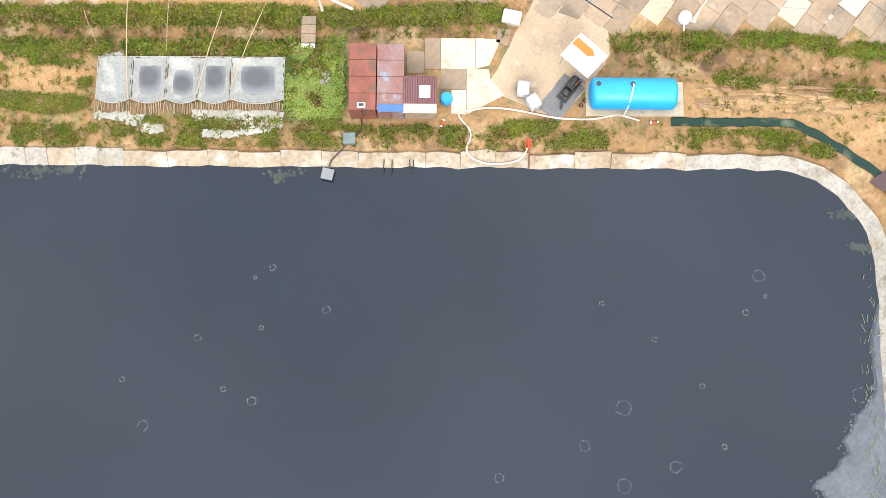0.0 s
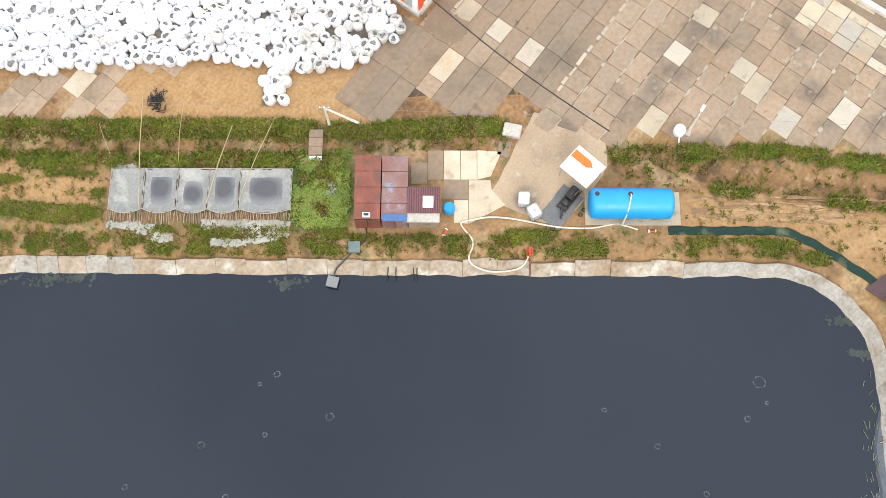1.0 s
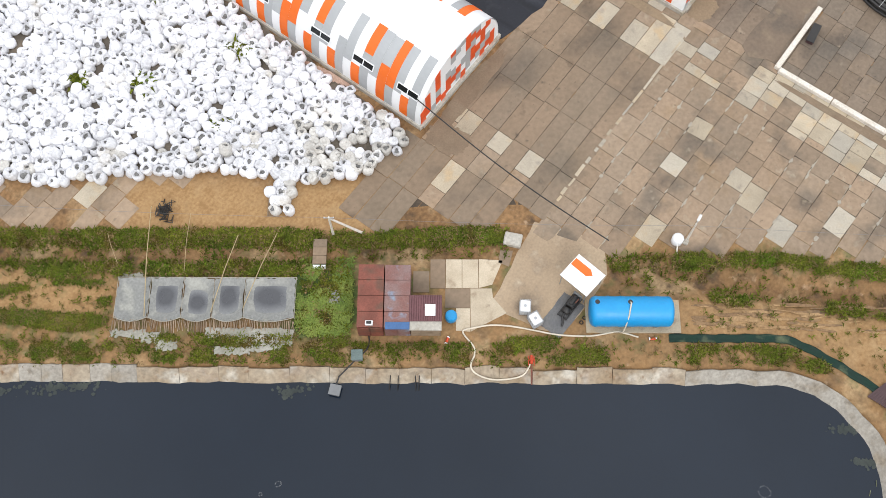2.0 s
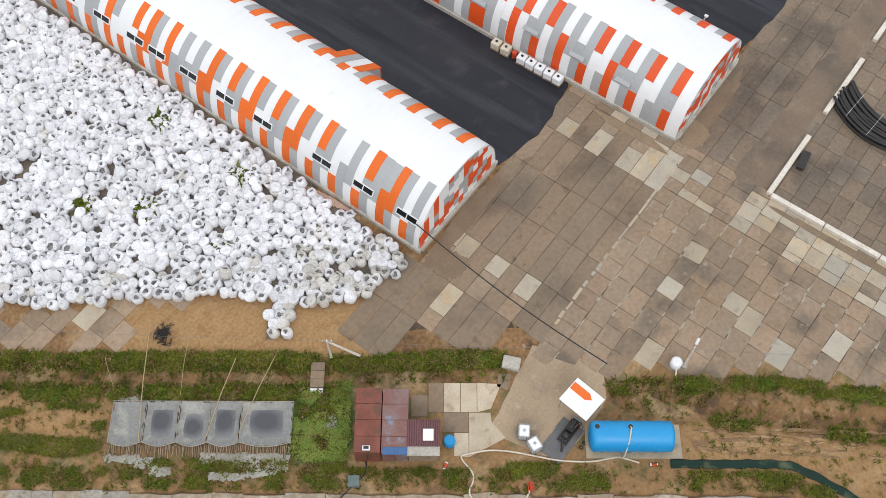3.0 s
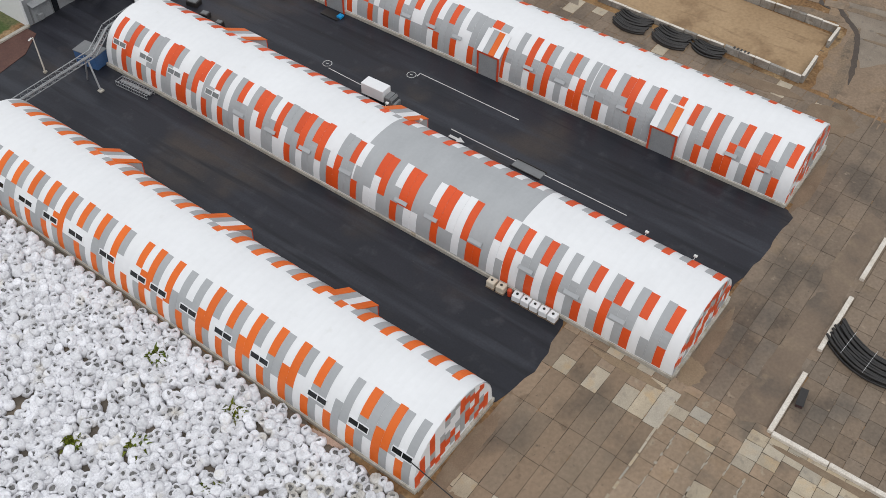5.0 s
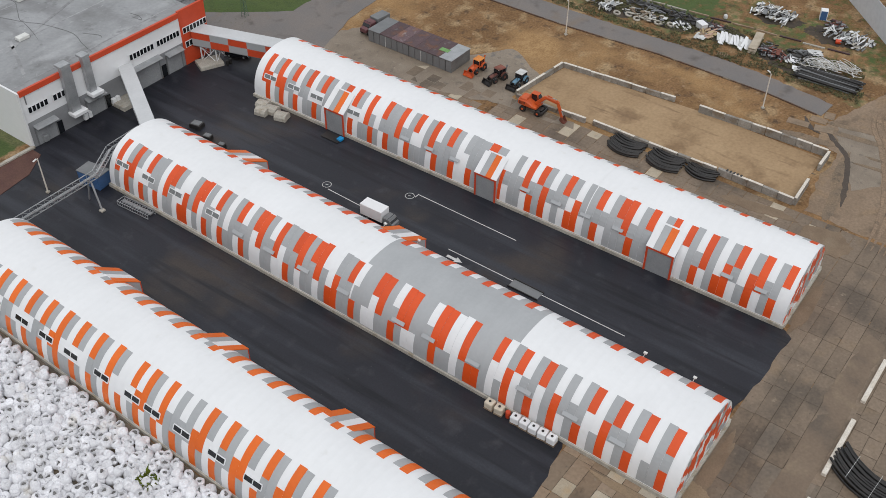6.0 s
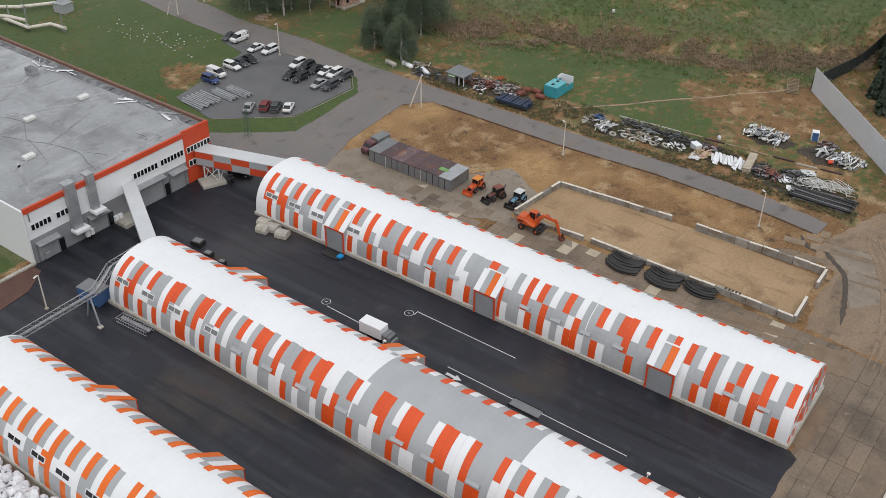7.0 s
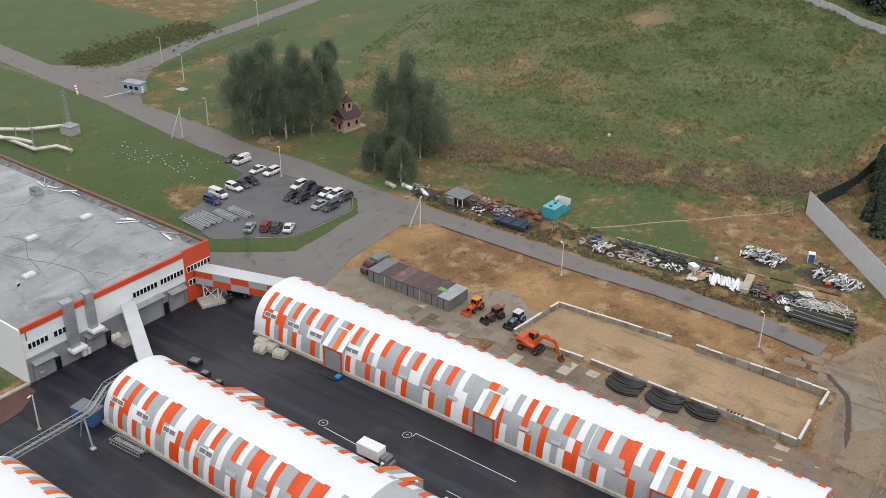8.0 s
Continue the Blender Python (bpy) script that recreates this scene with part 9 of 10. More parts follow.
# pipes above ground beside the factory, plant cabinet
pipes = thing("heating_pipes", (0, 0, 0), "pale insulated heating pipes on low trestles", "pipes")
for pts in (((118.0, 226.0, 1.0), (124.0, 218.0, 1.0), (131.0, 213.6, 1.0)), ((117.0, 224.0, 1.0), (117.5, 212.0, 1.0), (117.5, 205.0, 1.0), (122.0, 203.0, 1.0), (122.5, 198.0, 1.0)), ((113.0, 222, 1.6), (118.0, 213.2, 1.6), (119.0, 208, 1.6))):
    part("pipe", Build().tube(pts, 0.42, 10), WHITE_CONC, pipes)
for x, y in ((118, 213), (118, 206), (122.4, 199), (124.5, 217.6)):
    part("trestle", Build().box((x, y, 0.7), (0.3, 1.6, 1.4)).box((x, y, 3.0), (0.2, 0.2, 3.0)), STEEL, pipes)
kiosk = thing("plant_kiosk", pose(130.2, 209.6, 0, 0, 0, 10), "grey plant cabinet beside a lattice mast", "cabinet")
part("body", Build().box((0, 0, 1.1), (3.0, 3.6, 2.2), 0, 0.04), GREY, kiosk)
part("roof", Build().box((0, 0, 2.26), (3.2, 3.8, 0.12)), STEEL, kiosk)
b = Build()
for sx, sy in ((-1, -1), (1, -1), (1, 1), (-1, 1)):
    b.beam((0.3 + sx * 0.6, 1.0 + sy * 0.6, 2.3), (0.3 + sx * 0.3, 1.0 + sy * 0.3, 12), 0.08, 0.08)
for k in range(10):
    for sx, sy, tx, ty in ((-1, -1, 1, -1), (1, 1, -1, 1), (1, -1, 1, 1), (-1, 1, -1, -1)):
        w0, w1 = 0.6 - 0.03 * k, 0.57 - 0.03 * k
        b.beam((0.3 + sx * w0, 1.0 + sy * w0, 2.3 + 0.97 * k), (0.3 + tx * w1, 1.0 + ty * w1, 3.27 + 0.97 * k), 0.05, 0.05)
part("mast", b, STEEL, kiosk, "grey lattice mast")

# gate house and barrier by the far road
house = thing("guard_cabin", pose(160.4, 223.6, 0.05, 0, 0, 12), "pale blue guard cabin with dark windows", "cabin")
part("body", Build().box((0, 0, 1.3), (3.0, 5.6, 2.6), 0, 0.05), mat("pale_blue_panel", (0.32, 0.42, 0.52), (0.28, 0.37, 0.46), 0.5, 0.5, 0.0), house)
part("roof", Build().box((0, 0, 2.68), (3.3, 5.9, 0.16), 0, 0.03), STEEL, house)
for y in (-1.8, 0.0, 1.8):
    part("window", Build().box((-1.53, y, 1.5), (0.06, 1.1, 0.9)), GLASS, house)
part("door", Build().box((-0.3, -2.83, 1.05), (0.9, 0.06, 2.0)), WHITE, house)
bar = thing("road_barrier", (156.9, 222.2, 0), "white road barrier beside the cabin", "barrier")
part("post", Build().box((1.2, 0, 0.5), (0.35, 0.35, 1.0), 0, 0.03), RED, bar)
part("boom", Build().beam((1.2, 0, 1.0), (-6.5, 1.5, 1.0), 0.12, 0.12), WHITE, bar)
bar = thing("water_barrier", pose(150.5, 236.0, 0, 0, 0, 60), "red and white plastic barrier blocks", "barrier")
for k in range(5):
    part("block", Build().box((k * 1.25 - 2.5, 0, 0.4), (1.2, 0.5, 0.8), 0, 0.08), RED if k % 2 else WHITE, bar)
single("concrete_pad", Build().plate([(168.2, 216.6), (168.4, 213.8), (170.6, 213.6), (170.8, 216.4)], -0.1, 0.12), CONCRETE, "small pale concrete pad in the grass", "pad")
pal = thing("pallet_stack", pose(156.3, 169.0, 0.02, 0, 0, 20), "low stacks of grey pallets under birches", "pallets")
for k in range(5):
    part("pallet", Build().box((-1.6 + 0.9 * k, 0.6 * (k % 2), 0.14), (0.85, 2.4, 0.26), 4 * k), WOOD, pal)
for x, y, c, a in ((155.5, 124.6, WHITE, 78), (155.2, 119.6, WHITE, 60), (154.0, 128.0, CONCRETE, 80)):
    root = thing("old_tank", pose(x, y, 0.5, 0, 0, a), "white cylindrical tank lying by the road", "tank", "white tanks")
    part("body", Build().tube([(-1.6, 0, 0.0), (-1.45, 0, 0.0), (1.45, 0, 0.0), (1.6, 0, 0.0)], [0.28, 0.48, 0.48, 0.28], 14), c, root)
    part("saddle", Build().box((-1.2, 0, -0.35), (0.25, 1.0, 0.4)).box((1.2, 0, -0.35), (0.25, 1.0, 0.4)), CONCRETE, root)


def chapel():
    root = thing("wooden_chapel", pose(175.2, 159.4, 0, 0, 0, -8), "small log chapel with a dark roof and belfry", "chapel")
    part("base", Build().box((0.6, 0, 0.25), (7.2, 5.0, 0.5), 0, 0.05), CONCRETE, root)
    for k in range(9):
        part("log", Build().box((0, 0, 0.66 + 0.33 * k), (5.2, 4.2, 0.31), 0, 0.1), LOG, root)
    for z, w, x, l in ((3.6, 5.0, 0, 5.8), (2.6, 3.2, -3.2, 2.4)):
        h = w * 0.42
        vs = [(x - l / 2, -w / 2, z), (x + l / 2, -w / 2, z), (x + l / 2, w / 2, z), (x - l / 2, w / 2, z), (x - l / 2, 0, z + h), (x + l / 2, 0, z + h)]
        part("roof", Build().add(vs, [(0, 1, 5, 4), (2, 3, 4, 5), (1, 2, 5), (3, 0, 4), (3, 2, 1, 0)]), BROWN, root, "dark brown pitched roof")
    for y in (-1.2, 1.2):
        part("porch_post", Build().beam((-4.1, y, 0.4), (-4.1, y, 2.6), 0.22, 0.22), LOG, root)
    part("belfry", Build().box((0, 0, 5.9), (2.0, 2.0, 2.6), 0, 0.08), LOG, root)
    for a in range(4):
        part("window", Build().box((1.02 * math.cos(a * math.pi / 2), 1.02 * math.sin(a * math.pi / 2), 6.2), (0.7 if a % 2 else 0.06, 0.06 if a % 2 else 0.7, 1.0)), GLASS, root)
    r = 1.75
    vs = [(r * math.cos(math.pi / 4 + k * math.pi / 2), r * math.sin(math.pi / 4 + k * math.pi / 2), 7.15) for k in range(4)] + [(0, 0, 8.8)]
    part("spire", Build().add(vs, [(0, 1, 4), (1, 2, 4), (2, 3, 4), (3, 0, 4), (3, 2, 1, 0)]), BROWN, root)
    part("dome", Build().tube([(0, 0, 8.5), (0, 0, 8.8), (0, 0, 9.15), (0, 0, 9.4), (0, 0, 9.7)], [0.2, 0.38, 0.4, 0.22, 0.03], 10), GOLD, root)
    part("cross", Build().beam((0, 0, 9.6), (0, 0, 10.4), 0.06, 0.06).beam((0, -0.25, 10.1), (0, 0.25, 10.1), 0.06, 0.06), GOLD, root)
    for x in (-1.3, 1.3):
        part("window", Build().box((x, -2.13, 1.9), (0.7, 0.06, 1.0)), GLASS, root)
    part("door", Build().box((-2.63, 0, 1.5), (0.08, 1.0, 2.0)), BROWN, root)


chapel()

# fences: sheet wall, dark screen and the far white fence
wall = thing("sheet_fence", (0, 0, 0), "tall pale grey profiled sheet fence", "fence")
p, q = Vector((197.2, 51.2)), Vector((150.0, 9.5))
n = 42
for k in range(n):
    a, b_ = p.lerp(q, k / n), p.lerp(q, (k + 0.985) / n)
    zz = 5.2
    part("fence_sheet", Build().beam((a.x, a.y, zz / 2), (b_.x, b_.y, zz / 2), 0.07, zz), FENCE, wall)
    if k % 2 == 0:
        part("post", Build().box((a.x + 0.12, a.y - 0.12, 2.7), (0.14, 0.14, 5.4)), DGREY, wall)
wall = thing("screen_fence", (0, 0, 0), "dark mesh screen fence going over the bank", "fence")
pts = [(197.4, 51.4), (205, 49.5), (214, 47.5), (224, 45.5), (236, 43)]
for p, q in zip(pts, pts[1:]):
    p, q = Vector(p), Vector(q)
    for k in range(4):
        a, b_ = p.lerp(q, k / 4), p.lerp(q, (k + 0.97) / 4)
        za, zb = float(land_z(np.array(a.x), np.array(a.y))), float(land_z(np.array(b_.x), np.array(b_.y)))
        part("screen", Build().beam((a.x, a.y, za + 1.5), (b_.x, b_.y, zb + 1.5), 0.05, 3.0), mat("dark_screen", (0.03, 0.04, 0.038), None, 0.5, 0.8, 0.0) if "dark_screen" not in bpy.data.materials else bpy.data.materials["dark_screen"], wall)
        part("post", Build().box((a.x, a.y, za + 1.6), (0.12, 0.12, 3.2)), BLACK, wall)
wall = thing("panel_fence", (0, 0, 0), "long pale panel fence on the far hilltop", "fence")
p, q = Vector((352, 110)), Vector((318, 64))
for k in range(30):
    a, b_ = p.lerp(q, k / 30), p.lerp(q, (k + 0.96) / 30)
    za = float(land_z(np.array(a.x), np.array(a.y)))
    part("fence_panel", Build().beam((a.x, a.y, za + 1.3), (b_.x, b_.y, za + 1.2), 0.1, 2.6), CHALK, wall)
gate_ = thing("wooden_stair", pose(195.4, 54.6, 0, 0, 0, 20), "weathered wooden stile by the sheet fence", "stile")
for k in range(11):
    part("tread", Build().beam((-2.4 + 0.48 * k, -1.1, 0.2 + 0.1 * k), (-2.4 + 0.48 * k, 1.1, 0.2 + 0.1 * k), 0.2, 0.08), WOOD, gate_)
for y in (-1.1, 1.1):
    part("stringer", Build().beam((-2.6, y, 0.25), (2.6, y, 1.3), 0.14, 0.16), WOOD, gate_)
way_ = [(158.6, 87.3), (163, 83.0), (168, 78.2), (172.5, 74.6), (176.5, 71.0), (181, 66.4), (186, 62.6), (191, 57.6), (196.2, 53.9)]
pts_ = [(x + 0.16 * math.sin(i * 2.3), y) for i, (x, y) in enumerate(way_)] + [(x + 0.42 + 0.1 * math.sin(i * 3.1), y + 0.3) for i, (x, y) in reversed(list(enumerate(way_)))]
single("duckboard_path", Build().plate(pts_, -0.05, 0.05), SLAB_WARM, "narrow pale path across the grass", "path", kind="structure")
for x, y, z in ((165.4, 57.5, 0), (203, 101, 0)):
    single("white_stone", Build().box((0, 0, 0.4), (0.8, 0.7, 0.9), 0, 0.2), CHALK, "small white stone in the grass", "stone", m=pose(x, y, float(land_z(np.array(x), np.array(y))), 0, 0, 30))

single("puddle", Build().plate([(125.0 + 6.4 * math.cos(a) * (1 + 0.25 * math.sin(3 * a)), 80.0 + 6.8 * math.sin(a) * (1 + 0.15 * math.cos(4 * a))) for a in np.linspace(0, 6.2832, 33)[:-1]], -0.05, 0.018),
       mat("wet_silt", (0.22, 0.175, 0.13), (0.27, 0.215, 0.16), 0.4, 0.35, 0.02, stain=((0.13, 0.115, 0.1), 0.6, 0.4)), "wet grey silt patch round the machines", "puddle", kind="structure")

# ---- trees and weeds ----
def tree(x, y, h, r, seed, label):
    """A drooping birch: a tapered trunk, limbs and a crown of many small leaf clumps with gaps."""
    rng = random.Random(seed)
    z0 = float(land_z(np.array(x), np.array(y)))
    root = thing("tree", (x, y, z0), label, "tree", "birch trees")
    bend = [(rng.uniform(-0.3, 0.3) * t, rng.uniform(-0.3, 0.3) * t, h * t) for t in (0, 0.2, 0.4, 0.6, 0.8, 0.95)]
    part("trunk", Build().tube([(px, py, pz - 0.2) for px, py, pz in bend], [0.3, 0.25, 0.2, 0.14, 0.08, 0.03], 8), BARK, root)
    tips = []
    for k in range(26):
        t = rng.uniform(0.07, 0.93)
        a = rng.uniform(0, 6.283)
        reach = r * (1.15 - 0.75 * abs(t - 0.45)) * rng.uniform(0.6, 1.05) * (1.25 - t)
        p = Vector((0, 0, h * t))
        q = p + Vector((reach * math.cos(a), reach * math.sin(a), reach * rng.uniform(0.3, 0.9)))
        e = q + Vector((reach * 0.25 * math.cos(a), reach * 0.25 * math.sin(a), -reach * 0.4))
        part("limb", Build().tube([p, p.lerp(q, 0.6) + Vector((0, 0, 0.2)), q, e], [0.09, 0.06, 0.035, 0.015], 5), BARK, root)
        tips += [(p.lerp(q, 0.6), 0.8), (q, 1.0), (e, 0.9)]
    tips.append((Vector((0, 0, h * 0.97)), 0.7))
    vs, fs = [], []
    for c, w in tips:
        for _ in range(230):
            o = Vector((rng.gauss(0, 0.36), rng.gauss(0, 0.36), rng.gauss(0, 0.5))) * r * 0.52 * w
            o.z -= abs(rng.gauss(0, 0.25)) * r * 0.45
            p = c + o
            if p.z < h * 0.03:
                continue
            s = rng.uniform(0.055, 0.115)
            u = Vector((rng.gauss(0, 1), rng.gauss(0, 1), rng.gauss(0, 0.5))).normalized() * s
            v = Vector((rng.gauss(0, 0.5), rng.gauss(0, 0.5), -1)).normalized() * s * 1.7
            n = len(vs)
            vs += [p - u - v, p + u - v * 0.4, p + u * 0.6 + v, p - u * 0.8 + v * 0.5]
            fs.append((n, n + 1, n + 2, n + 3))
    b = Build().add(vs, fs)
    part("crown", b, LEAF, root)


for i, (x, y, h, r) in enumerate(((158.8, 180.0, 19, 4.2), (157.8, 175.0, 21, 4.6), (159.8, 171.0, 24, 4.8), (163.0, 174.5, 22, 4.6), (164.5, 167.5, 20, 4.4), (167.2, 169.5, 21, 4.4), (160.6, 166.2, 18, 4.0), (166.8, 163.8, 19, 3.8),
                                  (168.2, 140.5, 21, 4.2), (171.5, 138.0, 23, 4.4), (175.4, 133.6, 18, 4.2), (171.0, 133.0, 15, 3.8), (166.5, 135.5, 13, 3.4), (158.6, 136.4, 9, 2.6), (157.4, 127.8, 10, 3.0), (176.5, 139.0, 17, 3.8), (181.0, 172.5, 19, 3.6), (186.5, 175.5, 17, 3.4), (176.5, 168.5, 18, 3.4), (182.6, 146.0, 21, 2.8))):
    tree(x, y, h, r, 300 + i, "tall grey green birch with drooping branches" if h > 12 else "small dense green tree beside the road")


def woods(name, spots, label):
    rng = random.Random(9)
    vs, fs = [], []
    for x, y, h in spots:
        z0 = float(land_z(np.array(x), np.array(y)))
        w = h * 0.2
        for _ in range(420):
            t = rng.random() ** 0.8
            a = rng.uniform(0, 6.283)
            rr = w * (1.02 - t) * math.sqrt(rng.uniform(0.2, 1)) * 1.25
            p = Vector((x + rr * math.cos(a), y + rr * math.sin(a), z0 + h * (0.06 + 0.94 * t)))
            u = Vector((math.cos(a + 1.5), math.sin(a + 1.5), rng.uniform(-0.3, 0.3))) * rng.uniform(0.25, 0.6)
            v = Vector((math.cos(a), math.sin(a), -0.9)) * rng.uniform(0.3, 0.75)
            n = len(vs)
            vs += [p - u, p + u, p + u * 0.4 + v, p - u * 0.5 + v]
            fs.append((n, n + 1, n + 2, n + 3))
        n = len(vs)
        for k in range(6):
            vs += [Vector((x + 0.2 * math.cos(k), y + 0.2 * math.sin(k), z0)), Vector((x, y, z0 + h * 0.9))]
            fs.append((n + 2 * k, n + (2 * k + 2) % 12, n + 2 * k + 1))
    single(name, Build().add(vs, fs), NEEDLE, label, "woods", kind="stuff")


rng = random.Random(19)
spots = []
for k in range(70):
    t = rng.random()
    spots.append((202 + 46 * t + rng.uniform(0, 16), 44 - 14 * t - rng.uniform(1, 26), rng.uniform(10, 18)))
for k in range(34):
    t = rng.random()
    spots.append((195 + 30 * t + rng.uniform(-1, 1), 39.5 + 5.0 * t - rng.uniform(0, 5), rng.uniform(5, 9)))
for k in range(60):
    t = rng.random()
    spots.append((360 - 36 * t + rng.uniform(2, 16), 108 - 40 * t - rng.uniform(4, 20), rng.uniform(10, 17)))
woods("dark_woods", spots, "dark conifer woods beyond the fences")


def clumps(name, material, n, place, size, label, seed, blades=7, up=1.0):
    """Weeds and grass tufts, each a small fan of leaves."""
    rng = random.Random(seed)
    vs, fs = [], []
    made = 0
    tries = 0
    while made < n and tries < n * 12:
        tries += 1
        got = place(rng)
        if got is None:
            continue
        x, y, k = got
        z = float(land_z(np.array(x), np.array(y))) - 0.03
        h = size * k * rng.uniform(0.5, 1.2)
        for _ in range(blades):
            a, lean = rng.uniform(0, 6.283), rng.uniform(0.3, 1.1)
            w = h * rng.uniform(0.06, 0.14)
            d = Vector((math.cos(a), math.sin(a), 0))
            side = Vector((-d.y, d.x, 0)) * w
            p = Vector((x + rng.gauss(0, h * 0.25), y + rng.gauss(0, h * 0.25), z))
            m = p + d * h * lean * 0.5 + Vector((0, 0, h * 0.75 * up))
            t = p + d * h * lean + Vector((0, 0, h * 0.7 * up * rng.uniform(0.5, 1.2)))
            q = len(vs)
            vs += [p, m - side, t, m + side]
            fs.append((q, q + 1, q + 2, q + 3))
        made += 1
    single(name, Build().add(vs, fs), material, label, "weeds", kind="stuff")


def on_strip(rng):
    s, q = rng.uniform(-58, 62), rng.uniform(22.8, 38)
    sd = float(pond_sd(np.array(s), np.array(q)))
    if sd < 1.2 or q > lerp(YARD_EDGE, s) - 0.2:
        return None
    d = abs(q - float(ditch_mid(s)))
    w = 0.02
    lump = noise.noise((s * 0.4, q * 0.6, 1.0))
    if 0.8 < d < 2.3:
        w = (0.9 if lump > -0.08 else 0.2) if q > float(ditch_mid(s)) else 0.36 + 1.1 * lump
    if 1.5 < sd < 4.0:
        w = 0.62 if lump > 0.02 else 0.05
    if -13.8 < s < -8.4 and 26.4 < q < 33.2:
        w = 0.22 if lump > -0.1 else 0.08
    if s < -31 and 25.5 < q < 33:
        w = 0.8 if noise.noise((s * 0.1, q * 0.7, 7.0)) > 0.16 else 0.02
    if s > 15:
        e = lerp(YARD_EDGE, s) - q
        w = (0.85 if lump > 0.12 or s > 24 and lump > -0.05 else 0.12) if e < 1.5 else 0.015
    if s > 16 and q < float(ditch_mid(s)):
        w = 0.7 if 0.9 < d < 1.9 and lump > 0.05 and s > 24 else 0.012
    if s > 21 and 1.5 < sd < 3.4:
        w = 0.55 if lump > -0.05 else 0.06
    if inside(s, q, APRON) or -8.6 < s < 6 and 25.4 < q < 34 or -30.6 < s < -13.3 and 26.4 < q < 31.9 or 12 < s < 22.2 and 26.2 < q < 30.2:
        return None
    if s > 6 and s < 15.5 and q > 26:
        return None
    if s > 20 and abs(q - lerp(line, s)) < 0.75:
        return None
    if rng.random() > w:
        return None
    return (*W(s, q), 1.0 if d > 2.7 else 1.35)


def on_hill(rng):
    x, y = rng.uniform(176, 380), rng.uniform(40, 330)
    rise = x - float(bank_x(np.array(y)))
    if rise < -14 or y - 330 > (x - 176) * -1 + 40 or math.hypot(x - 297, y - 137) < 8:
        return None
    return x, y, 1.0 + min(max(rise, 0), 120) * 0.006


def on_slope(rng):
    y = rng.uniform(45, 150)
    rise = rng.gauss(1.5, 3.2) if rng.random() < 0.75 else rng.gauss(4, 6)
    x = float(bank_x(np.array(y))) + rise
    return (x, y, rng.uniform(0.6, 1.6)) if noise.noise((x * 0.16, y * 0.16, 2.0)) > -0.2 else None


def on_lawn(rng):
    x, y = rng.uniform(101, 200), rng.uniform(26, 240)
    if x < 151 and y < 126 or 139 < x < 156 and y > 100 or x < 146 and 122 < y < 156 and x > 112 or x < 166 and y < 125:
        return None
    return x, y, 0.8


def on_lush(rng):
    s, q = rng.gauss(-11.0, 1.6), rng.uniform(26.2, 34.0)
    if noise.noise((s * 0.5, q * 0.5, 6.0)) < -0.12:
        return None
    if not -13.6 < s < -8.5 or math.hypot(s + 10.1, q - 29.8) < 0.7:
        return None
    return (*W(s, q), 1.0)


LUSH = mat("lush_weeds", (0.125, 0.195, 0.028), (0.205, 0.25, 0.048), 0.5, 0.8, 0.0, island=0.2)
clumps("bank_weeds", WEED, 16000, on_strip, 0.4, "green weeds along ditch and bank", 51, 9)
clumps("lush_weeds", LUSH, 2400, on_lush, 0.36, "bright green weeds beside the rusty boxes", 59, 9)
clumps("dry_bank_weeds", DRYWEED, 8500, on_strip, 0.36, "dry brown weeds among the green", 52, 8)
clumps("hill_grass", leafy(mat("hill_tufts", (0.206, 0.256, 0.09), (0.269, 0.244, 0.122), 0.1, 0.85, 0.0, island=0.2, stain=((0.163, 0.237, 0.0688), 0.2, 0.38))), 26000, on_hill, 0.5, "rough olive grass tufts on the old tip", 53, 5)
clumps("slope_reeds", leafy(mat("dry_reeds", (0.471, 0.349, 0.259), (0.336, 0.274, 0.184), 0.15, 0.85, 0.0, island=0.2)), 6500, on_slope, 0.55, "dull brown dead weeds along the foot of the bank", 54, 7, 1.3)
def on_thicket(rng):
    got = on_hill(rng)
    if got is None:
        return None
    x, y, k = got
    if noise.noise((x * 0.07, y * 0.07, 21.0)) + 0.6 * noise.noise((x * 0.25, y * 0.25, 5.0)) < 0.05:
        return None
    return x, y, k * rng.uniform(0.6, 1.5)


clumps("hill_thickets", leafy(mat("thicket_leaves", (0.155, 0.223, 0.0743), (0.196, 0.25, 0.0891), 0.12, 0.85, 0.0, island=0.16)), 9000, on_thicket, 0.5, "dark green nettles and bushes in patches on the tip", 58, 8)
clumps("lawn_tufts", WEED, 7000, on_lawn, 0.28, "short green grass tufts beside the road", 55, 5)
def on_verge(rng):
    x, y = rng.uniform(151.4, 163), rng.uniform(28, 118)
    return (x, y, 1.0) if noise.noise((x * 0.3, y * 0.3, 4.0)) > -0.1 or x < 153.4 else None


def on_hedge(rng):
    t = rng.random()
    if rng.random() < 0.55:
        return 166 + 52 * t + rng.gauss(0, 1.6), 258 + 4 * t + rng.gauss(0, 4.5), rng.uniform(0.6, 1.5)
    return 164 + 70 * t + rng.gauss(0, 2), 232 + 8 * t + rng.gauss(0, 3.0), rng.uniform(0.2, 0.45)


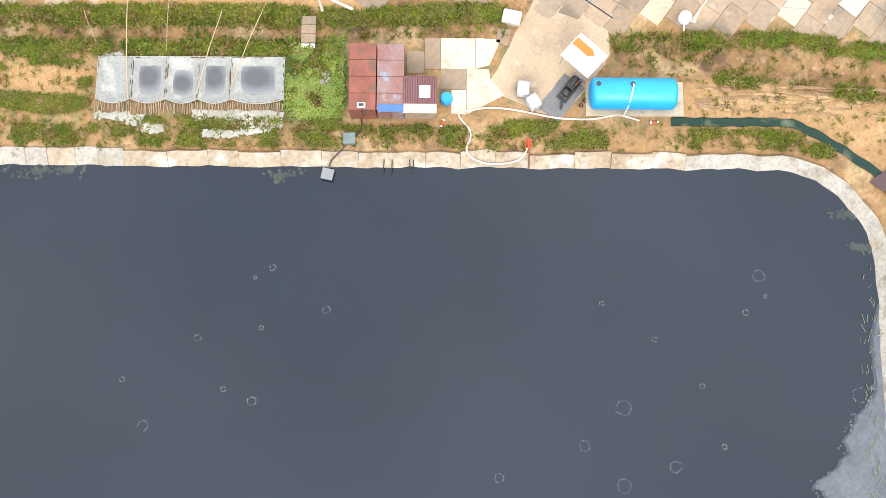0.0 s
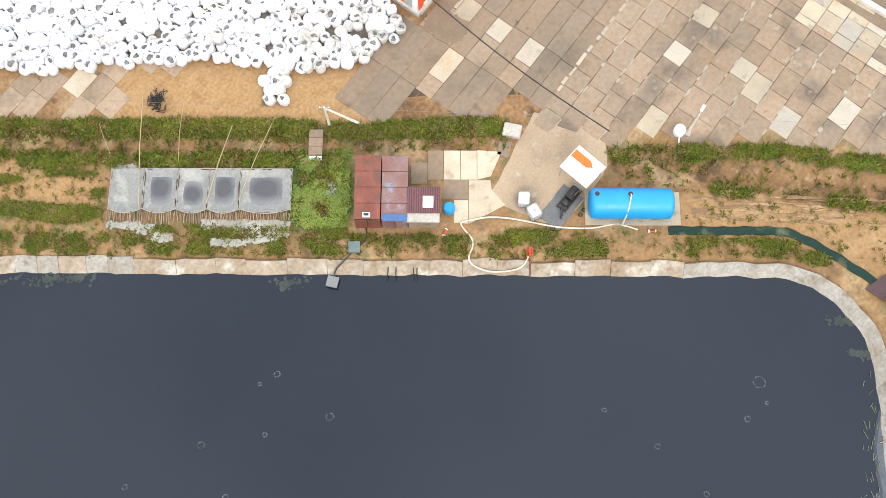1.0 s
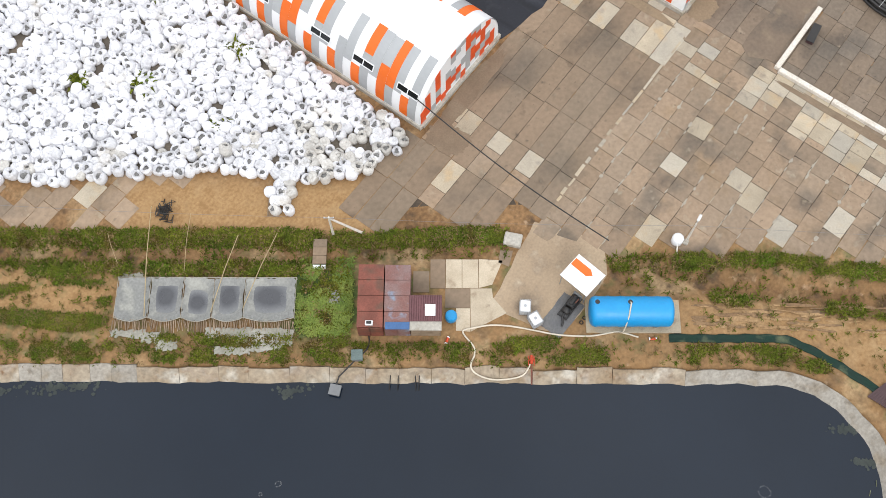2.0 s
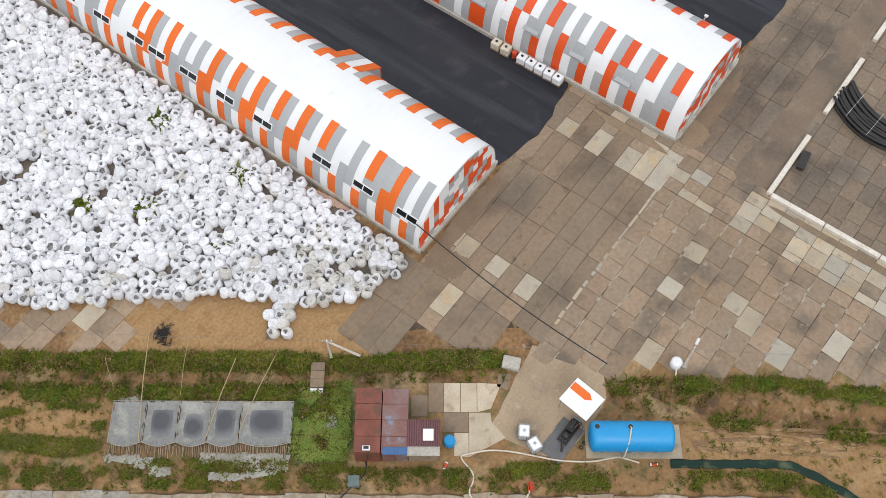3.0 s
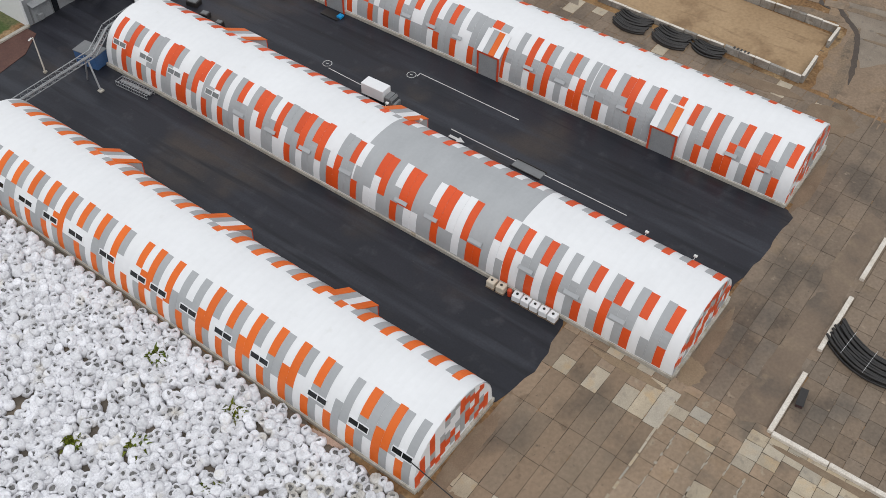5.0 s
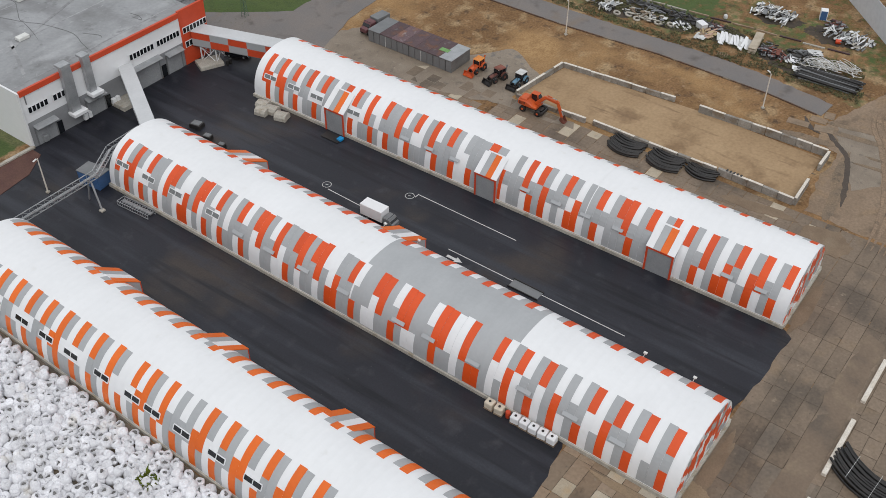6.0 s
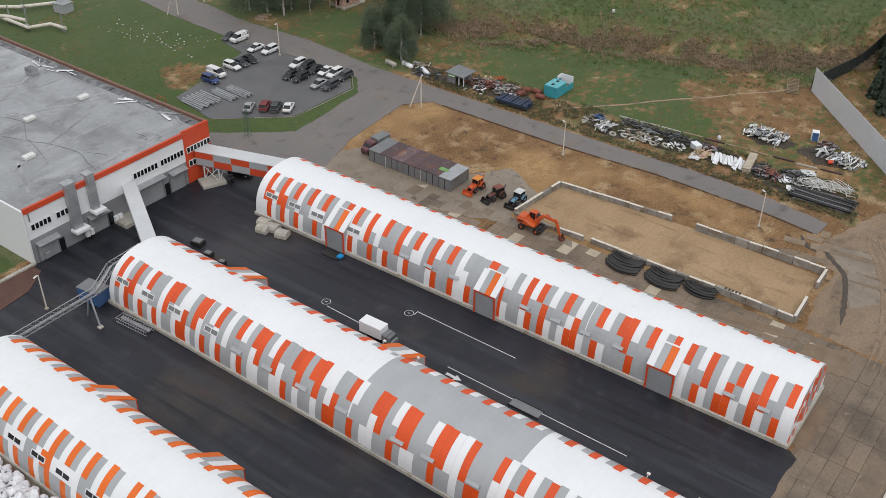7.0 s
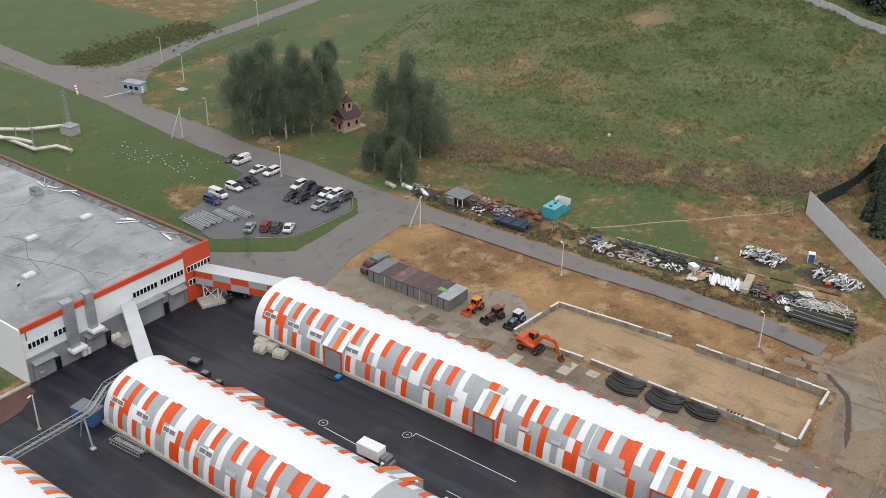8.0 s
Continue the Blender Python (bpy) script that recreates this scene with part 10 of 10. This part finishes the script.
clumps("verge_weeds", mat("dark_weeds", (0.075, 0.09, 0.03), (0.12, 0.10, 0.05), 0.3, 0.8, 0.0, island=0.4), 5200, on_verge, 0.45, "dark weeds among the scrap heaps", 56, 7)
clumps("hedge_bushes", leafy(mat("hedge_leaves", (0.195, 0.227, 0.111), (0.247, 0.24, 0.13), 0.3, 0.8, 0.0, island=0.2)), 4200, on_hedge, 0.6, "low bushes along the far road", 57, 16, 1.2)
rng = random.Random(61)
for x, y, r in ((20.2, 61.0, 0.5), (24.0, 55.8, 0.6), (32.7, 50.5, 0.7), (32.7, 62.3, 0.45), (25.3, 46.6, 0.4)):
    clumps("bag_weeds", WEED, 16, lambda g, x=x, y=y, r=r: (x + g.gauss(0, r * 0.3), y + g.gauss(0, r * 0.3), 2.9), 0.42, "green weed growing up between bulk bags", int(x * 10))


# ---- concrete slabs of the yard: the last pieces ----
PATCHED = ((58.6, 25.9), (62.6, 22.4), (62.5, 20.2), (36.2, 27.2), (35.2, 25.0), (38.5, 20.0), (42.5, 6.4), (50.6, 0.2), (53.5, 8.6), (44, -8), (33.0, 24.0))


def slab_yard():
    rng = random.Random(71)
    kinds = {}

    def slab_mesh(l, w, pale_, cut, damp):
        key = (round(l, 2), round(w, 2), pale_, cut, damp)
        warm = l < 4
        if key not in kinds:
            b = Build()
            c = 0.12 if cut else 0.03
            hx, hy = l / 2 - 0.026, w / 2 - 0.026
            top = [(-hx + c, -hy), (hx - 0.03, -hy), (hx, -hy + 0.03), (hx, hy - c), (hx - c, hy), (-hx + 0.03, hy), (-hx, hy - 0.03), (-hx, -hy + c)]
            n = len(top)
            vs = [(x, y, -0.14) for x, y in top] + [(x, y, -0.012) for x, y in top] + [(x * (1 - 0.03 / hx), y * (1 - 0.03 / hy), 0.0) for x, y in top]
            b.add(vs, [(i, (i + 1) % n, n + (i + 1) % n, n + i) for i in range(n)] + [(n + i, n + (i + 1) % n, 2 * n + (i + 1) % n, 2 * n + i) for i in range(n)] + [tuple(range(2 * n, 3 * n))])
            kinds[key] = b.mesh("slab", SLAB_PALE if pale_ else SLAB_DAMP if damp else SLAB_WARM if warm else SLAB)
        return kinds[key]

    root = thing("slab_paving", (0, 0, 0), "worn brown grey concrete slabs with open joints", "pavement", kind="structure")
    rest = Build()
    found = []

    def want(x, y):
        s, q = SQ(x, y)
        if q < lerp(YARD_EDGE, s) + 0.6 + 0.5 * noise.noise((x * 0.6, y * 0.6, 0.0)):
            return False
        if s < -4.5 and q > lerp(BAG_EDGE, s) + 1.2:
            return False
        if -30 < s < -14 and q < 42:
            return False
        if x < 36.4 and s < -4 and noise.noise((x * 0.3, y * 0.3, 5.0)) > 0.28:
            return False
        if 36.0 < x < 50.8 and y > 29.5 or 50 <= x < 64 and y > 30.0 or 63.9 < x < 78 and y > 16.6 or 78 <= x < 94.8 and y > 17.0 or 94.8 <= x < 109.4 and y > 17.6:
            return False
        if x > 118.6 and y > 24 or x > 128 or y > 108.5:
            return False
        if x >= 109 and y > 30 and rng.random() < 0.06:
            return False
        return True

    def run(x0, x1, y0, y1, l, w, pale_share):
        y = y0
        while y < y1:
            x = x0
            first = True
            while x1 - x > 0.7:
                ll = l * rng.choice((1.0, 1.0, 0.72)) if l < 4 else l
                if first:
                    ll *= rng.uniform(0.35, 1.0) if l < 4 else rng.choice((1.0, 0.97))
                    first = False
                ll = round(ll * 8) / 8
                if x1 - x - ll < 0.9:
                    ll = round((x1 - x) * 8) / 8
                cx, cy = x + ll / 2, y + w / 2
                x += ll
                if not want(cx, cy):
                    continue
                share = pale_share
                if 58.4 < cx < 64 and cy < 7:
                    share = 0.74
                if 59 < cx < 63.6 and 14.8 < cy < 21:
                    share = 0.6
                if 33.5 < cx < 40 and cy > 23 and cy < 29:
                    share = 0.25
                if any(abs(cx - a) < l / 2 and abs(cy - c) < w / 2 for a, c in PATCHED):
                    share = 1.0
                if ll > 4 and rng.random() < share:
                    cut_ = rng.uniform(0.35, 0.65) * ll
                    cut_ = round(cut_ * 4) / 4
                    found.append((cx - ll / 2 + cut_ / 2, cy, cut_, w, cx > 58, False))
                    found.append((cx + cut_ / 2, cy, ll - cut_, w, cx <= 58, False))
                else:
                    found.append((cx, cy, ll, w, rng.random() < share, rng.random() < 0.12))
            y += w

    run(20.0, 64.5, 14.7, 30.2, 5.4, 1.86, 0.0)
    run(-60.0, 20.0, 14.8, 104, 2.9, 2.0, 0.12)
    run(20.0, 58.4, -75.0, 14.6, 2.9, 2.0, 0.05)
    run(58.4, 64.5, -75.0, 14.6, 2.0, 2.0, 0.14)
    run(64.5, 118.6, -40.0, 5.3, 2.7, 1.8, 0.03)
    run(64.5, 118.6, 5.5, 18.4, 5.4, 1.86, 0.01)
    run(109.6, 118.8, 18.6, 108, 3.0, 2.0, 0.12)
    found.sort(key=lambda p: (p[0] - 44) ** 2 + (p[1] - 12) ** 2)
    for i, (x, y, l, w, pale_, cut) in enumerate(found):
        sunk = 0.012 if 50 < x < 64.4 and y > 28 or 78 < x < 95 and y > 15.2 else 0.0
        m = pose(x, y, 0.042 - sunk + rng.uniform(-0.012, 0.012), rng.uniform(-0.3, 0.3), rng.uniform(-0.3, 0.3), rng.gauss(0, 1.1 if l < 4 else 0.35))
        if i < 300:
            part("slab", slab_mesh(l, w, pale_, cut, x > 64.5), None, root, at=m)
        else:
            me = slab_mesh(l, w, pale_, cut, x > 64.5)
            rest.add([m @ v.co for v in me.vertices], [tuple(p.vertices) for p in me.polygons], 1 if pale_ else 3 if x > 64.5 else 2 if l < 4 else 0)
    far = part("far_slabs", rest, [SLAB_FAR, SLAB_PALE, SLAB_WARM, SLAB_DAMP], root)
    tagged(far, kind="stuff")


SLAB_FAR = mat("far_slab_concrete", (0.262, 0.189, 0.129), (0.21, 0.153, 0.105), 0.10, 0.75, 0.02, island=0.08, tint=((0.188, 0.157, 0.122), 0.4), stain=[((0.057, 0.046, 0.0377), 2.6, 0.25), ((0.207, 0.152, 0.101), 0.2, 0.36), ((0.115, 0.092, 0.0727), 0.1, 0.38), ((0.285, 0.239, 0.175), 0.9, 0.26), ((0.092, 0.0735, 0.057), 1.2, 0.27)], fine=22.0, grain=0.13)
SLAB_FAR.node_tree.nodes["Principled BSDF"].inputs["Specular IOR Level"].default_value = 0.25
slab_yard()
# the mortar strip between the two slab fields
joint = thing("mortar_strip", (0, 0, 0.05), "pale broken mortar strip between the slabs", "joint")
rng = random.Random(4)
x = 38.5
while x < 60.5:
    l = rng.uniform(0.4, 1.6) if x < 50 else rng.uniform(1.4, 2.6)
    part("mortar_piece", Build().box((x + l / 2, 14.95 + rng.uniform(-0.06, 0.06), 0.005), (l, rng.uniform(0.2, 0.38), 0.05), rng.uniform(-2, 2), 0.02), SLAB_PALE, joint)
    x += l + rng.uniform(0.1, 0.9) * (1 if x < 50 else 0.2)

# crumbs of mortar and broken edges along the joints
rng = random.Random(33)
b = Build()
for k in range(420):
    x, y = rng.uniform(34, 58), 2.0 * rng.randrange(-7, 7) + 1.0 + rng.gauss(0, 0.04)
    if noise.noise((x * 0.2, y * 0.2, 11.0)) < 0.0:
        continue
    s, q = SQ(x, y)
    if q < lerp(YARD_EDGE, s) + 1.0:
        continue
    l, w = (rng.uniform(0.15, 0.7), rng.uniform(0.04, 0.12)) if rng.random() < 0.8 else (rng.uniform(0.2, 0.5), rng.uniform(0.12, 0.25))
    c, sn = math.cos(a := rng.gauss(0, 0.05)), math.sin(a)
    ring_ = [(l * rng.uniform(0.6, 1) * math.cos(t), w * rng.uniform(0.6, 1) * math.sin(t)) for t in np.linspace(0, 6.2832, 8)[:-1]]
    b.plate([(x + u * c - v * sn, y + u * sn + v * c) for u, v in ring_], 0.02, 0.066 + 0.0002 * (k % 40))
single("mortar_crumbs", b, SLAB_PALE, "pale mortar crumbs along the slab joints", "rubble", kind="stuff")
